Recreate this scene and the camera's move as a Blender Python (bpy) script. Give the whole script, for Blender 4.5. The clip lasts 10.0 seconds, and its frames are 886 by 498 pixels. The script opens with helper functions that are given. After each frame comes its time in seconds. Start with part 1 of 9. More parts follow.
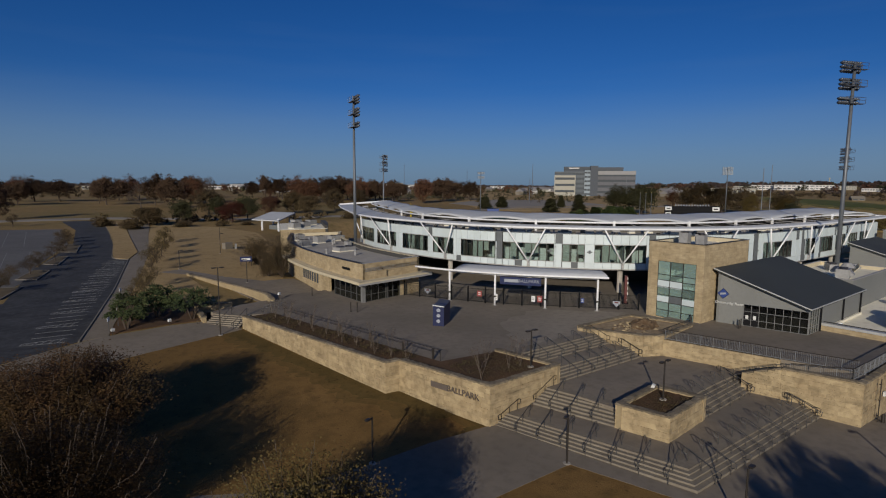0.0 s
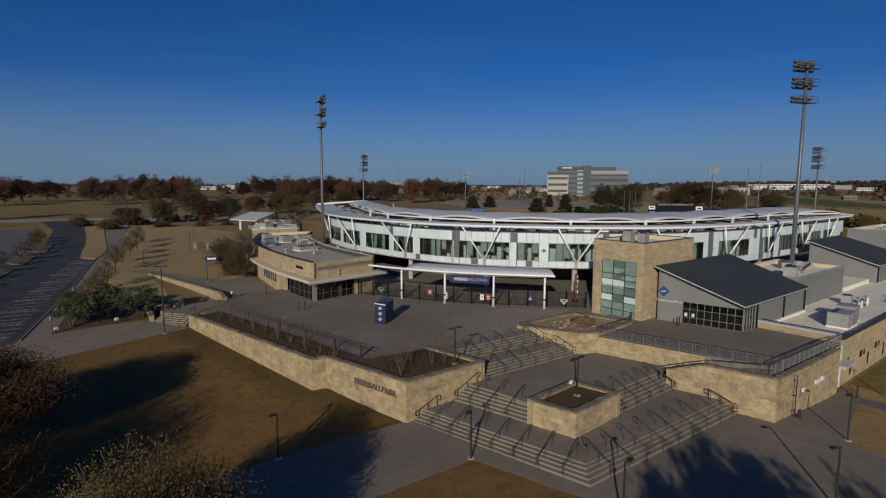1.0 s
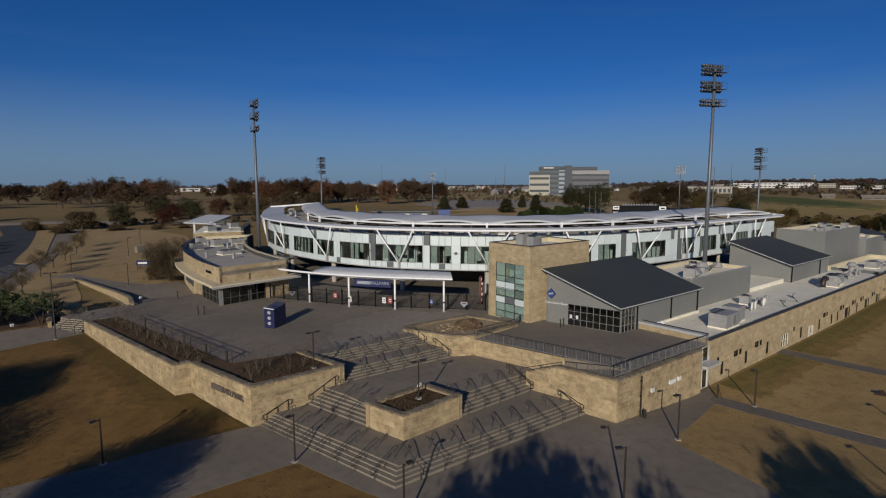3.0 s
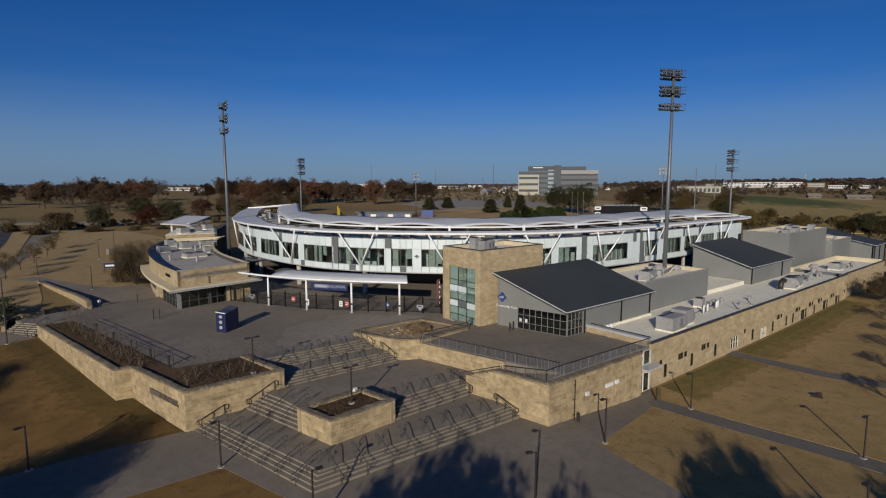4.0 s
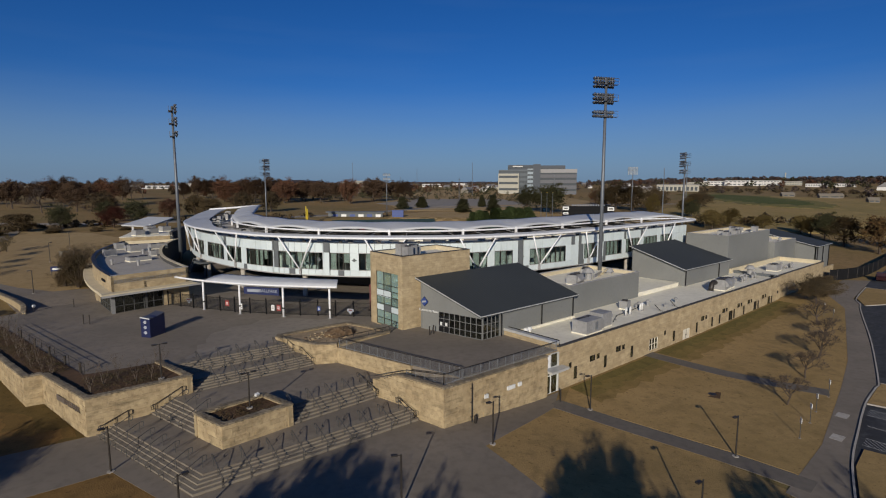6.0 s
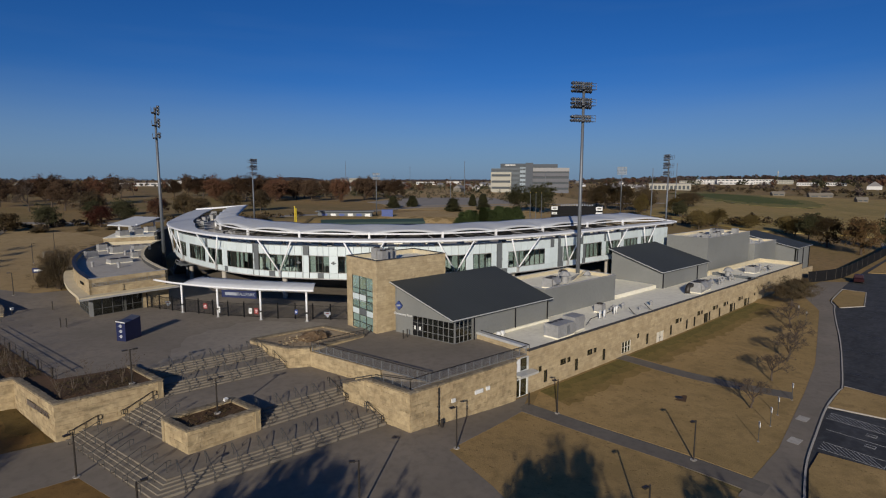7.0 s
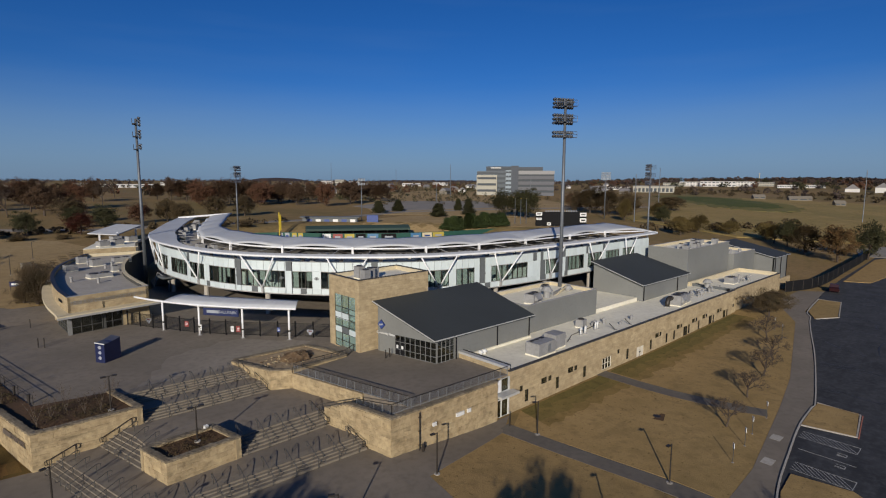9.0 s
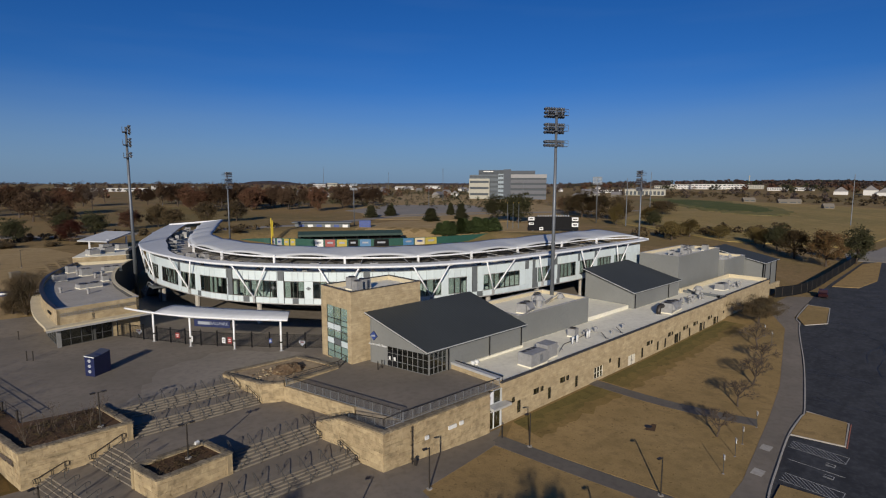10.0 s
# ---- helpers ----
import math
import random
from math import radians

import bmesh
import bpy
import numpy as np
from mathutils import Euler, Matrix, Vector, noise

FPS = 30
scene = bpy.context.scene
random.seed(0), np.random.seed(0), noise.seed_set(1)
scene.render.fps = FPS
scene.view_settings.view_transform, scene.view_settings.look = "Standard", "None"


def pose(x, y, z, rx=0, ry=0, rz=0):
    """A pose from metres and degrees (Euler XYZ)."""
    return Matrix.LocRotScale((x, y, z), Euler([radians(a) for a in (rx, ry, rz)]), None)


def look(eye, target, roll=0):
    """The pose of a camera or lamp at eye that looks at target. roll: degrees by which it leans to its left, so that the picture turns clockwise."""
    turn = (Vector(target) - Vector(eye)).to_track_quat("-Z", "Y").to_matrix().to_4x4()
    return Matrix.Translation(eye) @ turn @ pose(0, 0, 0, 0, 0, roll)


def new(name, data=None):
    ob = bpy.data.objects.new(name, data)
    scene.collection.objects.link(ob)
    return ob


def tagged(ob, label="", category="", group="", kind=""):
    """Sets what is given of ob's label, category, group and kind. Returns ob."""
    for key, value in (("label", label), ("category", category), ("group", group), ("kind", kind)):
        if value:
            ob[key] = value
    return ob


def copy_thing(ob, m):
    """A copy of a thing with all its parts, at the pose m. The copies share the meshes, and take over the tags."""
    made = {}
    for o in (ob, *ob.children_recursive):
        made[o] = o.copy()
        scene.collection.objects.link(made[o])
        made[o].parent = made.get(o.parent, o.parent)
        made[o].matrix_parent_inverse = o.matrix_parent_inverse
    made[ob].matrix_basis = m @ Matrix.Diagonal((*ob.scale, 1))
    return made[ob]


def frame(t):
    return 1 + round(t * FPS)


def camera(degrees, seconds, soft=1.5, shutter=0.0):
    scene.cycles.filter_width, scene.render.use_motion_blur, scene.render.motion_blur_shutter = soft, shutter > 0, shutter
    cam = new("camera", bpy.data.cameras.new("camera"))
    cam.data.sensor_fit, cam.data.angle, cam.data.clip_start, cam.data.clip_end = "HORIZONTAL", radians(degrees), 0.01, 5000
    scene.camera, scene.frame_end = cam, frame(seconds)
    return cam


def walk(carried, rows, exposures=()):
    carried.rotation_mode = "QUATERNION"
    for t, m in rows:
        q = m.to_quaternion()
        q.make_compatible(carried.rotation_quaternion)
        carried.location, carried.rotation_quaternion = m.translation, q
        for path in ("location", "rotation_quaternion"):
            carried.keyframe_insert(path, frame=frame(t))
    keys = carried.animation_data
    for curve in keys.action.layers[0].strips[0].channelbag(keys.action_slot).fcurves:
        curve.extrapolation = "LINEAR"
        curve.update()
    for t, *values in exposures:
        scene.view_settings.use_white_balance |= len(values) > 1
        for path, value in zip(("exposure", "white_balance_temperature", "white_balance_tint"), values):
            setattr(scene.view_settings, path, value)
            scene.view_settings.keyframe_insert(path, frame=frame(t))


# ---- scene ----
cam = camera(78.5, 10.0, 1.15)
PATH = [
    (0, (-1.562, 1.409, 20.207), (-0.336, 2.972, 19.972), 0.3),
    (0.5, (0.959, -0.861, 20.164), (2.185, 0.702, 19.93), 0.3),
    (1, (3.51, -3.187, 20.114), (4.738, -1.625, 19.879), 0.2),
    (1.5, (6.044, -5.485, 20.109), (7.274, -3.926, 19.873), 0.2),
    (2, (8.48, -7.646, 20.197), (9.714, -6.089, 19.961), 0.2),
    (2.5, (10.79, -9.647, 20.393), (12.028, -8.094, 20.159), 0.0),
    (4, (16.688, -15.241, 21.36), (17.949, -13.707, 21.122), -0.1),
    (4.5, (18.296, -16.945, 21.63), (19.564, -15.417, 21.391), -0.1),
    (5, (19.725, -18.61, 21.896), (21.002, -17.089, 21.656), -0.1),
    (5.5, (20.892, -20.161, 22.152), (22.179, -18.649, 21.91), -0.1),
    (7, (23.443, -23.808, 23.531), (24.752, -22.317, 23.275), 0.1),
    (7.5, (23.903, -24.408, 23.987), (25.218, -22.924, 23.73), 0.2),
    (8, (24.008, -24.525, 24.546), (25.331, -23.048, 24.289), 0.3),
    (8.5, (23.867, -24.375, 25.227), (25.201, -22.906, 24.971), 0.2),
    (9, (23.775, -24.258, 25.957), (25.121, -22.8, 25.703), 0.2),
    (9.5, (23.806, -24.264, 26.58), (25.162, -22.815, 26.33), 0.1),
    (10, (23.871, -24.315, 27.02), (25.237, -22.874, 26.776), 0.1),
]
walk(cam, [(t, look(eye, target, roll)) for t, eye, target, roll in PATH],
     exposures=[(0, -0.15), (2.5, -0.13), (4.0, 0.08), (5.5, 0.09), (7.5, 0.15), (10.0, 0.22)])

# ---- world, sun, exposure ----
SUN_ELEV, SUN_AZ = 18.5, 219.0      # degrees; azimuth from +x, counter-clockwise
w = bpy.data.worlds.new("sky")
scene.world = w
w.use_nodes = True
wn, wl = w.node_tree.nodes, w.node_tree.links
wn.clear()
sky = wn.new("ShaderNodeTexSky")
sky.sky_type, sky.sun_disc = "NISHITA", False
sky.sun_elevation, sky.sun_rotation = radians(SUN_ELEV), radians(90 - SUN_AZ)
sky.altitude, sky.air_density, sky.dust_density, sky.ozone_density = 300, 0.8, 0.9, 3.5
bg = wn.new("ShaderNodeBackground")
bg.inputs["Strength"].default_value = 0.0535
wout = wn.new("ShaderNodeOutputWorld")
tone = wn.new("ShaderNodeMix")
tone.data_type, tone.blend_type = "RGBA", "MULTIPLY"
tone.inputs[0].default_value = 1.0
tone.inputs[7].default_value = (0.57, 0.77, 1.16, 1)
wl.new(sky.outputs[0], tone.inputs[6])
rich = wn.new("ShaderNodeHueSaturation")
rich.inputs["Saturation"].default_value = 1.105
wl.new(tone.outputs[2], rich.inputs["Color"])
# thin pale haze towards the horizon, all round
way_up = wn.new("ShaderNodeSeparateXYZ")
wl.new(wn.new("ShaderNodeTexCoord").outputs["Generated"], way_up.inputs[0])
thin = wn.new("ShaderNodeMapRange")
thin.interpolation_type = "SMOOTHERSTEP"
thin.inputs["From Min"].default_value, thin.inputs["From Max"].default_value = -0.02, 0.215
thin.inputs["To Min"].default_value, thin.inputs["To Max"].default_value = 0.66, 0.0
wl.new(way_up.outputs["Z"], thin.inputs["Value"])
haze = wn.new("ShaderNodeMix")
haze.data_type = "RGBA"
haze.inputs[7].default_value = (3.1, 4.7, 6.9, 1)
# faint streaks of high cloud
flat = wn.new("ShaderNodeMapping")
flat.inputs["Scale"].default_value = (1.6, 1.6, 15.0)
wl.new(way_up.inputs[0].links[0].from_socket, flat.inputs["Vector"])
wisp = wn.new("ShaderNodeTexNoise")
wisp.inputs["Scale"].default_value, wisp.inputs["Detail"].default_value = 1.3, 3.0
wl.new(flat.outputs[0], wisp.inputs["Vector"])
veil = wn.new("ShaderNodeMath")
veil.operation = "MULTIPLY_ADD"
veil.inputs[1].default_value = 0.22
wl.new(wisp.outputs["Fac"], veil.inputs[0])
low = wn.new("ShaderNodeMath")
low.operation = "SUBTRACT"
low.use_clamp = True
low.inputs[1].default_value = 0.11
wl.new(thin.outputs["Result"], veil.inputs[2])
wl.new(veil.outputs[0], low.inputs[0])
wl.new(low.outputs[0], haze.inputs[0])
wl.new(rich.outputs[0], haze.inputs[6])
wl.new(haze.outputs[2], bg.inputs[0])
wl.new(bg.outputs[0], wout.inputs[0])
sun = new("sun", bpy.data.lights.new("sun", "SUN"))
sun.data.energy, sun.data.angle, sun.data.color = 3.7, radians(0.6), (1.0, 0.91, 0.77)
SUN_TO = Vector((math.cos(radians(SUN_AZ)) * math.cos(radians(SUN_ELEV)),
                 math.sin(radians(SUN_AZ)) * math.cos(radians(SUN_ELEV)), math.sin(radians(SUN_ELEV))))
sun.matrix_world = look(SUN_TO * 200, (0, 0, 0))


# ---- materials ----
def nodes_of(name):
    m = bpy.data.materials.new(name)
    m.use_nodes = True
    n, l = m.node_tree.nodes, m.node_tree.links
    return m, n, l, n["Principled BSDF"]


def noise_fac(n, l, vec, scale, detail=4.0, lo=0.35, hi=0.65, rough=0.55):
    t = n.new("ShaderNodeTexNoise")
    t.inputs["Scale"].default_value, t.inputs["Detail"].default_value, t.inputs["Roughness"].default_value = scale, detail, rough
    l.new(vec, t.inputs["Vector"])
    r = n.new("ShaderNodeMapRange")
    r.inputs["From Min"].default_value, r.inputs["From Max"].default_value = lo, hi
    l.new(t.outputs["Fac"], r.inputs["Value"])
    return r.outputs["Result"]


def mixed(n, l, fac, a, b):
    m = n.new("ShaderNodeMix")
    m.data_type = "RGBA"
    if isinstance(fac, (int, float)):
        m.inputs[0].default_value = fac
    else:
        l.new(fac, m.inputs[0])
    for k, v in ((6, a), (7, b)):
        if isinstance(v, tuple):
            m.inputs[k].default_value = (*v, 1)
        else:
            l.new(v, m.inputs[k])
    return m.outputs[2]


def surface(name, base, other=None, stain=None, rough=0.8, metal=0.0, big=0.25, fine=6.0, bump=0.15, depth=0.02, per_piece=0.0, spec=0.4, streak=0.0, streak_scale=(1.0, 1.0, 0.16), courses=None):
    """A weathered surface: base and other mixed at a large scale, stain at a fine one, both in metres of the world."""
    m, n, l, p = nodes_of(name)
    geo = n.new("ShaderNodeNewGeometry").outputs["Position"]
    other = other or tuple(c * 0.78 for c in base)
    stain = stain or tuple(c * 0.7 for c in base)
    col = mixed(n, l, noise_fac(n, l, geo, big), base, other)
    f2 = noise_fac(n, l, geo, fine, 5.0, 0.45, 0.75)
    k = n.new("ShaderNodeMath")
    k.operation = "MULTIPLY"
    k.inputs[1].default_value = 0.6
    l.new(f2, k.inputs[0])
    col = mixed(n, l, k.outputs[0], col, stain)
    if streak:
        mp = n.new("ShaderNodeMapping")
        mp.inputs["Scale"].default_value = streak_scale
        l.new(geo, mp.inputs["Vector"])
        f3 = noise_fac(n, l, mp.outputs[0], 1.5, 6.0, 0.52, 0.78)
        k3 = n.new("ShaderNodeMath")
        k3.operation = "MULTIPLY"
        k3.inputs[1].default_value = streak
        l.new(f3, k3.inputs[0])
        col = mixed(n, l, k3.outputs[0], col, tuple(c * 0.42 for c in base))
    if courses:
        # thin courses of cut stone, too small to build one by one
        sep, com, add = n.new("ShaderNodeSeparateXYZ"), n.new("ShaderNodeCombineXYZ"), n.new("ShaderNodeMath")
        l.new(geo, sep.inputs[0])
        l.new(sep.outputs[0], add.inputs[0])
        l.new(sep.outputs[1], add.inputs[1])
        l.new(add.outputs[0], com.inputs[0])
        l.new(sep.outputs[2], com.inputs[1])
        bk = n.new("ShaderNodeTexBrick")
        bk.inputs["Scale"].default_value, bk.inputs["Mortar Size"].default_value, bk.inputs["Mortar Smooth"].default_value = 1.0, 0.012, 0.3
        bk.inputs["Brick Width"].default_value, bk.inputs["Row Height"].default_value = courses
        bk.inputs["Color1"].default_value, bk.inputs["Color2"].default_value, bk.inputs["Mortar"].default_value = (1.08, 1.07, 1.05, 1), (0.9, 0.885, 0.86, 1), (0.8, 0.77, 0.72, 1)
        l.new(com.outputs[0], bk.inputs["Vector"])
        mul = n.new("ShaderNodeMix")
        mul.data_type, mul.blend_type = "RGBA", "MULTIPLY"
        mul.inputs[0].default_value = 1.0
        l.new(col, mul.inputs[6])
        l.new(bk.outputs["Color"], mul.inputs[7])
        col = mul.outputs[2]
    if per_piece:
        info = n.new("ShaderNodeObjectInfo").outputs["Random"]
        hsv = n.new("ShaderNodeHueSaturation")
        r = n.new("ShaderNodeMapRange")
        r.inputs["To Min"].default_value, r.inputs["To Max"].default_value = 1 - per_piece, 1 + per_piece
        l.new(info, r.inputs["Value"])
        l.new(r.outputs[0], hsv.inputs["Value"])
        l.new(col, hsv.inputs["Color"])
        col = hsv.outputs[0]
    l.new(col, p.inputs["Base Color"])
    p.inputs["Roughness"].default_value, p.inputs["Metallic"].default_value = rough, metal
    p.inputs["Specular IOR Level"].default_value = spec
    if bump:
        b = n.new("ShaderNodeBump")
        b.inputs["Strength"].default_value, b.inputs["Distance"].default_value = bump, depth
        t = n.new("ShaderNodeTexNoise")
        t.inputs["Scale"].default_value, t.inputs["Detail"].default_value = fine * 2.0, 6.0
        l.new(geo, t.inputs["Vector"])
        l.new(t.outputs["Fac"], b.inputs["Height"])
        l.new(b.outputs[0], p.inputs["Normal"])
    return m


def ribbed(name, base, pitch, rough=0.45, metal=0.3, axis=(1, 0, 0), depth=0.03):
    """Ribbed metal sheet: ribs as bump, in metres along the given direction."""
    m, n, l, p = nodes_of(name)
    geo = n.new("ShaderNodeNewGeometry").outputs["Position"]
    col = mixed(n, l, noise_fac(n, l, geo, 0.12), base, tuple(c * 0.86 for c in base))
    col = mixed(n, l, noise_fac(n, l, geo, 3.0, 5, 0.5, 0.8), col, tuple(c * 0.8 for c in base))
    l.new(col, p.inputs["Base Color"])
    dot = n.new("ShaderNodeVectorMath")
    dot.operation = "DOT_PRODUCT"
    l.new(geo, dot.inputs[0])
    dot.inputs[1].default_value = tuple(a * 2 * math.pi / pitch for a in axis)
    s = n.new("ShaderNodeMath")
    s.operation = "SINE"
    l.new(dot.outputs["Value"], s.inputs[0])
    b = n.new("ShaderNodeBump")
    b.inputs["Strength"].default_value, b.inputs["Distance"].default_value = 0.25, depth
    l.new(s.outputs[0], b.inputs["Height"])
    l.new(b.outputs[0], p.inputs["Normal"])
    p.inputs["Roughness"].default_value, p.inputs["Metallic"].default_value = rough, metal
    return m


def plain(name, base, rough=0.5, metal=0.0, spec=0.5):
    m, n, l, p = nodes_of(name)
    geo = n.new("ShaderNodeNewGeometry").outputs["Position"]
    l.new(mixed(n, l, noise_fac(n, l, geo, 1.4, 5), base, tuple(c * 0.85 for c in base)), p.inputs["Base Color"])
    p.inputs["Specular IOR Level"].default_value = spec
    p.inputs["Roughness"].default_value, p.inputs["Metallic"].default_value = rough, metal
    return m


def glazing(name, tint, clear=0.55, sheen_tint=None):
    """Thin window glass: tinted see-through with a Fresnel sheen, or mixed with a diffuse tint that paints in bright
    reflections.
    """
    m, n, l, p = nodes_of(name)
    out = n["Material Output"]
    n.remove(p)
    tr = n.new("ShaderNodeBsdfTransparent")
    tr.inputs[0].default_value = (*[c * clear for c in tint], 1)
    gl = n.new("ShaderNodeBsdfGlossy")
    gl.inputs["Roughness"].default_value = 0.03
    gl.inputs[0].default_value = (0.9, 0.95, 0.95, 1)
    lw = n.new("ShaderNodeLayerWeight")
    pw = n.new("ShaderNodeMath")
    pw.operation = "POWER"
    pw.inputs[1].default_value = 4.0
    l.new(lw.outputs["Facing"], pw.inputs[0])
    fr = n.new("ShaderNodeMath")
    fr.operation = "MULTIPLY_ADD"
    fr.inputs[1].default_value, fr.inputs[2].default_value = 0.7, 0.07
    l.new(pw.outputs[0], fr.inputs[0])
    mx = n.new("ShaderNodeMixShader")
    l.new(fr.outputs[0], mx.inputs[0])
    body = tr.outputs[0]
    # diffuse share stands in for bright reflections, uneven from pane to pane
    if sheen_tint:
        df = n.new("ShaderNodeBsdfDiffuse")
        df.inputs[0].default_value = (*sheen_tint, 1)
        fx = n.new("ShaderNodeMixShader")
        vary = n.new("ShaderNodeMapRange")
        vary.inputs["To Min"].default_value, vary.inputs["To Max"].default_value = 0.18, 0.62
        l.new(n.new("ShaderNodeObjectInfo").outputs["Random"], vary.inputs["Value"])
        l.new(vary.outputs[0], fx.inputs[0])
        l.new(body, fx.inputs[1])
        l.new(df.outputs[0], fx.inputs[2])
        body = fx.outputs[0]
    l.new(body, mx.inputs[1])
    l.new(gl.outputs[0], mx.inputs[2])
    l.new(mx.outputs[0], out.inputs[0])
    return m


def leafage(name, a, b, c):
    """Leaves: three tones by island, slightly translucent."""
    m, n, l, p = nodes_of(name)
    rnd = n.new("ShaderNodeNewGeometry").outputs["Random Per Island"]
    geo = n.new("ShaderNodeNewGeometry").outputs["Position"]
    col = mixed(n, l, rnd, a, b)
    col = mixed(n, l, noise_fac(n, l, geo, 0.35, 3), col, c)
    l.new(col, p.inputs["Base Color"])
    p.inputs["Roughness"].default_value = 0.75
    p.inputs["Specular IOR Level"].default_value = 0.2
    return m


def lawn(name, a, b, c, d):
    """Dormant turf: straw tones with greener and barer patches at two scales."""
    m, n, l, p = nodes_of(name)
    geo = n.new("ShaderNodeNewGeometry").outputs["Position"]
    col = mixed(n, l, noise_fac(n, l, geo, 0.011, 5, 0.42, 0.62), a, b)
    col = mixed(n, l, noise_fac(n, l, geo, 0.07, 6, 0.5, 0.72), col, c)
    col = mixed(n, l, noise_fac(n, l, geo, 0.9, 8, 0.48, 0.8), col, d)
    f = noise_fac(n, l, geo, 7.0, 6, 0.4, 0.8)
    k = n.new("ShaderNodeMath")
    k.operation = "MULTIPLY"
    k.inputs[1].default_value = 0.45
    l.new(f, k.inputs[0])
    col = mixed(n, l, k.outputs[0], col, tuple(v * 0.5 for v in a))
    f = noise_fac(n, l, geo, 2.6, 3, 0.63, 0.70)
    k = n.new("ShaderNodeMath")
    k.operation = "MULTIPLY"
    k.inputs[1].default_value = 0.7
    l.new(f, k.inputs[0])
    col = mixed(n, l, k.outputs[0], col, tuple(v * 0.36 for v in a))
    f = noise_fac(n, l, geo, 0.33, 6, 0.52, 0.66)
    k = n.new("ShaderNodeMath")
    k.operation = "MULTIPLY"
    k.inputs[1].default_value = 0.45
    l.new(f, k.inputs[0])
    col = mixed(n, l, k.outputs[0], col, tuple(v * 0.72 for v in b))
    l.new(col, p.inputs["Base Color"])
    p.inputs["Roughness"].default_value = 0.95
    p.inputs["Specular IOR Level"].default_value = 0.1
    bu = n.new("ShaderNodeBump")
    bu.inputs["Strength"].default_value, bu.inputs["Distance"].default_value = 0.5, 0.06
    t = n.new("ShaderNodeTexNoise")
    t.inputs["Scale"].default_value, t.inputs["Detail"].default_value = 9.0, 8.0
    l.new(geo, t.inputs["Vector"])
    l.new(t.outputs["Fac"], bu.inputs["Height"])
    l.new(bu.outputs[0], p.inputs["Normal"])
    return m


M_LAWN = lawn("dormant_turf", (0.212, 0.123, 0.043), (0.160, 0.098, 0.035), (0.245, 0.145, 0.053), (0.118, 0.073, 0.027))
# brighter copy of M_LAWN; the lawns' light difference is put into colour
M_LAWNBRIGHT = lawn("bright_turf", (0.365, 0.243, 0.103), (0.293, 0.205, 0.087), (0.417, 0.283, 0.124), (0.224, 0.155, 0.07))
M_LAND = lawn("open_land", (0.278, 0.186, 0.084), (0.190, 0.150, 0.061), (0.330, 0.226, 0.106), (0.170, 0.118, 0.054))
M_STRAW = lawn("pale_straw_turf", (0.3848, 0.2744, 0.135), (0.3432, 0.2401, 0.117), (0.4264, 0.3136, 0.162), (0.26, 0.1862, 0.09))
M_GUARD = plain("pale_galvanised_guard", (0.33, 0.34, 0.345), 0.45, 0.5)
M_BANDGREY = plain("office_banded_grey", (0.13, 0.132, 0.145), 0.9)
M_BANDTOP = plain("office_pale_band", (0.29, 0.285, 0.285), 0.9)
M_PALEGLASS = plain("office_pale_glazing", (0.20, 0.25, 0.29), 0.4)
M_PALEROAD = surface("pale_worn_paving", (0.27, 0.24, 0.20), (0.22, 0.195, 0.165), (0.17, 0.15, 0.125), rough=0.9, big=0.08, fine=1.0, bump=0.1)
M_MAGNOLIA = leafage("glossy_magnolia_leaves", (0.050, 0.068, 0.024), (0.085, 0.100, 0.040), (0.034, 0.048, 0.02))
M_TURFOUTER = lawn("olive_turf_outer", (0.262, 0.176, 0.066), (0.215, 0.154, 0.057), (0.292, 0.197, 0.077), (0.165, 0.118, 0.045))
M_TURFEDGE = lawn("olive_turf_edge", (0.205, 0.150, 0.053), (0.165, 0.131, 0.045), (0.232, 0.166, 0.060), (0.130, 0.101, 0.037))
M_TURFMIDDLE = lawn("olive_turf_middle", (0.162, 0.129, 0.044), (0.130, 0.112, 0.038), (0.187, 0.143, 0.050), (0.105, 0.087, 0.031))
M_TURFBROWN = lawn("dark_brown_turf", (0.162, 0.102, 0.036), (0.126, 0.084, 0.030), (0.184, 0.114, 0.041), (0.095, 0.064, 0.024))
M_TURFFOOT = lawn("wall_foot_turf", (0.122, 0.084, 0.030), (0.096, 0.069, 0.025), (0.140, 0.094, 0.034), (0.078, 0.056, 0.021))
M_WALK = surface("worn_walk_concrete", (0.145, 0.126, 0.102), (0.118, 0.102, 0.084), (0.09, 0.077, 0.063), rough=0.9, big=0.2, fine=1.6, bump=0.2, depth=0.01)
M_FIELD = lawn("tan_hay_field", (0.345, 0.245, 0.095), (0.255, 0.200, 0.076), (0.40, 0.285, 0.12), (0.22, 0.165, 0.066))
M_ASPHALT = surface("asphalt", (0.042, 0.043, 0.047), (0.020, 0.021, 0.024), (0.075, 0.076, 0.080), rough=0.9, big=0.3, fine=1.6, bump=0.3, streak=0.9, streak_scale=(0.14, 0.6, 0.3))
M_LOTGREY = surface("worn_grey_asphalt", (0.125, 0.12, 0.115), (0.098, 0.094, 0.092), (0.075, 0.073, 0.072), rough=0.9, big=0.1, fine=1.4, bump=0.2, streak=0.5, streak_scale=(0.14, 0.5, 0.3))
M_LITTER = surface("leaf_litter", (0.125, 0.092, 0.052), (0.085, 0.066, 0.038), (0.06, 0.045, 0.028), rough=1.0, big=0.5, fine=3.0, bump=0.4)
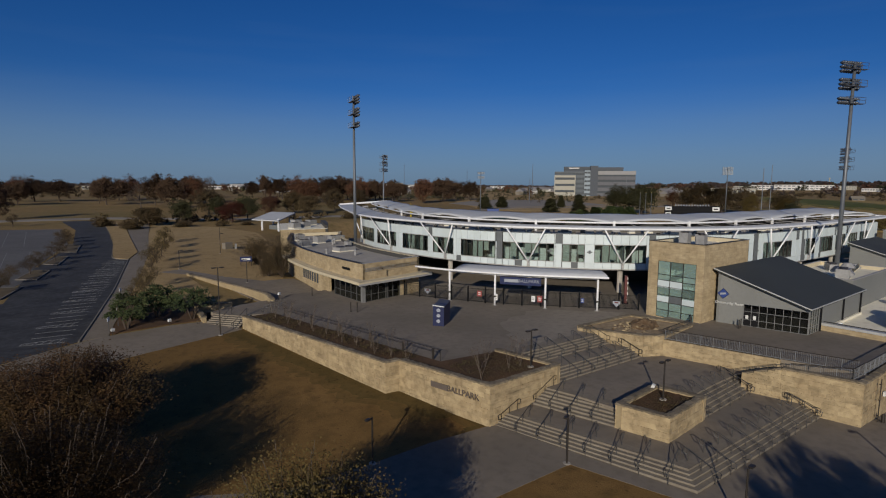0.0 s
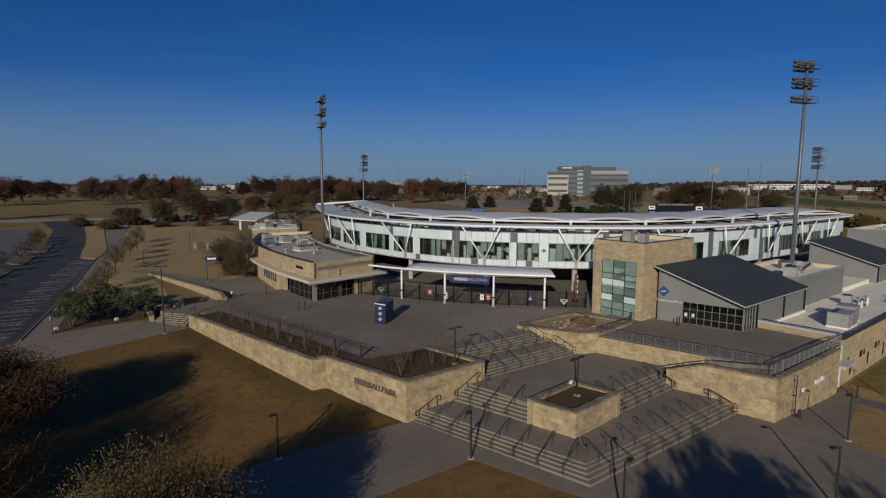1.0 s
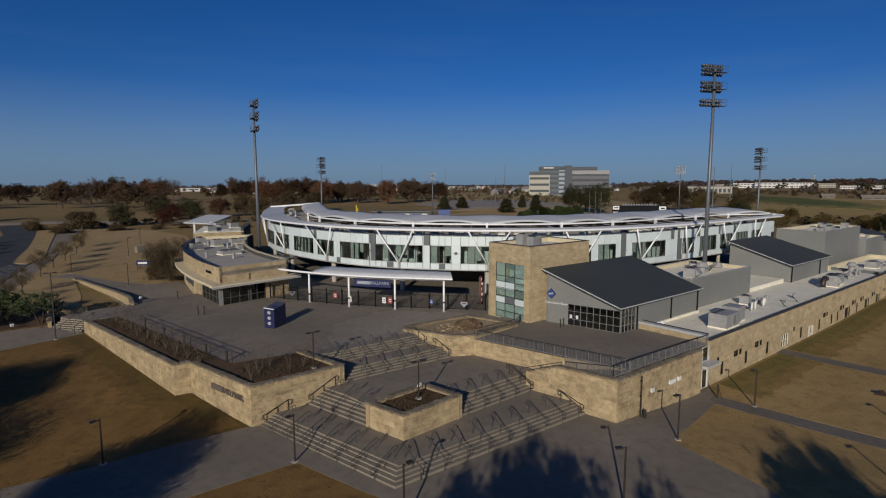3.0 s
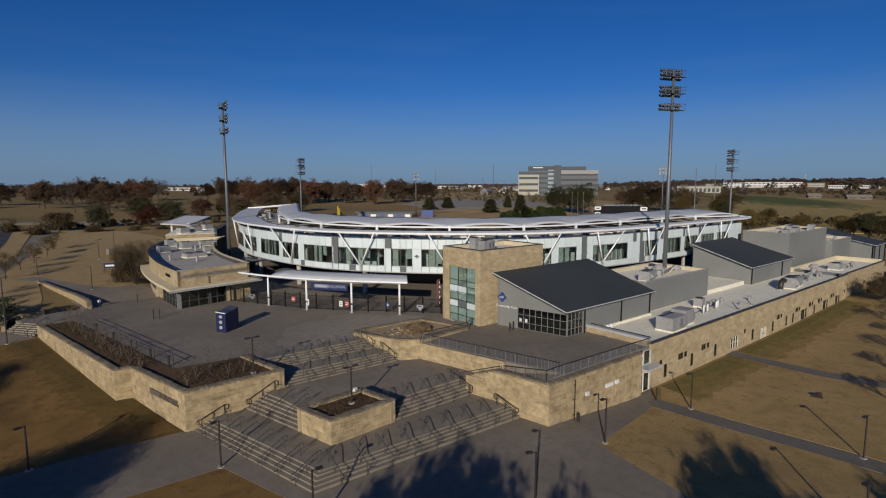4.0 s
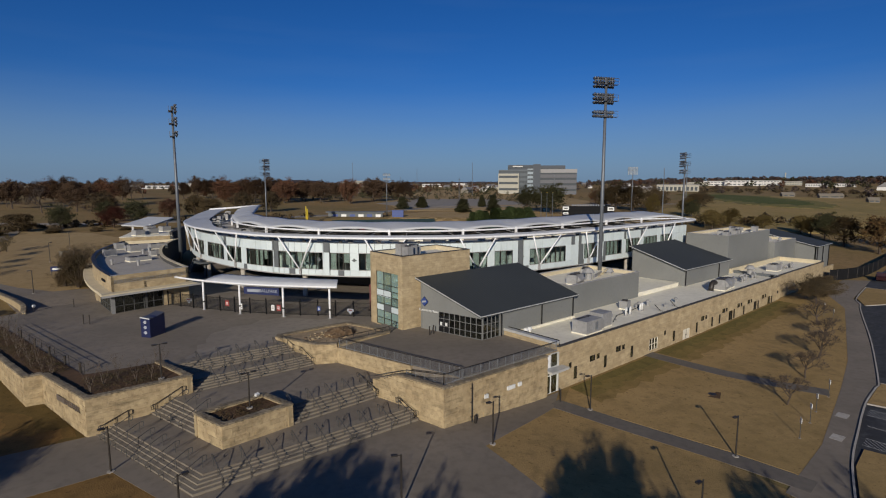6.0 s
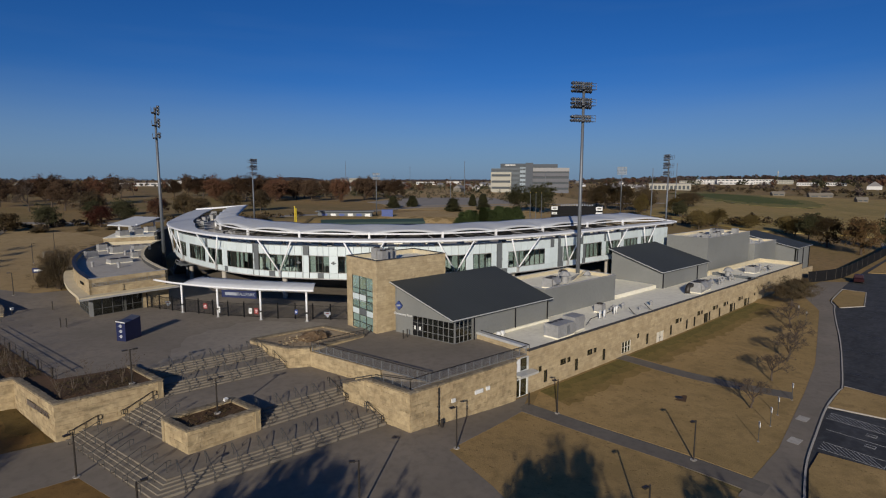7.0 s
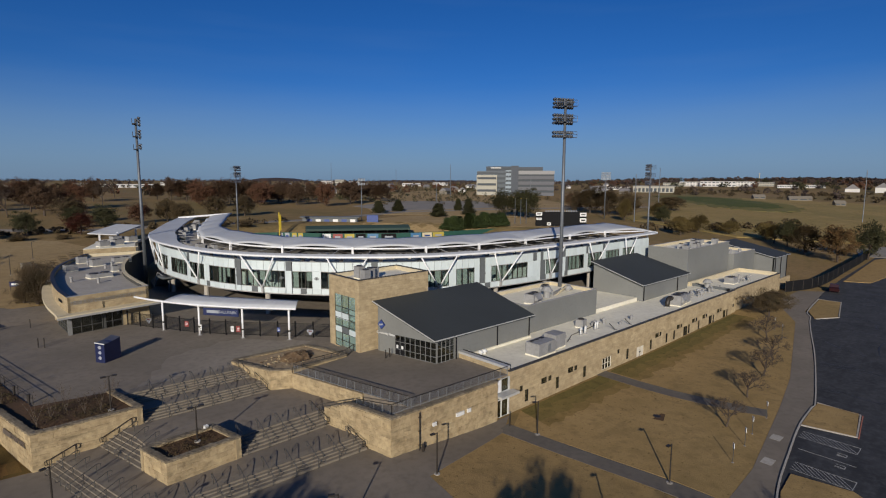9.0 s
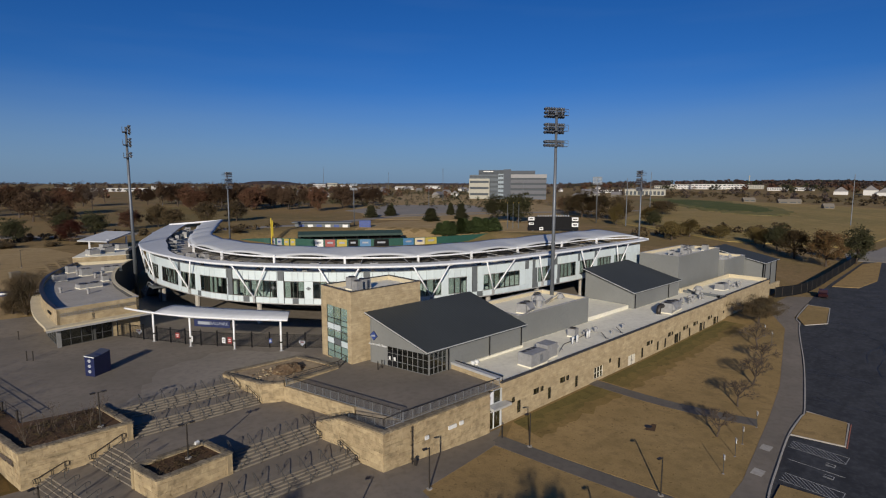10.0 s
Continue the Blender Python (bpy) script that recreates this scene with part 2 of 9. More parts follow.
M_LOTKERB = surface("dull_kerb_concrete", (0.19, 0.17, 0.145), (0.14, 0.125, 0.105), rough=0.9, big=0.5, fine=3.0)
M_SEAL = plain("crack_sealer", (0.012, 0.012, 0.013), 0.5)
M_PAVE = surface("plaza_concrete", (0.218, 0.183, 0.142), (0.172, 0.145, 0.112), (0.128, 0.107, 0.083), rough=0.88, big=0.14, fine=1.3, bump=0.2, depth=0.01)
M_PAVEPALE = surface("pale_plaza_concrete", (0.262, 0.226, 0.182), (0.212, 0.182, 0.144), (0.16, 0.136, 0.108), rough=0.88, big=0.14, fine=1.3, bump=0.2, depth=0.01)
M_STEP = surface("stair_concrete", (0.225, 0.194, 0.150), (0.185, 0.158, 0.124), (0.14, 0.118, 0.093), rough=0.9, big=0.8, fine=3.0, bump=0.2, depth=0.01)
M_KERB = surface("kerb_concrete", (0.42, 0.39, 0.34), (0.34, 0.31, 0.27), (0.25, 0.22, 0.19), rough=0.9, big=0.5, fine=3.0)
M_PAINT = surface("road_paint", (0.33, 0.33, 0.32), (0.22, 0.22, 0.215), (0.11, 0.11, 0.11), rough=0.8, big=0.9, fine=4.0)
M_KERBRED = plain("red_kerb_paint", (0.38, 0.14, 0.09), 0.8)
M_STONE = surface("limestone_block", (0.43, 0.335, 0.196), (0.335, 0.254, 0.146), (0.16, 0.113, 0.062), rough=0.92, big=0.7, fine=2.0, bump=0.9, depth=0.06, per_piece=0.12, streak=0.9, streak_scale=(0.55, 0.55, 1.3))
M_STONE_BACK = surface("limestone_backing", (0.37, 0.29, 0.17), (0.30, 0.23, 0.135), rough=0.95, big=0.6, fine=3.0, bump=0.3)
M_STONE_WALL = surface("limestone_wall", (0.45, 0.36, 0.225), (0.365, 0.285, 0.17), (0.25, 0.185, 0.108), rough=0.92, big=0.5, fine=1.4, bump=0.7, depth=0.04, per_piece=0.08, streak=0.6, streak_scale=(0.5, 0.5, 1.5), courses=(0.85, 0.3))
M_COPING = surface("limestone_coping", (0.22, 0.18, 0.122), (0.155, 0.125, 0.085), (0.06, 0.048, 0.034), rough=0.95, big=1.3, fine=3.2, bump=0.8, depth=0.05, per_piece=0.22)
M_MULCH = surface("bark_mulch", (0.105, 0.055, 0.024), (0.068, 0.037, 0.017), (0.042, 0.025, 0.012), rough=1.0, big=0.35, fine=4.0, bump=0.5, depth=0.02)
M_EARTH = surface("bare_tan_earth", (0.36, 0.27, 0.165), (0.28, 0.205, 0.122), (0.17, 0.122, 0.072), rough=1.0, big=0.5, fine=2.0, bump=0.6, depth=0.05)
M_RUBBLE = surface("rubble_earth", (0.115, 0.07, 0.036), (0.07, 0.044, 0.024), (0.22, 0.17, 0.11), rough=1.0, big=0.9, fine=3.0, bump=0.8, depth=0.08)
M_PANEL = surface("white_metal_panel", (0.595, 0.66, 0.665), (0.55, 0.615, 0.62), (0.505, 0.565, 0.57), rough=0.5, big=0.3, fine=1.5, bump=0.0, per_piece=0.05, spec=0.5)
M_ACCENT = plain("dark_grey_panel", (0.125, 0.135, 0.14), 0.6, 0.0, 0.3)
M_WHITE = surface("white_painted_steel", (0.8, 0.8, 0.8), (0.74, 0.74, 0.74), (0.6, 0.6, 0.6), rough=0.35, big=0.5, fine=3.0, bump=0.0)
M_ROOFMETAL = surface("light_grey_roof_sheet", (0.52, 0.53, 0.535), (0.46, 0.47, 0.48), (0.40, 0.41, 0.42), rough=0.6, metal=0.0, big=0.08, fine=0.8, bump=0.0, spec=0.25)
M_MEMBRANE = surface("cream_roof_membrane", (0.80, 0.755, 0.62), (0.74, 0.695, 0.565), (0.60, 0.555, 0.44), rough=0.85, big=0.2, fine=1.4, bump=0.1)
M_GRAVELROOF = surface("grey_roof_membrane", (0.42, 0.385, 0.33), (0.36, 0.33, 0.285), (0.28, 0.25, 0.215), rough=0.9, big=0.25, fine=2.0, bump=0.2)
M_CREAM = surface("cream_parapet_render", (0.58, 0.50, 0.34), (0.52, 0.45, 0.31), (0.44, 0.37, 0.25), rough=0.85, big=0.4, fine=2.0, bump=0.1)
M_DARKROOF = ribbed("charcoal_standing_seam", (0.036, 0.041, 0.041), 0.45, 0.75, 0.0, (1, 0, 0), 0.02)
M_SIDING_X = ribbed("grey_ribbed_siding", (0.205, 0.208, 0.196), 0.3, 0.65, 0.05, (1, 0, 0), 0.004)
M_SIDING_Y = ribbed("grey_ribbed_siding_side", (0.205, 0.208, 0.196), 0.3, 0.65, 0.05, (0, 1, 0), 0.004)
M_TRIM = plain("grey_metal_trim", (0.36, 0.35, 0.335), 0.65, 0.05)
M_COPINGDARK = plain("dark_metal_coping", (0.085, 0.08, 0.074), 0.7, 0.0, 0.1)
M_EAVE = plain("pale_eave_flashing", (0.52, 0.52, 0.50), 0.4, 0.2)
M_DARKTRIM = plain("dark_bronze_metal", (0.045, 0.038, 0.032), 0.5, 0.4)
M_RAIL = plain("dulled_steel_rail", (0.085, 0.083, 0.080), 0.5, 0.4)
M_POLE = plain("galvanised_pole", (0.150, 0.162, 0.178), 0.5, 0.4)
M_LAMPHEAD = plain("floodlight_housing", (0.105, 0.115, 0.135), 0.4, 0.4)
M_LENS = plain("floodlight_lens", (0.42, 0.46, 0.50), 0.15)
M_BLACK = plain("black_coated_steel", (0.012, 0.012, 0.013), 0.8, 0.0, 0.12)
M_FRAME = plain("grey_window_frame", (0.185, 0.185, 0.18), 0.5)
M_FRAMEDARK = plain("dark_window_frame", (0.075, 0.075, 0.073), 0.5)
# near-black base: shade of the concourse is put into the colour
M_SHADE = plain("dark_wall_and_shade", (0.06, 0.058, 0.055), 0.9)
M_ROOM = plain("pale_interior", (0.47, 0.53, 0.52), 0.9)
M_BLIND = plain("pale_roller_blind", (0.27, 0.315, 0.295), 0.9)
# near-black base: dimness of unlit rooms is put into the colour
M_ROOMDARK = plain("interior_painted_dim", (0.07, 0.07, 0.065), 0.9)
M_GLASS = glazing("green_tinted_glass", (0.87, 0.94, 0.915), 0.91)
# tower glass: reflected brightness is painted in as a diffuse green
M_GLASSSHEEN = glazing("green_sheen_glass", (0.80, 0.94, 0.90), 0.9, (0.31, 0.42, 0.39))
M_GLASSDARK = glazing("dark_tinted_glass", (0.70, 0.76, 0.76), 0.5)
M_BLUE = plain("navy_printed_panel", (0.010, 0.018, 0.075), 0.75)
M_BLUEMID = plain("blue_sign_panel", (0.03, 0.06, 0.22), 0.4)
M_RED = plain("red_sign", (0.26, 0.045, 0.04), 0.5)
M_REDDARK = plain("dark_red_banner", (0.11, 0.022, 0.02), 0.6)
M_YELLOW = plain("yellow_paint", (0.62, 0.46, 0.04), 0.5)
M_BANNERGOLD = plain("dull_gold_banner", (0.42, 0.33, 0.06), 0.7)
M_SHELTER = plain("dark_green_roofing", (0.028, 0.055, 0.045), 0.7)
M_GREENWALL = plain("green_wall_padding", (0.015, 0.075, 0.055), 0.7)
M_TEAL = plain("sky_blue_banner", (0.06, 0.17, 0.32), 0.5)
M_LETTER = plain("pale_lettering", (0.7, 0.7, 0.68), 0.5)
M_NAVY = plain("dark_navy_print", (0.010, 0.016, 0.066), 0.5)
M_EMBLEM = plain("pale_grey_print", (0.42, 0.43, 0.46), 0.6)
M_NAVYLID = plain("grey_blue_lid", (0.06, 0.065, 0.09), 0.5)
M_DOORPALE = plain("pale_tan_door_paint", (0.72, 0.66, 0.54), 0.5)
M_LETTERDIM = plain("weathered_pale_print", (0.30, 0.32, 0.36), 0.5)
M_LETTERGREY = plain("grey_metal_lettering", (0.17, 0.14, 0.12), 0.5, 0.3)
M_HVAC = surface("galvanised_cabinet", (0.33, 0.325, 0.315), (0.27, 0.265, 0.26), (0.20, 0.20, 0.195), rough=0.6, metal=0.1, big=0.8, fine=3.0, bump=0.0)
M_BARK = surface("grey_brown_bark", (0.085, 0.062, 0.046), (0.06, 0.045, 0.034), rough=0.95, big=1.5, fine=8.0, bump=0.6)
M_TWIG = surface("bare_twigs", (0.14, 0.108, 0.082), (0.10, 0.078, 0.06), rough=0.95, big=1.5, fine=8.0, bump=0.0)
M_OAK = leafage("russet_oak_leaves", (0.068, 0.038, 0.020), (0.044, 0.029, 0.018), (0.055, 0.033, 0.019))
M_OAKNEAR = leafage("golden_brown_oak_leaves", (0.100, 0.048, 0.018), (0.048, 0.028, 0.013), (0.064, 0.042, 0.015))
M_RUST = leafage("rust_leaves", (0.105, 0.042, 0.022), (0.068, 0.033, 0.02), (0.085, 0.045, 0.024))
M_OLIVE = leafage("olive_leaves", (0.062, 0.045, 0.022), (0.042, 0.035, 0.019), (0.078, 0.052, 0.024))
M_EVERGREEN = leafage("dark_green_leaves", (0.034, 0.036, 0.014), (0.050, 0.047, 0.019), (0.030, 0.029, 0.013))
M_HEDGE = leafage("hedge_green_leaves", (0.040, 0.060, 0.018), (0.062, 0.078, 0.026), (0.032, 0.046, 0.015))
M_REDLEAF = leafage("red_leaves", (0.13, 0.032, 0.026), (0.085, 0.026, 0.022), (0.10, 0.04, 0.027))
M_GOLD = leafage("yellow_brown_leaves", (0.120, 0.082, 0.026), (0.078, 0.056, 0.020), (0.095, 0.072, 0.024))
M_ORANGE = leafage("orange_green_leaves", (0.120, 0.052, 0.020), (0.060, 0.048, 0.018), (0.085, 0.050, 0.018))
M_DRYCOVER = leafage("dry_groundcover", (0.070, 0.042, 0.019), (0.046, 0.029, 0.014), (0.056, 0.044, 0.018))
M_MEADOW = lawn("green_meadow", (0.105, 0.118, 0.036), (0.085, 0.102, 0.030), (0.165, 0.150, 0.055), (0.115, 0.105, 0.040))
M_MEADOWRIM = lawn("half_green_meadow", (0.205, 0.175, 0.062), (0.160, 0.150, 0.052), (0.26, 0.205, 0.08), (0.16, 0.135, 0.053))
M_BLUEGLASS = plain("blue_grey_curtain_wall", (0.045, 0.062, 0.078), 0.5)
M_SHEDWOOD = plain("weathered_shed_boards", (0.19, 0.165, 0.13), 0.9)
M_FARWOOD = leafage("far_woodland", (0.068, 0.050, 0.042), (0.046, 0.042, 0.036), (0.070, 0.047, 0.039))
M_BLD = plain("office_grey_cladding", (0.075, 0.085, 0.10), 0.8)
M_BLDPALE = plain("office_pale_stone", (0.38, 0.36, 0.30), 0.8)
M_BLDWHITE = plain("white_render", (0.62, 0.60, 0.57), 0.8)
M_BLDROOF = plain("dull_roofing", (0.20, 0.19, 0.19), 0.8)
M_BLDGLASS = plain("far_window_glass", (0.05, 0.06, 0.07), 0.7)
M_CARBODY = plain("dark_red_car_paint", (0.03, 0.007, 0.008), 0.25, 0.2)
M_TYRE = plain("tyre_rubber", (0.02, 0.02, 0.02), 0.9)


# ---- building blocks ----
def sm(a, b, v):
    t = min(1.0, max(0.0, (v - a) / (b - a)))
    return t * t * (3 - 2 * t)


LIE_Y = (-4500, -60, 20, 35, 43, 69, 90, 122, 200, 300, 400, 1000, 4500)
LIE_Z = (-6, -0.6, 0.35, 0.5, 1.0, 2.35, 3.45, 4.5, 6.3, 7.8, 9.0, 9.5, 10)


def gz(x, y):
    """Height of the open ground."""
    h = float(np.interp(y, LIE_Y, LIE_Z))
    h -= 0.85 * sm(50, 67, x) * (1 - sm(14, 40, y))
    h += 0.5 * sm(100, 150, x) * (1 - sm(20, 60, y))
    h += 15 * sm(950, 1900, x) * (1 - sm(650, 1300, y))
    k = sm(76, 92, math.hypot(x - 125, y - 105))
    return 1.2 * (1 - k) + h * k


def finish(name, bm, material, smooth=False):
    bmesh.ops.recalc_face_normals(bm, faces=bm.faces)
    me = bpy.data.meshes.new(name)
    bm.to_mesh(me)
    bm.free()
    me.materials.append(material)
    if smooth:
        for f in me.polygons:
            f.use_smooth = True
    return me


def part(name, bm, material, parent=None, label="", smooth=False):
    ob = new(name, finish(name, bm, material, smooth))
    if parent is not None:
        ob.parent = parent
    if label:
        tagged(ob, label)
    return ob


def piece(name, mesh, parent, m):
    ob = new(name, mesh)
    ob.parent = parent
    ob.matrix_basis = m
    return ob


def base(name, label, category, group="", kind=""):
    return tagged(new(name), label, category, group, kind)


def solid(name, bm, material, label, category="", group="", kind="", smooth=False):
    return tagged(part(name, bm, material, None, "", smooth), label, category, group, kind)


def prism(bm, poly, z0, z1):
    """A plan polygon raised from z0 to z1; either may be a list, a height for each corner."""
    n = len(poly)
    lo = z0 if isinstance(z0, (list, tuple)) else [z0] * n
    hi = z1 if isinstance(z1, (list, tuple)) else [z1] * n
    a = [bm.verts.new((p[0], p[1], z)) for p, z in zip(poly, lo)]
    b = [bm.verts.new((p[0], p[1], z)) for p, z in zip(poly, hi)]
    bm.faces.new(a[::-1])
    bm.faces.new(b)
    for i in range(n):
        j = (i + 1) % n
        bm.faces.new((a[i], a[j], b[j], b[i]))
    return bm


def rect(x0, y0, x1, y1):
    return [(x0, y0), (x1, y0), (x1, y1), (x0, y1)]


def boxm(bm, m, sx, sy, sz):
    """A box of that size standing on the origin of the pose m, centred in plan."""
    v = [bm.verts.new(m @ Vector((x * sx / 2, y * sy / 2, z * sz))) for z in (0, 1) for y in (-1, 1) for x in (-1, 1)]
    for f in ((0, 2, 3, 1), (4, 5, 7, 6), (0, 1, 5, 4), (2, 6, 7, 3), (0, 4, 6, 2), (1, 3, 7, 5)):
        bm.faces.new([v[i] for i in f])
    return bm


def rod(bm, p, q, r, n=6, r2=None):
    """A round bar from p to q."""
    p, q = Vector(p), Vector(q)
    d = (q - p).normalized()
    s = d.orthogonal().normalized()
    t = d.cross(s)
    r2 = r if r2 is None else r2
    a = [bm.verts.new(p + (s * math.cos(2 * math.pi * k / n) + t * math.sin(2 * math.pi * k / n)) * r) for k in range(n)]
    b = [bm.verts.new(q + (s * math.cos(2 * math.pi * k / n) + t * math.sin(2 * math.pi * k / n)) * r2) for k in range(n)]
    for k in range(n):
        bm.faces.new((a[k], a[(k + 1) % n], b[(k + 1) % n], b[k]))
    bm.faces.new(a[::-1])
    bm.faces.new(b)
    return bm


def pipe(bm, pts, r, n=6):
    """One swept tube along pts."""
    ps = [Vector(p) for p in pts]
    rings, side = [], None
    for i, p in enumerate(ps):
        d = (ps[min(i + 1, len(ps) - 1)] - ps[max(i - 1, 0)]).normalized()
        side = d.orthogonal().normalized() if side is None else (side - d * side.dot(d)).normalized()
        t = d.cross(side)
        rings.append([bm.verts.new(p + (side * math.cos(2 * math.pi * k / n) + t * math.sin(2 * math.pi * k / n)) * r) for k in range(n)])
    for a, b in zip(rings, rings[1:]):
        for k in range(n):
            bm.faces.new((a[k], a[(k + 1) % n], b[(k + 1) % n], b[k]))
    bm.faces.new(rings[0][::-1])
    bm.faces.new(rings[-1])
    return bm


def slabs_between(bm, outer, inner, z0, z1):
    """A closed band between two plan lines of equal count; z0, z1: numbers or (at outer, at inner)."""
    lo = z0 if isinstance(z0, tuple) else (z0, z0)
    hi = z1 if isinstance(z1, tuple) else (z1, z1)
    rows = []
    for a, b in zip(outer, inner):
        rows.append([bm.verts.new((a[0], a[1], lo[0])), bm.verts.new((b[0], b[1], lo[1])),
                     bm.verts.new((b[0], b[1], hi[1])), bm.verts.new((a[0], a[1], hi[0]))])
    for r, s in zip(rows, rows[1:]):
        for k in range(4):
            bm.faces.new((r[k], s[k], s[(k + 1) % 4], r[(k + 1) % 4]))
    bm.faces.new(rows[0])
    bm.faces.new(rows[-1][::-1])
    return bm


def draped(name, poly, material, lift, thick=0.12, cell=4.0):
    """A flat sheet of that plan, cut into cells and laid on the open ground."""
    bm = bmesh.new()
    bm.faces.new([bm.verts.new((x, y, 0)) for x, y in poly])
    xs, ys = [p[0] for p in poly], [p[1] for p in poly]
    for k in range(int(min(xs) / cell) + 1, int(max(xs) / cell) + 1):
        g = bm.verts[:] + bm.edges[:] + bm.faces[:]
        bmesh.ops.bisect_plane(bm, geom=g, plane_co=(k * cell, 0, 0), plane_no=(1, 0, 0))
    for k in range(int(min(ys) / cell) + 1, int(max(ys) / cell) + 1):
        g = bm.verts[:] + bm.edges[:] + bm.faces[:]
        bmesh.ops.bisect_plane(bm, geom=g, plane_co=(0, k * cell, 0), plane_no=(0, 1, 0))
    for v in bm.verts:
        v.co.z = gz(v.co.x, v.co.y) + lift
    out = bmesh.ops.extrude_face_region(bm, geom=bm.faces[:])
    for v in out["geom"]:
        if isinstance(v, bmesh.types.BMVert):
            v.co.z -= thick
    return part(name, bm, material)


def ribbon(pts, width, side=0.0):
    """The plan polygon of a strip along pts; side shifts it to the left."""
    p = np.array(pts, float)
    d = np.gradient(p, axis=0)
    d /= np.linalg.norm(d, axis=1)[:, None]
    nrm = np.c_[-d[:, 1], d[:, 0]]
    a, b = p + nrm * (side + width / 2), p + nrm * (side - width / 2)
    return [tuple(v) for v in b] + [tuple(v) for v in a[::-1]]


def smoothed(pts, n=6):
    p = np.array([pts[0], *pts, pts[-1]], float)
    out = []
    for i in range(1, len(p) - 2):
        a, b, c, d = p[i - 1:i + 3]
        for k in range(n):
            t = k / n
            out.append(0.5 * (2 * b + (c - a) * t + (2 * a - 5 * b + 4 * c - d) * t * t + (3 * b - a - 3 * c + d) * t ** 3))
    out.append(p[-1])
    return np.array(out)


def kerb(name, pts, label, material=None, lift=0.17, width=0.16):
    """A kerb along pts, standing above the ground on both sides."""
    p = np.array(pts, float)
    poly = ribbon(p, width)
    n = len(p)
    bm = bmesh.new()
    prism_pts = poly
    lo = [gz(*q) - 0.1 for q in prism_pts]
    hi = [gz(*q) + lift for q in prism_pts]
    a = [bm.verts.new((q[0], q[1], z)) for q, z in zip(prism_pts, lo)]
    b = [bm.verts.new((q[0], q[1], z)) for q, z in zip(prism_pts, hi)]
    m = len(poly)
    for i in range(n - 1):
        j0, j1 = i, i + 1
        k0, k1 = m - 1 - i, m - 2 - i
        bm.faces.new((b[j0], b[j1], b[k1], b[k0]))
        bm.faces.new((a[j0], a[j1], b[j1], b[j0]))
        bm.faces.new((a[k0], a[k1], b[k1], b[k0]))
    bm.faces.new((a[0], b[0], b[-1], a[-1]))
    bm.faces.new((a[n - 1], b[n - 1], b[n], a[n]))
    return solid(name, bm, material or M_KERB, label, "kerb", kind="structure")


BAR_MESHES = {}


def bar_piece(name, material, parent, m, sx, sy, sz):
    """A bar of that size standing on the pose m; all bars of a material share one mesh."""
    if material.name not in BAR_MESHES:
        BAR_MESHES[material.name] = finish("bar", boxm(bmesh.new(), pose(0, 0, 0), 1, 1, 1), material)
    return piece(name, BAR_MESHES[material.name], parent, m @ Matrix.Diagonal((sx, sy, sz, 1)))


def words(name, text, size, m, material, parent=None, depth=0.03):
    """Raised letters in the built-in font; m: pose of the line's middle, letters in its xy plane."""
    cu = bpy.data.curves.new(name, "FONT")
    cu.body, cu.size, cu.extrude, cu.align_x, cu.align_y = text, size, depth, "CENTER", "CENTER"
    cu.materials.append(material)
    ob = new(name, cu)
    ob.matrix_basis = m
    if parent is not None:
        ob.parent = parent
    return ob


def on_wall(x, y, z, heading):
    """Pose of a sign on a wall that faces the plan direction heading (degrees); local x runs to the reader's right, y up."""
    return pose(x, y, z, 90, 0, heading + 90)


# ---- ground ----
def ground():
    def lines(lo, hi, fine_lo, fine_hi, step):
        v = list(np.arange(fine_lo, fine_hi + 0.1, step))
        s, x = step, fine_hi
        while x < hi:
            s *= 1.25
            x += s
            v.append(min(x, hi))
        s, x = step, fine_lo
        while x > lo:
            s *= 1.25
            x -= s
            v.insert(0, max(x, lo))
        return v
    xs, ys = lines(-4500, 4800, -60, 312, 3.0), lines(-4500, 4800, -90, 261, 3.0)
    verts = [(x, y, gz(x, y)) for y in ys for x in xs]
    nx = len(xs)
    faces = [(j * nx + i, j * nx + i + 1, (j + 1) * nx + i + 1, (j + 1) * nx + i) for j in range(len(ys) - 1) for i in range(nx - 1)]
    me = bpy.data.meshes.new("ground")
    me.from_pydata(verts, [], faces)
    me.materials.append(M_LAND)
    for f in me.polygons:
        f.use_smooth = True
    return tagged(new("ground", me), "dry straw-coloured open land with greener patches", "ground", kind="structure")


ground()


def sheet(name, poly, material, lift, label, category, cell=3.0, thick=0.12):
    return tagged(draped(name, poly, material, lift, thick, cell), label, category, kind="structure")


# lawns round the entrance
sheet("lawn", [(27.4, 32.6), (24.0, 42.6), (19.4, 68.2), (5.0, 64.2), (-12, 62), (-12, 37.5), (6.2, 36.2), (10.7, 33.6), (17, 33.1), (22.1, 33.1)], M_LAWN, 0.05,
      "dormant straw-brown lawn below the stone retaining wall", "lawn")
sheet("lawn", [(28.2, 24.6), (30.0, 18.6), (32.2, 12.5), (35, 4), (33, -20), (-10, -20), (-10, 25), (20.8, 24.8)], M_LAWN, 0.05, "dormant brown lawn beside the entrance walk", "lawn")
sheet("lawn", [(53.2, 9.2), (65.2, 11.3), (67.6, -4.0), (67.0, -9.6), (52, -14), (48.5, -10), (52, 2.9)], M_LAWNBRIGHT, 0.05, "dormant straw-brown lawn between two walks", "lawn")
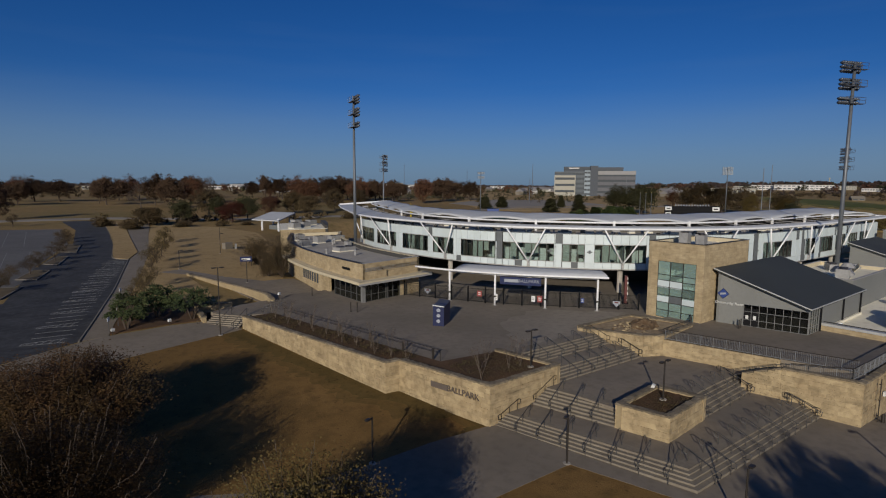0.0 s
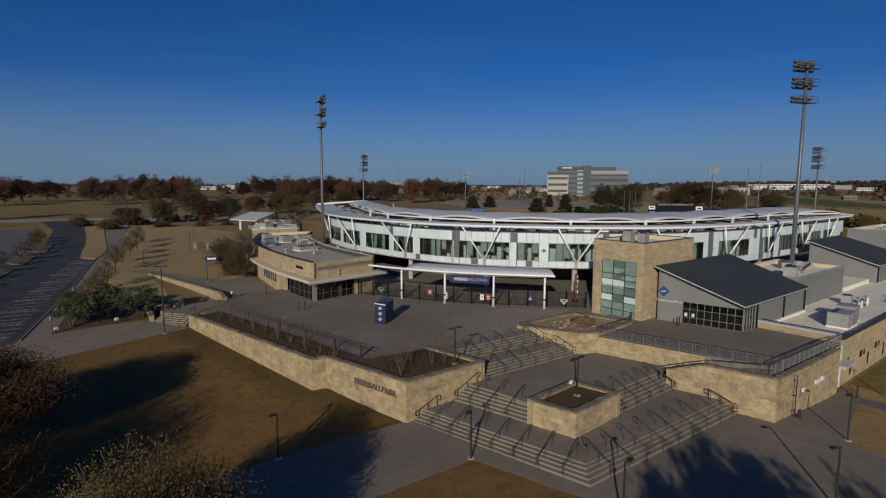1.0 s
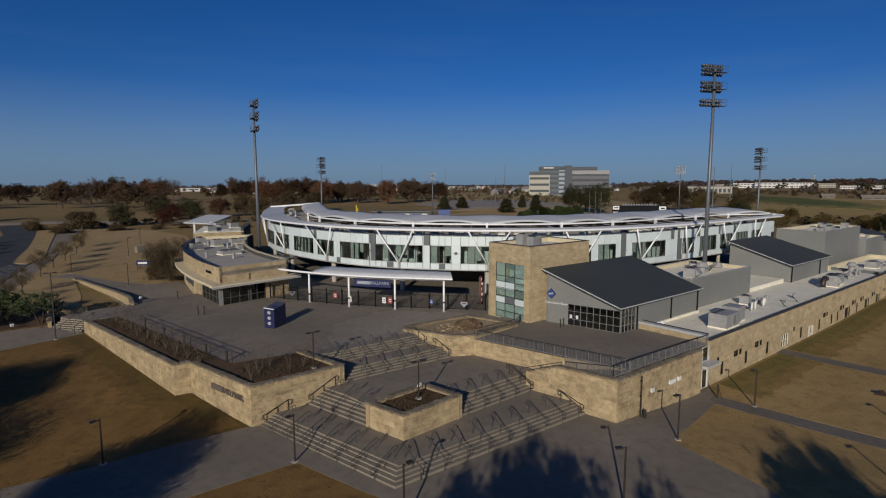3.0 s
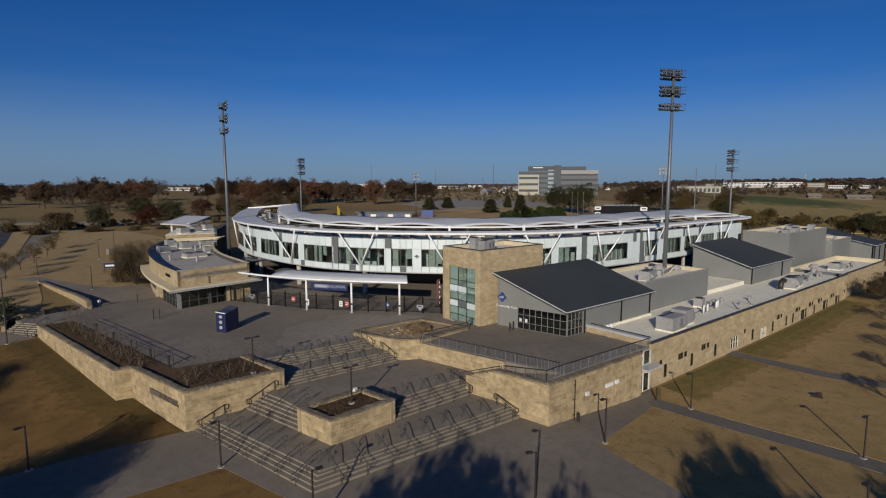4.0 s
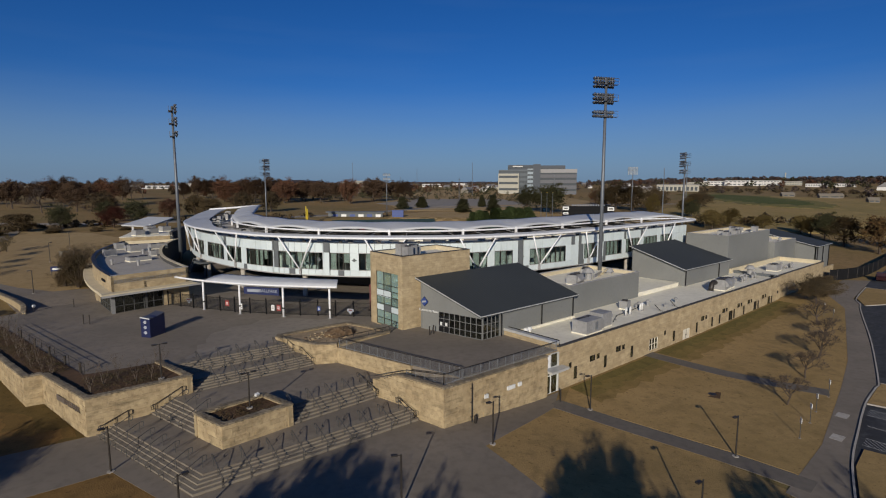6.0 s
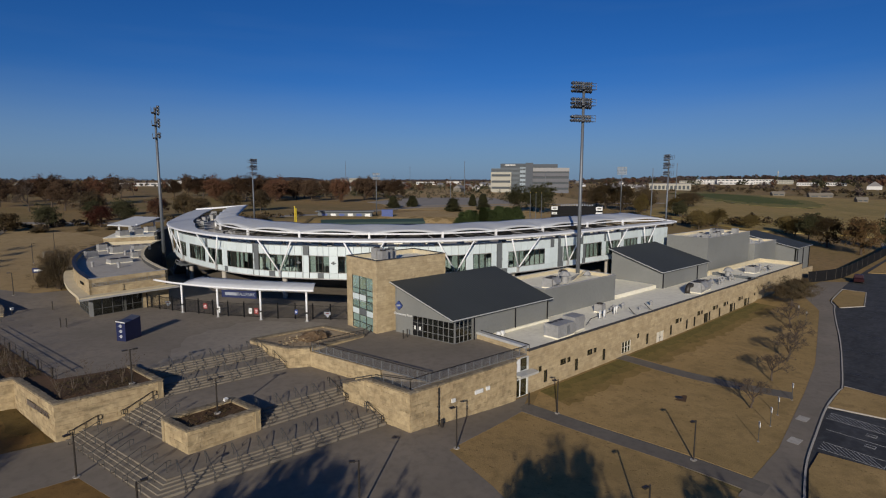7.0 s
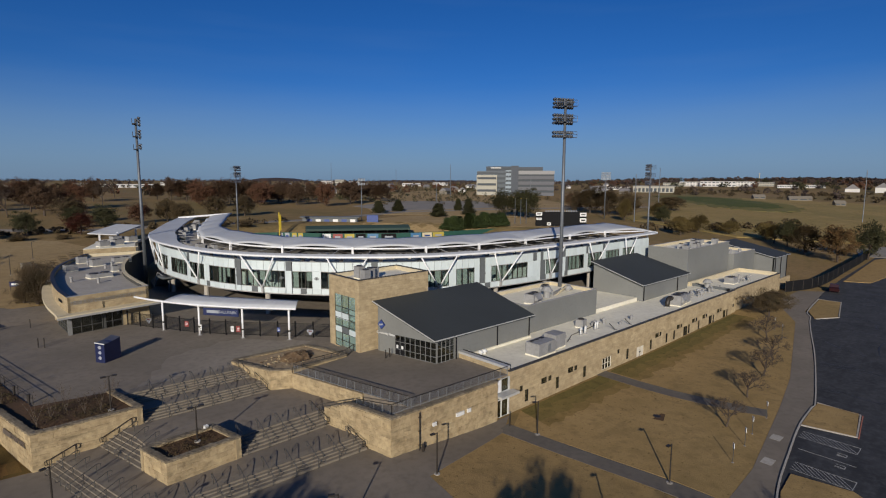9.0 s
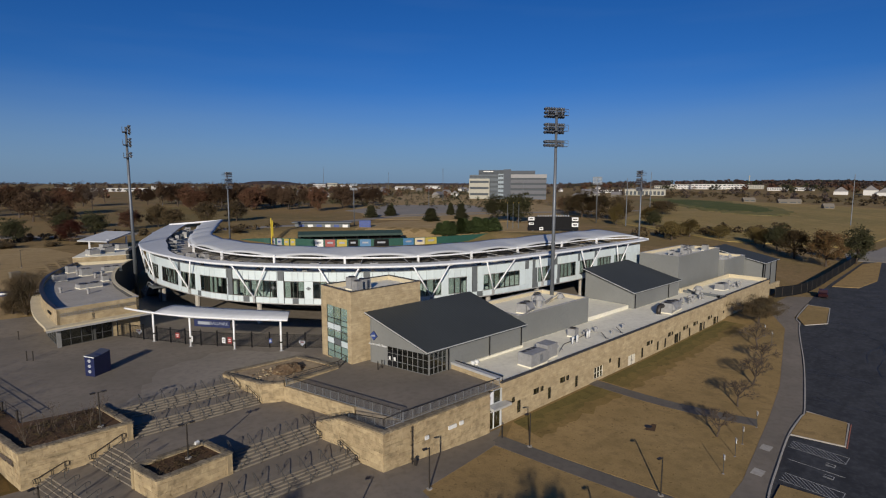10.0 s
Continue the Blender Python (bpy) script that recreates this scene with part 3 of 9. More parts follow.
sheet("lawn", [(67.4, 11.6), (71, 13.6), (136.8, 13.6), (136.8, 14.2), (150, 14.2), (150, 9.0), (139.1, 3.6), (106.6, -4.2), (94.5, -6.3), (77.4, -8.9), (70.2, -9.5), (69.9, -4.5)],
      M_LAWNBRIGHT, 0.05, "dormant straw-brown lawn along the long stone wing", "lawn")
sheet("lawn", [(21.5, 105.4), (24.2, 91.1), (25.5, 83), (28.2, 91), (35, 94), (37.5, 116), (46, 122), (54, 150), (55, 166), (50, 186), (33.7, 205), (26.5, 170), (20.3, 133.7), (13.0, 101.6), (10.0, 90), (12, 86.5), (18.5, 79.5), (20, 79.5), (21.2, 90)], M_STRAW, 0.05,
      "dry straw-coloured lawn behind the small curved wall", "lawn")

def frayed(a, b, rng, amount, step=1.1):
    """Points from a to b with an uneven edge, both ends kept."""
    a, b = Vector(a), Vector(b)
    side = Vector((-(b - a).y, (b - a).x)).normalized()
    n = max(2, int((b - a).length / step))
    return [tuple(a)] + [tuple(a + (b - a) * ((i + rng.uniform(-0.3, 0.3)) / n) + side * rng.gauss(0, amount)) for i in range(1, n)] + [tuple(b)]


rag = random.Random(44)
# uneven strips of turf, darker towards the wall
for k, mt in enumerate((M_TURFBROWN, M_TURFFOOT)):
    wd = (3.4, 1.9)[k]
    sheet("lawn", [(19.2, 68.2), (24.0, 42.8), (25.4, 42.3), (27.5, 32.7)] + frayed((27.5 - wd, 32.9), (25.4 - wd, 41.2), rag, 0.42, 0.5) + frayed((24.0 - wd, 42.6), (19.2 - wd, 67.9), rag, 0.42, 0.5), mt, 0.054 + 0.004 * k, "dark olive-brown turf along the foot of the stone wall", "lawn")

# uneven strips of turf, darker towards the wing
for k, mt in enumerate((M_TURFOUTER, M_TURFEDGE, M_TURFMIDDLE)):
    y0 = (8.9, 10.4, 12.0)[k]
    sheet("lawn", [(87.9, 13.55), (71.0, 13.55)] + frayed((71.0 - 0.4 * (2 - k), y0), (87.9, y0), rag, 0.32), mt, 0.054 + 0.004 * k, "olive-green turf along the stone wing", "lawn")
    sheet("lawn", [(136.6, 13.55), (90.4, 13.55)] + frayed((90.4, y0), (136.6, y0 + 0.6), rag, 0.32), mt, 0.054 + 0.004 * k, "olive-green turf along the stone wing", "lawn")

# concrete walks at ground level
sheet("pavement", [(27.4, 32.6), (22.1, 33.1), (17, 33.1), (10.7, 33.6), (6.2, 36.2), (-12, 37.5), (-12, 24.9), (20.8, 24.8), (28.2, 24.6), (30.0, 18.6), (32.2, 12.5), (35, 4), (40, -4), (48.5, -10),
                   (52, 2.9), (53.2, 9.2), (65.2, 11.3), (69, 13.6), (52.9, 14.4), (52.2, 18.2), (33, 18), (29, 32)], M_PAVE, 0.066, "grey-brown concrete walk at the foot of the stairs", "pavement")
sheet("pavement", ribbon(smoothed([(66.3, 12.2), (67.2, 5), (68.6, -4.4), (69.0, -10.6)]), 2.2), M_WALK, 0.068, "narrow concrete walk across the lawn", "pavement")
sheet("pavement", ribbon(smoothed([(89.0, 14.0), (89.2, 6), (90.2, 0), (92, -5.8)]), 2.2), M_WALK, 0.068, "narrow concrete walk to the wing's window", "pavement")
sheet("pavement", [(66.5, -9.4), (77.4, -8.9), (94.5, -6.3), (106.6, -4.2), (139.1, 3.6), (150, 9), (160, 11.5), (172, 11.5), (176, 7.2), (165, 6.2), (150, 4.8), (145, 2.75), (141.2, 1.9), (132.1, -0.5), (112, -5.8), (99.7, -8.6), (91.3, -9.1), (83.3, -10.2), (75.3, -11.4), (66, -13.8)],
      M_PAVE, 0.066, "wide concrete footpath beside the parking lot", "pavement")
sheet("pavement", [(-12, 62.2), (5.0, 64.2), (19.3, 68.0), (18.4, 73.6), (12.5, 74.0), (5.7, 73.3), (3.2, 72.5), (-2, 70)], M_PAVE, 0.066, "concrete walk at the foot of the side steps", "pavement")
sheet("pavement", [(2.9, 72.8), (5.7, 73.3), (8.7, 85), (13.1, 101.6), (20.4, 133.7), (26.6, 170), (33.7, 209), (25, 195), (21.9, 167.7), (18.9, 137.6), (15.7, 127.4), (9.3, 97.3), (5.7, 83)], M_PAVE, 0.066, "concrete footpath beside the side road", "pavement")
sheet("pavement", [(24.2, 91.1), (25.4, 80), (25.5, 74), (36.3, 74), (36.6, 93), (31, 93), (26.5, 100), (21.8, 111), (17.8, 110), (21.4, 105.5)], M_PAVE, 0.066, "concrete walk behind the small curved wall", "pavement")

# side road and lots
sheet("road", [(-40, 60), (-4, 69), (2.8, 72.8), (5.6, 83), (9.2, 97.3), (15.6, 127.4), (13.3, 131), (14.3, 140), (16.4, 156), (18.6, 180), (22, 232), (10.2, 232), (11.7, 196), (8.5, 160), (0, 124), (-4, 96), (-40, 80)], M_ASPHALT, 0.045,
      "dark asphalt side road with faded bay markings", "road")
sheet("road", [(-60, 100), (-6, 100), (-2, 110), (0.5, 128), (7.5, 160), (8.5, 200), (-5, 205), (-60, 205)], M_LOTGREY, 0.045, "grey asphalt overflow parking lot", "parking lot")
sheet("road", [(-200, 236), (24, 236), (60, 212), (160, 206), (225, 226), (310, 207), (420, 170), (420, 178), (312, 215), (225, 234), (160, 214), (62, 220), (26, 245), (-200, 246)], M_PALEROAD, 0.16,
      "pale worn asphalt road behind the ballpark", "road", 6.0)
sheet("road", [(220, 238), (320, 225), (360, 300), (300, 330), (230, 290)], M_PALEROAD, 0.16, "pale asphalt parking lot beyond the road", "parking lot", 6.0)
sheet("road", [(66, -13.8), (75.3, -11.4), (91.3, -9.1), (99.7, -8.6), (112, -5.8), (132.1, -0.5), (141.2, 1.9), (150, 4.6), (176, 7.2), (200, 8.5), (275, 11), (300, 10), (300, -80), (66, -80)], M_ASPHALT, 0.045,
      "dark cracked asphalt parking lot with sealed cracks", "parking lot")
sheet("lawn", [(91.5, -9.3), (97.4, -9.0), (99.6, -9.0), (99.7, -13.0), (92.6, -14.0)], M_LAWNBRIGHT, 0.17, "small straw-coloured grass island with a kerb", "lawn")
sheet("lawn", [(144.4, 1.8), (149, -0.9), (164.8, 1.8), (164.6, 5.6), (150, 4.2)], M_LAWNBRIGHT, 0.17, "small straw-coloured grass island in the parking lot", "lawn")
sheet("lawn", [(66.2, -14.2), (75.0, -11.9), (79.0, -11.6), (79.8, -16.2), (74, -24), (66, -24)], M_LAWNBRIGHT, 0.17, "grass island at the end of the parking bays", "lawn")
sheet("lawn", [(195, 7.2), (250, 9.4), (262, 6), (215, 0.5), (198, 2)], M_LAWNBRIGHT, 0.17, "long straw-coloured grass verge by the fence", "lawn")
sheet("lawn", [(13.4, 130.9), (15.6, 127.7), (18.9, 137.6), (21.8, 167.7), (24.6, 195), (22.1, 228), (18.6, 180), (16.4, 156), (14.3, 140)], M_STRAW, 0.17, "straw-coloured grass strip beside the road", "lawn")
sheet("planting_bed", [(5.9, 73.9), (12.5, 74.6), (17.6, 74.2), (19.5, 79.2), (14, 86), (9.2, 86)], M_MULCH, 0.10, "dark mulched bed under the evergreen shrubs", "planting bed")
kerb("kerb", smoothed([(66, -14.0), (75.3, -11.6), (83.3, -10.3), (91.3, -9.2), (97.6, -8.85), (99.8, -8.7), (112, -5.9), (122, -3.4), (132.1, -0.6), (141.2, 1.8), (145, 2.6), (150, 4.3), (165, 5.9)]).tolist(),
     "pale concrete kerb along the footpath")
kerb("kerb", [(91.4, -9.3), (92.5, -14.1), (99.5, -13.2), (99.8, -8.9)], "pale concrete kerb round a grass island")
kerb("kerb", [(92.3, -14.3), (99.6, -13.4)], "red-painted face of the island kerb", M_KERBRED, 0.10, 0.1)
kerb("kerb", smoothed([(2.8, 72.6), (5.6, 83), (9.2, 97.3), (12.4, 112.3), (15.6, 127.4)]).tolist(), "concrete kerb along the side road", M_LOTKERB)
kerb("kerb", smoothed([(15.7, 127.5), (13.4, 130.8), (14.3, 140), (16.4, 156), (18.6, 180), (22, 232)]).tolist(), "concrete kerb round the grass strip", M_LOTKERB)
kerb("kerb", [(144.3, 1.6), (149.1, -1.1), (165, 1.7), (164.8, 5.8)], "pale concrete kerb round a grass island")

sheet("lawn", [(150, 166), (176, 196), (205, 205), (232, 190), (262, 152), (245, 120), (226, 122), (211, 139.5), (198, 143), (182, 146), (161, 153.5)], M_STRAW, 0.06, "pale dry grass behind the outfield wall", "lawn", 5.0)
sheet("slope", [(200, 222), (262, 162), (300, 168), (345, 180), (410, 250), (480, 340), (610, 520), (560, 610), (420, 490), (300, 373), (245, 300)], M_STRAW, 0.10, "pale tan dry slope below the office block", "field", 9.0)

# kerbed islands with leaf litter between the side road and the overflow lot
for isle in ([(-4.5, 107.4), (-1.8, 106.8), (-4.4, 98.8), (-14.0, 98.0)],
             [(-2.6, 113.9), (0.0, 122.3), (2.2, 120.3), (0.1, 112.3)],
             [(1.6, 129.1), (4.6, 138.9), (6.0, 137.2), (3.8, 126.9)],
             [(4.6, 146.7), (7.6, 159.1), (9.6, 155.5), (7.9, 143.6)]):
    sheet("planting_bed", isle, M_LITTER, 0.16, "kerbed island with leaf litter beside the side road", "planting bed", 2.0)
    kerb("kerb", isle + isle[:1], "dull concrete kerb round a planted island", M_LOTKERB, 0.2, 0.22)

sheet("road", [(255, 14.5), (262, 3), (300, 2), (360, 0), (360, 11), (300, 13), (276, 19)], M_PALEROAD, 0.2, "pale asphalt road beyond the parking lot", "road", 6.0)

# bay markings
def marking(p, q, width=0.065):
    d = (Vector((*q, 0)) - Vector((*p, 0)))
    nrm = Vector((-d.y, d.x, 0)).normalized() * width / 2
    bm = bmesh.new()
    prism(bm, [(p[0] - nrm.x, p[1] - nrm.y), (q[0] - nrm.x, q[1] - nrm.y), (q[0] + nrm.x, q[1] + nrm.y), (p[0] + nrm.x, p[1] + nrm.y)],
          [gz(*p), gz(*q), gz(*q), gz(*p)], [gz(*p) + 0.058, gz(*q) + 0.058, gz(*q) + 0.058, gz(*p) + 0.058])
    return bm


def bay_marking(lines, label):
    bm = bmesh.new()
    for p, q in lines:
        tmp = marking(p, q)
        me = bpy.data.meshes.new("tmp")
        tmp.to_mesh(me)
        tmp.free()
        bm.from_mesh(me)
        bpy.data.meshes.remove(me)
    return solid("bay_marking", bm, M_PAINT, label, "road marking", "bay markings", "structure")


def hatched(x0, x1, y0, y1, slant, n):
    """Hatched aisle between two long edges; slant leans the bay."""
    f = lambda x, y: (x + slant * (y - y0), y)
    ls = [(f(x0, y0), f(x0, y1)), (f(x1, y0), f(x1, y1)), (f(x0, y1), f(x1, y1))]
    for k in range(n):
        a, b = (k - 2.2) / n, (k + 1.4) / n
        u0, u1 = max(0.0, a), min(1.0, b)
        ls.append((f(x1 + (x0 - x1) * (u0 - a) / (b - a), y0 + (y1 - y0) * u0), f(x1 + (x0 - x1) * (u1 - a) / (b - a), y0 + (y1 - y0) * u1)))
    return ls


bay_marking(hatched(88.2, 90.0, -9.9, -14.9, 0.0, 11), "hatched white access aisle between parking bays")
bay_marking(hatched(80.2, 82.0, -11.2, -16.0, 0.0, 11), "hatched white access aisle between parking bays")
bay_marking([((85.2, -10.6), (85.2, -15.4))], "single white line between two parking bays")
bay_marking(hatched(83.9, 84.5, -13.9, -14.7, 0, 1) + hatched(86.6, 87.2, -13.5, -14.3, 0, 1), "worn white symbols on the bay floor")
for k in range(9):
    y = 74.3 + 6.2 * k
    x = -2.4 + 0.262 * (y - 74.3)
    bay_marking([((x, y), (x + 4.1, y - 0.9)), ((x + 0.2, y + 0.55), (x + 4.2, y + 0.55)), ((x, y), (x + 0.2, y + 0.55))]
                + [((x + 0.3 + 0.75 * j, y - 0.06 - 0.16 * j), (x + 0.9 + 0.75 * j, y + 0.55)) for j in range(5)], "hatched faded aisle marking on asphalt")
    for dy_ in (2.5, 4.4):
        bay_marking([((x + 0.26 * dy_ + 0.3, y + dy_ - 0.3), (x + 0.26 * dy_ + 4.2, y + dy_ - 0.7))], "faded white bay line on asphalt")
for k in range(12):
    bay_marking([((-45 + 4 * k, 112 + 1.2 * k), (-44 + 4 * k, 150)), ((-45 + 4 * k, 160), (-44 + 4 * k, 196))], "faded white bay line on asphalt")

# sealed cracks in the large lot
bm = bmesh.new()
for k in range(200):
    x, y = random.uniform(78, 240), random.uniform(-60, -4)
    a = random.choice((0.1, 1.45, 1.6, 0.3))
    if y > -12 + 0.12 * (x - 100) or (x < 100 and y > -17):
        continue
    pts = []
    for j in range(random.randint(5, 14)):
        pts.append((x, y))
        a += random.uniform(-0.35, 0.35)
        x, y = x + 1.6 * math.cos(a), y + 1.6 * math.sin(a)
    for p, q in zip(pts, pts[1:]):
        d = Vector((q[0] - p[0], q[1] - p[1], 0)).normalized()
        nx_, ny_ = -d.y * 0.045, d.x * 0.045
        if gz(*p) > gz(*q) + 1 or p[1] > 0 + 0.05 * p[0] - 10:
            continue
        prism(bm, [(p[0] - nx_, p[1] - ny_), (q[0] - nx_, q[1] - ny_), (q[0] + nx_, q[1] + ny_), (p[0] + nx_, p[1] + ny_)],
              [gz(*p) - 0.02, gz(*q) - 0.02, gz(*q) - 0.02, gz(*p) - 0.02], [gz(*p) + 0.055, gz(*q) + 0.055, gz(*q) + 0.055, gz(*p) + 0.055])
solid("crack_sealing", bm, M_SEAL, "black sealed cracks wandering over the asphalt", "crack sealing", kind="stuff")

# ---- plaza, landings, terrace ----
PLAZA, TERRACE = 3.75, 4.0
solid("plaza", prism(bmesh.new(), [(28.6, 40.2), (35.0, 39.4), (35.4, 38.0), (48.2, 37.6), (50, 40), (57, 37), (62, 34), (66, 34), (70, 38), (82, 40), (100, 38), (150, 36.5), (150, 50), (110, 58),
      (88, 72), (76, 92), (80, 112), (88, 140), (78, 150), (62, 118), (56, 105), (54.5, 96), (47.0, 92), (36.0, 78.5), (27.2, 78.5), (25.6, 75.5), (23.3, 68.5)], -0.6, PLAZA), M_PAVE,
      "broad grey-brown concrete entrance plaza", "plaza", kind="structure")
solid("lower_landing", prism(bmesh.new(), [(29.6, 32.4), (33.0, 18.4), (51.6, 17.9), (51.4, 23), (36, 33)], -0.3, 1.19), M_PAVE, "concrete landing between two flights", "landing", kind="structure")
solid("upper_landing", prism(bmesh.new(), [(34.4, 36.5), (35.9, 23.9), (53.4, 23.6), (51.8, 31.6), (49.4, 33.2), (36.2, 37)], -0.3, 2.25), M_PAVE, "concrete landing above the square planter", "landing", kind="structure")
solid("terrace", prism(bmesh.new(), [(51.9, 31.2), (55.6, 15.0), (66.6, 14.7), (66.6, 16.1), (69.5, 16.1), (69.5, 22.3), (66, 22.5), (65, 33), (62, 36), (57, 37), (53.5, 34)], -0.4, TERRACE), M_PAVE,
      "raised concrete terrace outside the grey pavilion", "terrace", kind="structure")


rp = random.Random(12)
solid("worn_paving", prism(bmesh.new(), frayed((37.5, 38.9), (47.4, 38.6), rp, 0.15) + frayed((47.4, 38.6), (60.3, 41.3), rp, 0.3)[1:] + frayed((60.3, 41.3), (52.5, 49.2), rp, 0.3)[1:] + frayed((52.5, 49.2), (43.5, 47.5), rp, 0.5)[1:] + frayed((43.5, 47.5), (37.5, 38.9), rp, 0.5)[1:-1], PLAZA - 0.1, PLAZA + 0.004),
      M_PAVEPALE, "paler concrete between gate and stairs", "paving", kind="structure")


def flight(name, edge, risers, z0, z1, tread, label, last_deep=0.5):
    """Steps along a plan polyline edge, rising to its left; each step is a part."""
    st = base(name, label, "stairs", kind="structure")
    p = np.array(edge, float)

    def off(dist):
        out = []
        for i in range(len(p)):
            ds = []
            if i:
                ds.append(p[i] - p[i - 1])
            if i < len(p) - 1:
                ds.append(p[i + 1] - p[i])
            ns = [np.array((-d[1], d[0])) / np.linalg.norm(d) for d in ds]
            n = sum(ns)
            n = n / np.linalg.norm(n)
            out.append(tuple(p[i] + n * dist / max(0.3, float(n @ ns[0]))))
        return out
    h = (z1 - z0) / risers
    for k in range(risers):
        a = off(k * tread)
        b = off((k + 1) * tread + (last_deep if k == risers - 1 else 0.02))
        bm = bmesh.new()
        top = z0 + h * (k + 1) + (0.004 if k == risers - 1 else 0)
        slabs_between(bm, a, b, z0 - 0.6, top)
        nose = off(k * tread - 0.03)
        slabs_between(bm, nose, off(k * tread - 0.001), top - 0.05, top)
        part("step", bm, M_STEP, st)
    return st


flight("stairs", [(28.3, 32.4), (31.9, 17.2), (51.7, 16.55)], 5, 0.45, 1.19, 0.34, "wide corner flight of pale concrete steps")
flight("stairs", [(32.75, 32.4), (34.5, 25.2)], 6, 1.19, 2.25, 0.36, "short flight of concrete steps beside the square planter")
flight("stairs", [(40.7, 21.7), (51.4, 22.0)], 6, 1.19, 2.25, 0.36, "short flight of concrete steps beside the square planter")
flight("stairs", [(36.5, 32.55), (49.15, 32.15)], 5, 2.25, 3.0, 0.36, "long flight of concrete steps below the plaza")
solid("middle_landing", prism(bmesh.new(), [(36.3, 34.3), (49.0, 33.9), (48.6, 36.4), (35.8, 36.8)], 1.5, 3.0), M_PAVE,
      "narrow concrete landing in the long stairs", "landing", kind="structure")
flight("stairs", [(35.85, 36.1), (48.55, 35.7)], 5, 3.0, PLAZA, 0.36, "long flight of concrete steps up to the plaza", 1.0)
flight("stairs", [(15.9, 72.6), (18.9, 68.6)], 7, 2.3, 3.45, 0.36, "side flight of concrete steps", 2.0)
solid("side_landing", prism(bmesh.new(), [(17.5, 75.0), (20.8, 70.6), (25.2, 69), (27.4, 78), (20.4, 77.0)], 0, 3.45), M_PAVE, "concrete landing above the side steps", "landing", kind="structure")

# ---- stone walls ----
STONES = [finish("stone", boxm(bmesh.new(), pose(0, 0, 0), sx, 0.16, 0.42), M_STONE) for sx in (0.55, 0.75, 0.95, 1.2)]
WIDTHS = (0.55, 0.75, 0.95, 1.2)


def rough_cap(seed):
    """A coping stone one metre long with broken edges."""
    rng = random.Random(seed)
    bm = bmesh.new()
    rows = []
    for k in range(5):
        x = -0.49 + 0.245 * k
        j = lambda a: rng.uniform(-a, a)
        rows.append([bm.verts.new(v) for v in ((x + j(0.02), -0.31 + j(0.04), j(0.02)), (x + j(0.02), 0.31 + j(0.04), j(0.02)), (x + j(0.02), 0.29 + j(0.05), 0.13 + j(0.03)), (x, j(0.1), 0.15 + j(0.025)), (x + j(0.02), -0.29 + j(0.05), 0.13 + j(0.03)))])
    for r, s in zip(rows, rows[1:]):
        for k in range(5):
            bm.faces.new((r[k], s[k], s[(k + 1) % 5], r[(k + 1) % 5]))
    bm.faces.new(rows[0])
    bm.faces.new(rows[-1][::-1])
    return finish("coping_stone", bm, M_COPING)


CAPS = [rough_cap(k) for k in range(5)]


def stone_wall(name, p, q, foot, top, label, thick=0.5, cap=True, rows=None, stones=True, rng=None):
    """A dressed stone wall from plan point p to q, its face on the right of the way from p to q; foot and top are heights at p and q.
    Backing, single stones in courses on the face, and coping stones."""
    rng = rng or random.Random(hash(name) % 7 + int(p[0] * 10))
    wall = base(name, label, "wall", kind="structure")
    p, q = Vector((*p, 0)), Vector((*q, 0))
    d = (q - p).normalized()
    out = Vector((d.y, -d.x, 0))
    length = (q - p).length
    back = -out * thick
    bm = bmesh.new()
    c = [p - out * 0.06, q - out * 0.06, q + back, p + back]
    prism(bm, [(v.x, v.y) for v in c], [foot[0] - 0.5, foot[1] - 0.5, foot[1] - 0.5, foot[0] - 0.5], [top[0] - 0.02, top[1] - 0.02, top[1] - 0.02, top[0] - 0.02])
    part("backing", bm, M_STONE_BACK, wall)
    head = math.degrees(math.atan2(d.y, d.x))
    if stones:
        n_rows = int((max(top) - min(foot)) / 0.44) + 1
        for r in range(n_rows):
            z = min(foot) - 0.1 + r * 0.43
            s = -rng.uniform(0, 0.5)
            while s < length:
                k = rng.randrange(4)
                wdt = WIDTHS[k]
                m0 = max(0.0, s)
                m1 = min(length, s + wdt)
                if m1 - m0 > 0.12:
                    mid = (m0 + m1) / 2
                    t = mid / length
                    zt, zf = top[0] + (top[1] - top[0]) * t, foot[0] + (foot[1] - foot[0]) * t
                    hgt = min(0.42, zt - z)
                    if hgt > 0.08 and z + 0.42 > zf:
                        c = p + d * mid + out * (rng.uniform(-0.02, 0.02) - 0.06)
                        piece("stone", STONES[k], wall, pose(c.x, c.y, z, 0, 0, head) @ Matrix.Diagonal(((m1 - m0 - 0.006) / wdt, 1, hgt / 0.42, 1)))
                s += wdt
    if cap:
        n = max(1, round(length / 1.0))
        slope = math.degrees(math.atan2(top[1] - top[0], length))
        for k in range(n):
            t = (k + 0.5) / n
            c = p + (q - p) * t + back * 0.42
            piece("coping_stone", CAPS[rng.randrange(5)], wall, pose(c.x, c.y, top[0] + (top[1] - top[0]) * t - 0.01 + rng.uniform(-0.012, 0.012), 0, -slope, head + rng.uniform(-0.8, 0.8))
                  @ Matrix.Diagonal((length / n * 1.005, rng.uniform(0.95, 1.05), 1, 1)))
    return wall


WALL_TOP = 3.95
# face is on the right of p->q: go round so that the visible side is on the right
stone_wall("sign_wall", (25.5, 42.4), (27.7, 32.4), (1.0, 0.35), (WALL_TOP, WALL_TOP), "tan limestone retaining wall that carries metal lettering")
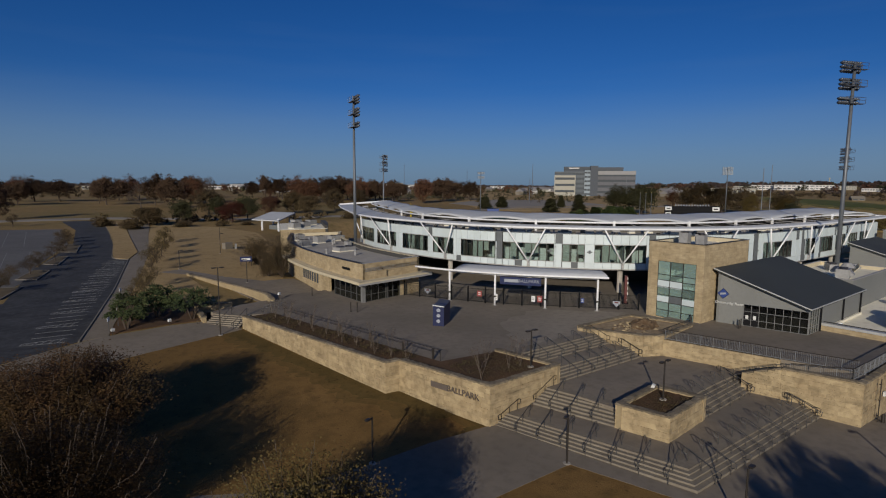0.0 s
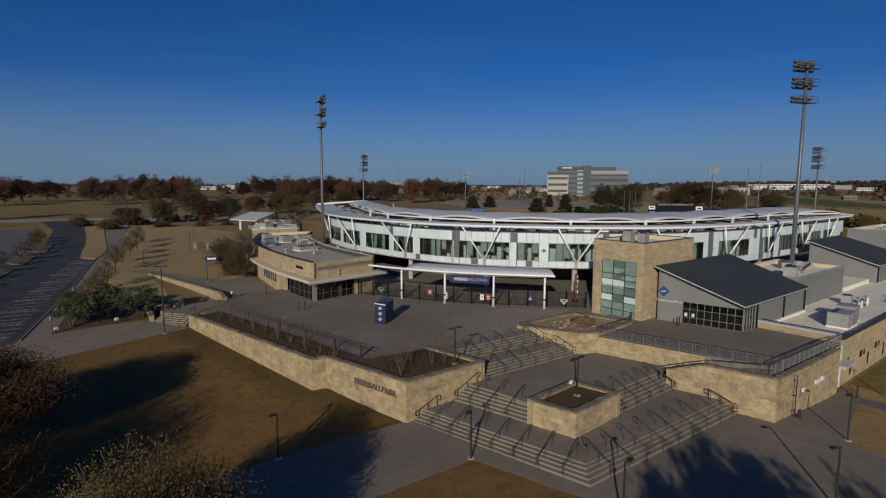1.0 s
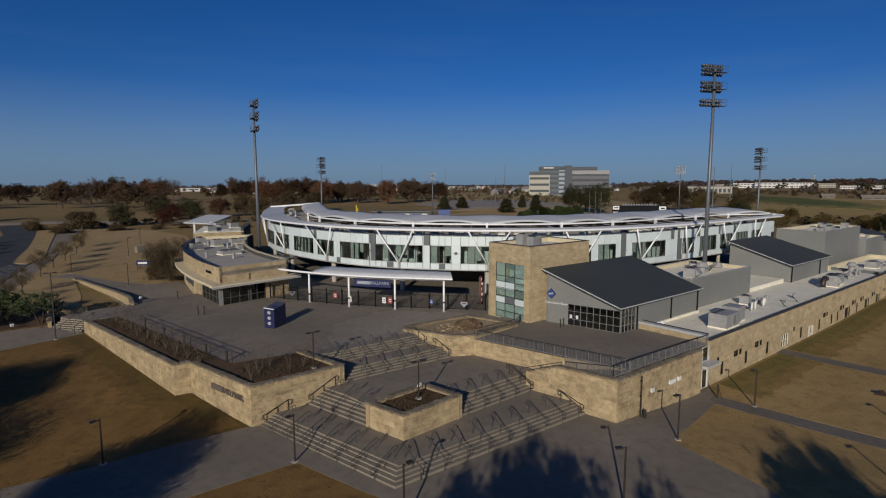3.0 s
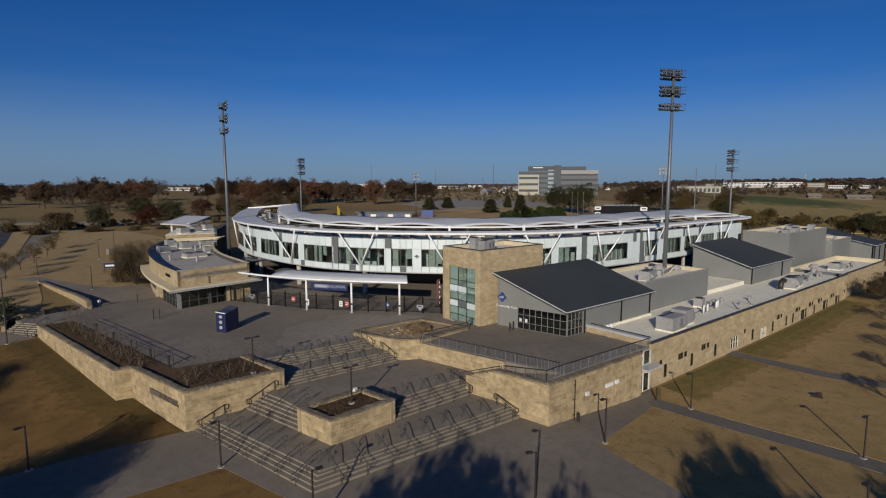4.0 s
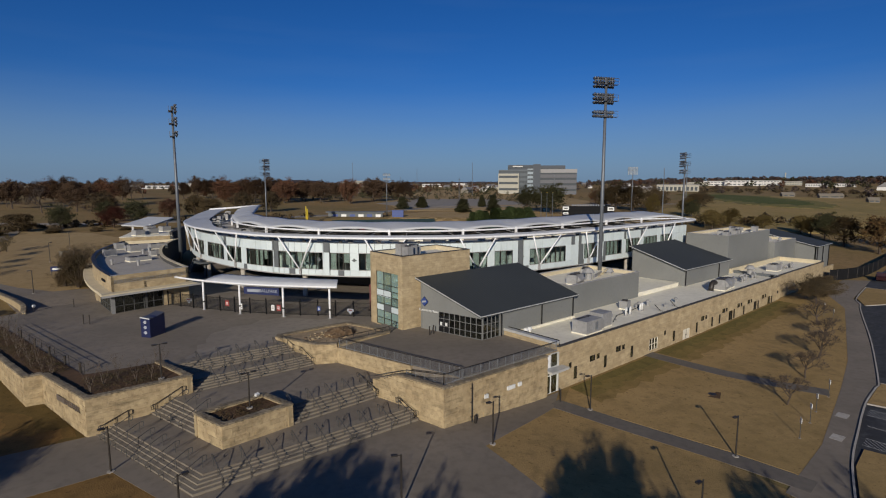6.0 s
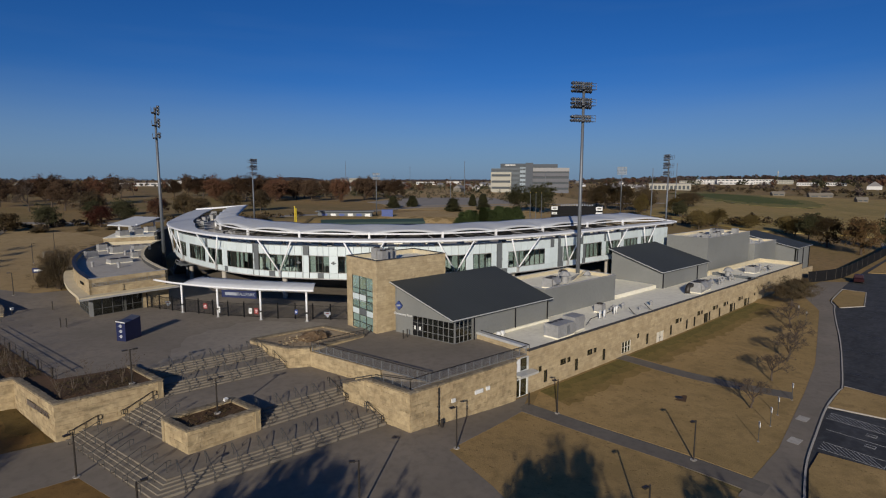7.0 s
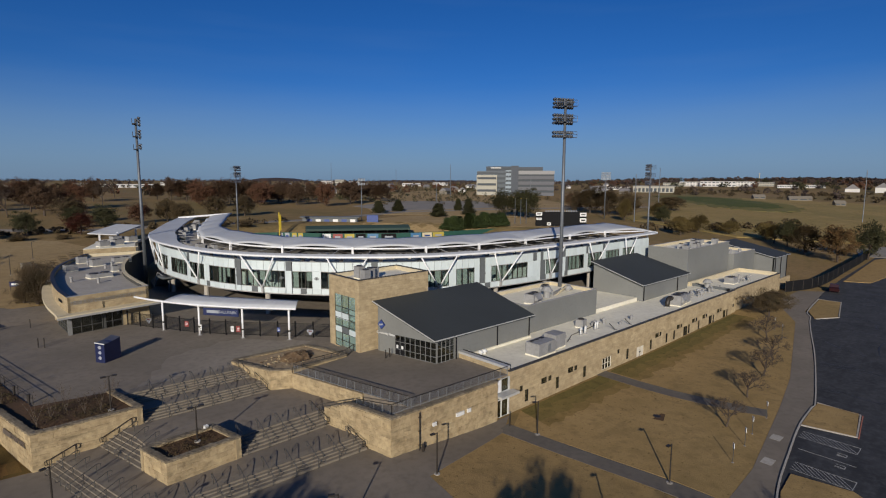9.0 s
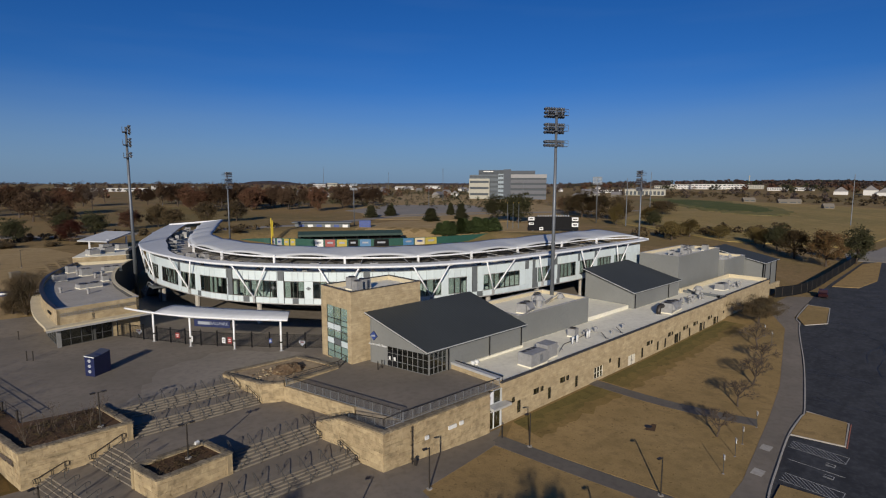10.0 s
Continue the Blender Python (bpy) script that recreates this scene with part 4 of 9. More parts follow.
stone_wall("retaining_wall", (27.7, 32.4), (36.45, 32.45), (0.35, 1.8), (WALL_TOP, WALL_TOP), "tan limestone retaining wall beside the stairs")
stone_wall("retaining_wall", (36.45, 32.45), (35.25, 39.4), (1.8, 3.3), (WALL_TOP, WALL_TOP), "shaded limestone end wall of the long planter")
stone_wall("retaining_wall", (24.05, 42.55), (25.55, 42.4), (1.0, 1.0), (WALL_TOP, WALL_TOP), "short limestone return in the retaining wall")
stone_wall("retaining_wall", (19.5, 68.5), (24.05, 42.55), (2.3, 1.0), (WALL_TOP - 0.1, WALL_TOP), "long tan limestone retaining wall of the planter")
solid("planting_bed", prism(bmesh.new(), [(27.9, 32.9), (36.0, 32.9), (34.9, 39.3), (28.6, 40.15), (23.3, 68.4), (20.0, 68.2), (24.5, 43.0), (26.0, 42.8)], 0.2, 3.82), M_MULCH,
      "dark mulched bed in the long stone planter", "planting bed", kind="structure")
# square planter
CUBE = [(35.4, 21.2), (41.65, 21.6), (40.75, 25.7), (34.45, 25.2)]
for i in range(4):
    a, b = CUBE[i], CUBE[(i + 1) % 4]
    stone_wall("planter_wall", a, b, (1.15, 1.15), (3.12, 3.12), "tan limestone side of the square planter in the stairs")
solid("planting_bed", prism(bmesh.new(), [(35.7, 21.6), (41.2, 21.95), (40.4, 25.3), (34.85, 24.9)], 1.0, 2.98), M_MULCH, "dark mulch in the square stone planter", "planting bed", kind="structure")
# bastion below the terrace
stone_wall("bastion_wall", (50.75, 22.7), (51.35, 19.6), (0.9, 0.6), (2.75, 3.95), "rough tan limestone wall climbing beside the stairs", 0.9)
stone_wall("bastion_wall", (51.35, 19.6), (52.5, 13.85), (0.6, 0.1), (3.95, 3.98), "rough tan limestone wall beside the stairs", 0.9)
stone_wall("bastion_wall", (52.5, 13.85), (66.95, 13.56), (0.1, -0.6), (3.98, 3.98), "tan limestone wall under the terrace railing", 0.5)
stone_wall("terrace_wall", (51.45, 31.3), (54.0, 20.7), (2.1, 2.4), (4.02, 4.02), "tan limestone wall of the terrace above the landing", 0.5, cap=False)
solid("ramp", prism(bmesh.new(), [(51.2, 22.9), (52.7, 14.3), (55.8, 14.4), (55.4, 15.2), (53.5, 23.4)], -0.2, [2.4, 3.7, 4.0, 4.0, 2.4]), M_PAVE, "concrete ramp between terrace and bastion", "ramp", kind="structure")
# berm with rubble
stone_wall("berm_wall", (47.9, 39.4), (49.4, 32.1), (3.7, 2.2), (4.1, 4.5), "tan limestone wall of the raised bed", 0.5)
stone_wall("berm_wall", (49.4, 32.1), (51.5, 31.05), (2.2, 2.2), (4.5, 4.4), "tan limestone return of the raised bed", 0.5)
stone_wall("berm_wall", (48.2, 39.3), (57.4, 38.85), (4.05, 4.05), (4.15, 4.2), "low limestone rim of the raised bed beside the plaza", 0.5)
stone_wall("berm_wall", (57.4, 38.85), (59.2, 32.1), (4.05, 4.05), (4.2, 4.2), "low limestone rim of the raised bed beside the tower", 0.45)
stone_wall("berm_wall", (51.7, 31.1), (59.3, 31.9), (3.9, 3.9), (4.38, 4.2), "low limestone rim between the bed and the terrace", 0.4)
solid("raised_bed", prism(bmesh.new(), [(49.65, 32.2), (51.7, 31.35), (59.2, 32.1), (57.4, 38.85), (48.25, 39.3)], 1.5, [4.3, 4.25, 4.1, 4.1, 4.05]), M_EARTH, "bare earth in the raised stone bed", "planting bed", kind="structure")
# small curved wall and side walls at the far walk
curve_pts = smoothed([(21.3, 104.5), (23.3, 94), (25.2, 84.5), (25.9, 79), (25.7, 75.2)], 3)
for i, (a, b) in enumerate(zip(curve_pts, curve_pts[1:])):
    za, zb = 4.3 - 0.35 * sm(0.75, 1, i / len(curve_pts)), 4.3 - 0.35 * sm(0.75, 1, (i + 1) / len(curve_pts))
    stone_wall("curved_wall", tuple(a), tuple(b), (gz(*a) - 0.5, gz(*b) - 0.6), (za, zb), "low curved limestone wall beside the walk", 0.45, stones=False)
stone_wall("side_wall", (16.4, 78.6), (16.0, 73.0), (2.3, 2.3), (3.5, 3.3), "low limestone wall beside the side steps", 0.4)
stone_wall("side_wall", (20.8, 76.8), (16.4, 78.6), (2.5, 2.5), (4.0, 3.9), "low limestone wall behind the side steps", 0.4, stones=False)


# ---- pavilions and wing ----
def siding_building(name, x0, y0, x1, y1, z0, z1, label, x_front=None):
    """Grey metal-clad flat-roofed block with parapet; parts: walls, roof, parapet coping."""
    b = base(name, label, "building")
    t = 0.3
    for nm, poly, mt in (("wall", rect(x0, y0, x1, y0 + t), M_SIDING_X), ("wall", rect(x0, y1 - t, x1, y1), M_SIDING_X),
                         ("wall", rect(x0, y0 + t, x0 + t, y1 - t), M_SIDING_Y), ("wall", rect(x1 - t, y0 + t, x1, y1 - t), M_SIDING_Y)):
        part(nm, prism(bmesh.new(), poly, z0, z1), mt, b)
    part("roof", prism(bmesh.new(), rect(x0 + t, y0 + t, x1 - t, y1 - t), z1 - 1.0, z1 - 0.55), M_MEMBRANE, b, "cream membrane roof")
    for a in (rect(x0 + t, y0 + t, x1 - t, y0 + t + 0.05), rect(x0 + t, y1 - t - 0.05, x1 - t, y1 - t), rect(x0 + t, y0 + t, x0 + t + 0.05, y1 - t), rect(x1 - t - 0.05, y0 + t, x1 - t, y1 - t)):
        part("parapet_lining", prism(bmesh.new(), a, z1 - 0.6, z1 - 0.01), M_CREAM, b)
    for a in (rect(x0 - 0.04, y0 - 0.04, x1 + 0.04, y0 + t + 0.02), rect(x0 - 0.04, y1 - t - 0.02, x1 + 0.04, y1 + 0.04), rect(x0 - 0.04, y0 + t + 0.02, x0 + t + 0.02, y1 - t - 0.02), rect(x1 - t - 0.02, y0 + t + 0.02, x1 + 0.04, y1 - t - 0.02)):
        part("coping", prism(bmesh.new(), a, z1, z1 + 0.06), M_TRIM, b)
    return b


def shed_pavilion(name, plan, z0, eave_z, ridge_z, label, over=0.5, gaps=None):
    """Pavilion with one sloping roof: plan = front corner, right corner, back right, back left; low along the first edge."""
    b = base(name, label, "building")
    zs = [eave_z - 0.25, eave_z - 0.25, ridge_z - 0.3, ridge_z - 0.3]
    for i in range(4):
        j = (i + 1) % 4
        p, q = Vector((*plan[i], 0)), Vector((*plan[j], 0))
        d = (q - p).normalized()
        n = Vector((-d.y, d.x, 0)) * 0.25
        mt = M_SIDING_X if abs(d.x) > 0.5 else M_SIDING_Y
        f0, f1, g0, g1 = (gaps or {}).get(i, (0, 0, 0, 0))      # opening: fractions along the wall, sill and head height
        for a, e, lo, hi in ((0, f0, z0, None), (f0, f1, z0, g0), (f0, f1, g1, None), (f1, 1, z0, None)):
            if e - a < 0.01:
                continue
            u, v = p + (q - p) * a, p + (q - p) * e
            za, ze = zs[i] + (zs[j] - zs[i]) * a, zs[i] + (zs[j] - zs[i]) * e
            part("wall", prism(bmesh.new(), [(u.x, u.y), (v.x, v.y), (v.x + n.x, v.y + n.y), (u.x + n.x, u.y + n.y)], lo, hi if hi is not None else [za, ze, ze, za]), mt, b)
    c = [Vector((*v, 0)) for v in plan]
    mid = sum(c, Vector()) / 4
    o = [v + (v - mid).normalized() * over * 1.4 for v in c]
    dz = (ridge_z - eave_z) / max(1.0, ((c[2] + c[3]) / 2 - (c[0] + c[1]) / 2).length) * over
    hz_ = [eave_z - dz, eave_z - dz, ridge_z + dz, ridge_z + dz]
    part("roof", prism(bmesh.new(), [(v.x, v.y) for v in o], [z - 0.22 for z in hz_], hz_), M_DARKROOF, b, "charcoal standing-seam metal roof")
    for i, j in ((0, 1), (3, 0)):
        bm = bmesh.new()
        a, q = o[i], o[j]
        d = (q - a).normalized()
        n = Vector((d.y, -d.x, 0)) * 0.07
        prism(bm, [(a.x, a.y), (a.x + n.x, a.y + n.y), (q.x + n.x, q.y + n.y), (q.x, q.y)], [hz_[i] - 0.1, hz_[i] - 0.1, hz_[j] - 0.1, hz_[j] - 0.1], [hz_[i] + 0.02, hz_[i] + 0.02, hz_[j] + 0.02, hz_[j] + 0.02])
        part("gutter", bm, M_EAVE, b, "pale metal eave flashing")
    return b


def downpipe(b, x, y, z0, z1):
    part("downpipe", rod(bmesh.new(), (x, y, z0), (x, y, z1), 0.09, 6), M_BLACK, b, "black downpipe")


def glazed(b, p, q, z0, z1, cols, rows, label, glass=None, bar=0.09, metal=None, skip=()):
    """A glazed screen from p to q (face on the right): bars and panes as parts of b, with a dim space behind left open."""
    p, q = Vector((*p, 0)), Vector((*q, 0))
    d = (q - p)
    length = d.length
    d.normalize()
    out = Vector((d.y, -d.x, 0))
    head = math.degrees(math.atan2(d.y, d.x))
    rows = rows if isinstance(rows, (list, tuple)) else [k / rows for k in range(rows + 1)]
    bm = bmesh.new()
    mid = p + d * (length / 2) + out * 0.03
    boxm(bm, pose(mid.x, mid.y, z0 - bar / 2, 0, 0, head), length + bar, 0.12, bar)
    win = part("window", bm, metal or M_TRIM, b, label)
    for k in range(cols + 1):
        c = p + d * (length * k / cols) + out * 0.03
        bar_piece("mullion", metal or M_TRIM, win, pose(c.x, c.y, z0 + bar / 2, 0, 0, head), bar, 0.14, z1 - z0 - bar)
    for r in rows[1:]:
        bar_piece("transom", metal or M_TRIM, win, pose(mid.x, mid.y, z0 + (z1 - z0) * r - bar / 2, 0, 0, head), length, 0.11, bar)
    for k in range(cols):
        for r, s in zip(rows, rows[1:]):
            c = p + d * (length * (k + 0.5) / cols) + out * 0.02
            pane = part("pane", boxm(bmesh.new(), pose(c.x, c.y, z0 + (z1 - z0) * r, 0, 0, head), length / cols - bar * 0.5, 0.02, (z1 - z0) * (s - r)), glass or M_GLASSDARK, win)
            pane.visible_shadow = False
    return win


# grey pavilion with the community room
pav = shed_pavilion("pavilion", [(65.8, 22.3), (83.6, 22.3), (82.0, 31.4), (63.8, 31.4)], -0.5, 7.2, 10.4, "grey metal-clad pavilion with a charcoal sloping roof", gaps={0: (0.002, 0.16, 4.0, 6.7), 3: (0.31, 0.995, 4.0, 6.6)})
part("floor_slab", prism(bmesh.new(), [(66.3, 22.8), (83, 22.8), (81.5, 31), (64.4, 31)], 3.8, 4.02), M_PAVE, pav)
glazed(pav, (64.45, 28.55), (65.8, 22.36), 4.06, 6.58, 8, [0, 0.30, 0.68, 1.0], "dark storefront glazing with grey bars", bar=0.05, metal=M_FRAME)
glazed(pav, (65.86, 22.33), (68.62, 22.33), 4.06, 6.68, 4, [0, 0.30, 0.68, 1.0], "dark storefront glazing with grey bars", bar=0.05, metal=M_FRAME)
for k in range(2):
    t = (0.5 + k) / 8
    x, y = 64.45 + 1.35 * t - 0.06, 28.55 - 6.19 * t
    dr = part("door", boxm(bmesh.new(), pose(x, y, 4.03, 0, 0, 102.4 - 180), 0.78, 0.05, 2.05), M_BLACK, pav, "black glazed door leaf")
    part("notice", boxm(bmesh.new(), pose(x - 0.04, y, 4.9, 0, 0, 102.4 - 180), 0.3, 0.03, 0.42), M_LETTER, dr, "white notice on the glass")
    part("door_handle", boxm(bmesh.new(), pose(x - 0.07, y + (0.25 if k else -0.25), 4.9, 0, 0, 102.4 - 180), 0.04, 0.05, 0.4), M_RAIL, dr, "steel pull handle")
for x, z1 in ((68.9, 6.9), (76.5, 6.9), (83.2, 6.9)):
    downpipe(pav, x, 22.15, 4.0, z1)
# added panels behind the glazing, their colour standing for a dim room
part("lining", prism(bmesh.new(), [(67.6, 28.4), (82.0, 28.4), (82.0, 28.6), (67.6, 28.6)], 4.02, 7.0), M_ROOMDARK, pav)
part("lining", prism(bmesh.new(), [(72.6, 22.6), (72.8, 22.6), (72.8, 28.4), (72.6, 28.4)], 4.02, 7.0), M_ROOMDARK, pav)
sgn = base("diamond_sign", "blue diamond sign with a pale band on the grey wall", "sign")
part("board", boxm(bmesh.new(), on_wall(63.90, 30.75, 7.55, 192.4) @ pose(0, 0, 0, 0, 0, 45), 0.8, 0.8, 0.08), M_BLUEMID, sgn)
part("rim", boxm(bmesh.new(), on_wall(63.91, 30.75, 7.55, 192.4) @ pose(0, 0, 0, 0, 0, 45), 0.92, 0.92, 0.05), M_BLUE, sgn)
part("band", boxm(bmesh.new(), on_wall(63.81, 30.75, 7.55, 192.4) @ pose(0, 0, 0, 0, 0, 12), 0.62, 0.22, 0.03), M_LETTERDIM, sgn, "pale logo band")
lt = words("room_lettering", "Community Room", 0.42, on_wall(64.06, 30.05, 6.45, 192.4), M_LETTER)
tagged(lt, "raised white letters on the grey wall", "lettering")

siding_building("plant_block", 84.2, 23.4, 102.6, 33.0, -0.5, 8.0, "grey ribbed metal block with a cream flat roof")
pav2 = shed_pavilion("pavilion", [(117.0, 22.6), (136.0, 22.6), (133.2, 32.6), (116.4, 32.6)], -0.5, 7.1, 10.2, "grey metal-clad pavilion with a dark sloping roof")
for x in (117.1, 131.0):
    downpipe(pav2, x, 22.45, 4.0, 6.8)
siding_building("plant_block", 140.2, 24.6, 163.2, 33.5, -0.5, 11.3, "tall grey ribbed metal block with equipment on its roof")
siding_building("plant_block", 163.6, 23.4, 178.0, 32.0, -0.5, 8.3, "grey ribbed metal block with a cream flat roof")
pav3 = shed_pavilion("pavilion", [(178.6, 19.0), (189.5, 19.0), (189.5, 32.0), (178.6, 32.0)], -0.5, 6.7, 9.4, "grey metal-clad end pavilion with a dark sloping roof")
for x in (179.5, 184, 189):
    downpipe(pav3, x, 18.85, 0, 6.4)

# long stone wing
wing = base("wing", "long low limestone wing with small windows and a flat roof", "building")


def stone_face(x0, x1, y, holes, z0, z1):
    """Stone wall facing -y with rectangular openings (x0, x1, z0, z1), as one mesh with real reveals."""
    bm = bmesh.new()
    xs = sorted({x0, x1, *[h[0] for h in holes], *[h[1] for h in holes]})
    for a, b in zip(xs, xs[1:]):
        hs = sorted([h for h in holes if h[0] <= a and h[1] >= b], key=lambda h: h[2])
        z = z0
        for h in hs:
            if h[2] > z:
                prism(bm, rect(a, y, b, y + 0.4), z, h[2])
            z = h[3]
        prism(bm, rect(a, y, b, y + 0.4), z, z1)
    return bm


# openings: small pairs, slits, and the wide ones
HOLES = [(71.3, 71.8, 1.55, 2.2), (93.2, 93.7, 1.25, 1.9), (137.1, 137.7, 1.15, 1.75)]
for x in (75.4, 81.0, 104.7, 112.3, 118.3, 122.7, 129.4):
    HOLES += [(x, x + 1.05, 1.38 - 0.003 * (x - 75), 2.1 - 0.003 * (x - 75)), (x + 1.4, x + 2.0, 1.42 - 0.003 * (x - 75), 2.06 - 0.003 * (x - 75))]
for x in (72.3, 78.4, 84.5, 95.8, 103.0, 108.35, 111.1, 116.8, 120.9, 127.4, 134.0):
    HOLES += [(x, x + 0.58, 0.05 - 0.008 * (x - 72), 1.52 - 0.006 * (x - 72))]
BARRED, DOORS = (89.2, 91.4, -0.15, 1.42), (98.85, 101.05, -0.95, 0.98)
HOLES += [BARRED, DOORS, (114.95, 116.4, -0.4, 1.2), (125.6, 126.9, -0.38, 1.25), (132.3, 133.5, -0.48, 1.22)]
part("wall", stone_face(69.5, 138.6, 14.0, HOLES, -1.9, 4.4), M_STONE_WALL, wing, "tan limestone wall with slit windows")
part("wall", stone_face(139.6, 167.0, 14.3, [(144 + 4.5 * k, 144.5 + 4.5 * k, 0.4, 1.7) for k in range(5)], -1.9, 4.4), M_STONE_WALL, wing, "tan limestone wall with slit windows")
# black back wall: the recess's shade is put into its colour
part("wall", prism(bmesh.new(), rect(138.6, 15.4, 139.6, 15.8), -1.9, 4.3), M_BLACK, wing, "back wall of the recess, shade in its black colour")
part("wall", prism(bmesh.new(), rect(166.6, 14.7, 167.0, 23.4), -1.2, 4.4), M_STONE_WALL, wing)
part("wall", prism(bmesh.new(), [(69.5, 14.4), (69.9, 14.4), (69.9, 22.27), (69.5, 22.27)], -1.2, 4.6), M_STONE_WALL, wing)
part("parapet_bar", prism(bmesh.new(), rect(70.11, 14.5, 70.17, 22.2), 3.9, 4.96), M_BLACK, wing, "dark edge bar on the terrace parapet")
part("wall", prism(bmesh.new(), rect(167.0, 15.0, 178, 15.4), -1.0, 2.6), M_STONE_WALL, wing, "low limestone yard wall")
part("coping", prism(bmesh.new(), rect(69.4, 14.48, 70.1, 22.27), 4.6, 4.88), M_EAVE, wing, "pale metal cap on the terrace parapet")
part("coping", prism(bmesh.new(), rect(69.4, 13.94, 138.7, 14.46), 4.4, 4.47), M_COPINGDARK, wing, "dark metal parapet coping")
part("coping", prism(bmesh.new(), rect(139.5, 14.24, 167.05, 14.74), 4.4, 4.47), M_COPINGDARK, wing)
part("roof", prism(bmesh.new(), rect(69.9, 14.4, 166.6, 23.5), 3.4, 3.85), M_MEMBRANE, wing, "cream membrane roof")
part("parapet_lining", prism(bmesh.new(), rect(138.1, 22.95, 166.2, 23.3), 3.85, 4.75), M_CREAM, wing, "cream parapet at the back of the roof")
part("parapet_lining", prism(bmesh.new(), rect(166.25, 14.8, 166.58, 23.3), 3.85, 4.7), M_CREAM, wing)
part("parapet_lining", prism(bmesh.new(), rect(139.1, 14.76, 139.35, 22.9), 3.85, 4.4), M_ACCENT, wing, "dark step between the two roofs")
part("roof_upstand", prism(bmesh.new(), rect(70.1, 22.02, 83.5, 22.27), 3.85, 4.15), M_MEMBRANE, wing, "pale roof upstand")
part("roof", prism(bmesh.new(), rect(102.8, 23.5, 116.6, 34), 3.5, 4.5), M_MEMBRANE, wing, "cream membrane roof between the blocks")
part("roof", prism(bmesh.new(), rect(136.2, 23.5, 140.2, 34), 3.5, 4.3), M_MEMBRANE, wing)
# added panel behind the slit windows, coloured as dark as unlit rooms
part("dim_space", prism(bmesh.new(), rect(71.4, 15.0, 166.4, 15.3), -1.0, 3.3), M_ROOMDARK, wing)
for h in HOLES:
    wdt = h[1] - h[0]
    if h == DOORS:
        part("door_post", prism(bmesh.new(), rect(99.9, 14.05, 100.0, 14.3), h[2], h[3]), M_COPINGDARK, wing, "dark post between the doors")
        for k in range(2):
            dr = part("door", boxm(bmesh.new(), pose(99.38 + 1.14 * k, 14.09, h[2], 0, 0, 0), 1.0, 0.08, h[3] - h[2]), M_DOORPALE, wing, "pale metal door leaf")
            part("door_handle", boxm(bmesh.new(), pose(99.75 + 0.4 * k, 14.03, h[2] + 0.95), 0.05, 0.06, 0.2), M_RAIL, dr)
        continue
    if h == BARRED:
        glazed(wing, (h[0], 14.09), (h[1], 14.09), h[2], h[3], 3, 2, "white-barred window in the stone wall", bar=0.05, metal=M_DOORPALE)
        continue
    glazed(wing, (h[0], 14.1), (h[1], 14.1), h[2], h[3], 2 if wdt > 1.2 else 1, 1, "dark window in the stone wall", bar=0.06, metal=M_DARKTRIM)
# side entrance between the terrace wall and the wing
part("wall", prism(bmesh.new(), rect(66.6, 14.06, 66.95, 16.0), -1.2, 3.9), M_STONE_WALL, wing)
# recess lining takes the same painted-in dimness
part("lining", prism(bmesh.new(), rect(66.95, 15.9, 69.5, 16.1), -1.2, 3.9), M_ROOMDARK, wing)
part("recess_roof", prism(bmesh.new(), rect(66.6, 14.3, 69.5, 16.2), 3.9, 4.0), M_PAVE, wing)
glazed(wing, (66.98, 14.14), (69.32, 14.14), -0.6, 1.98, 2, [0, 0.8, 1], "glazed entrance doors in a pale frame", bar=0.1, metal=M_LETTER)
part("door_handle", boxm(bmesh.new(), pose(68.6, 14.02, 0.4), 0.05, 0.06, 0.5), M_RAIL, wing)
part("entrance_canopy", prism(bmesh.new(), rect(66.98, 12.95, 70.0, 13.98), 2.05, 2.32), M_EAVE, wing, "pale entrance canopy slab")
part("entrance_canopy", prism(bmesh.new(), rect(66.98, 13.98, 69.36, 14.3), 2.05, 2.32), M_EAVE, wing)
glazed(wing, (68.1, 14.14), (69.32, 14.14), 2.36, 3.86, 1, 1, "window above the entrance", metal=M_EAVE)
part("panel", prism(bmesh.new(), rect(67.0, 14.02, 68.0, 14.12), 2.4, 3.8), M_WHITE, wing, "white panel beside the upper window")
part("jamb", prism(bmesh.new(), rect(69.38, 14.0, 69.49, 14.22), -0.6, 3.88), M_EAVE, wing, "pale metal jamb")
for x, w_ in ((57.4, 0.45), (60.6, 1.1), (62.2, 0.5)):
    vt = base("wall_plate", "pale plate fixed to the stone wall", "wall plate")
    part("plate", prism(bmesh.new(), rect(x, 13.46, x + w_, 13.62), 1.9, 2.28), M_LETTER, vt)

# stone stair tower
TX0, TX1, TY0, TY1 = 61.35, 72.9, 32.0, 39.1
GY0, GY1, GZ0, GZ1 = 32.9, 37.8, 3.85, 10.93      # stair window in the west face
tower = base("stair_tower", "square tan limestone tower with a tall glazed corner window", "building")
tz = 13.32
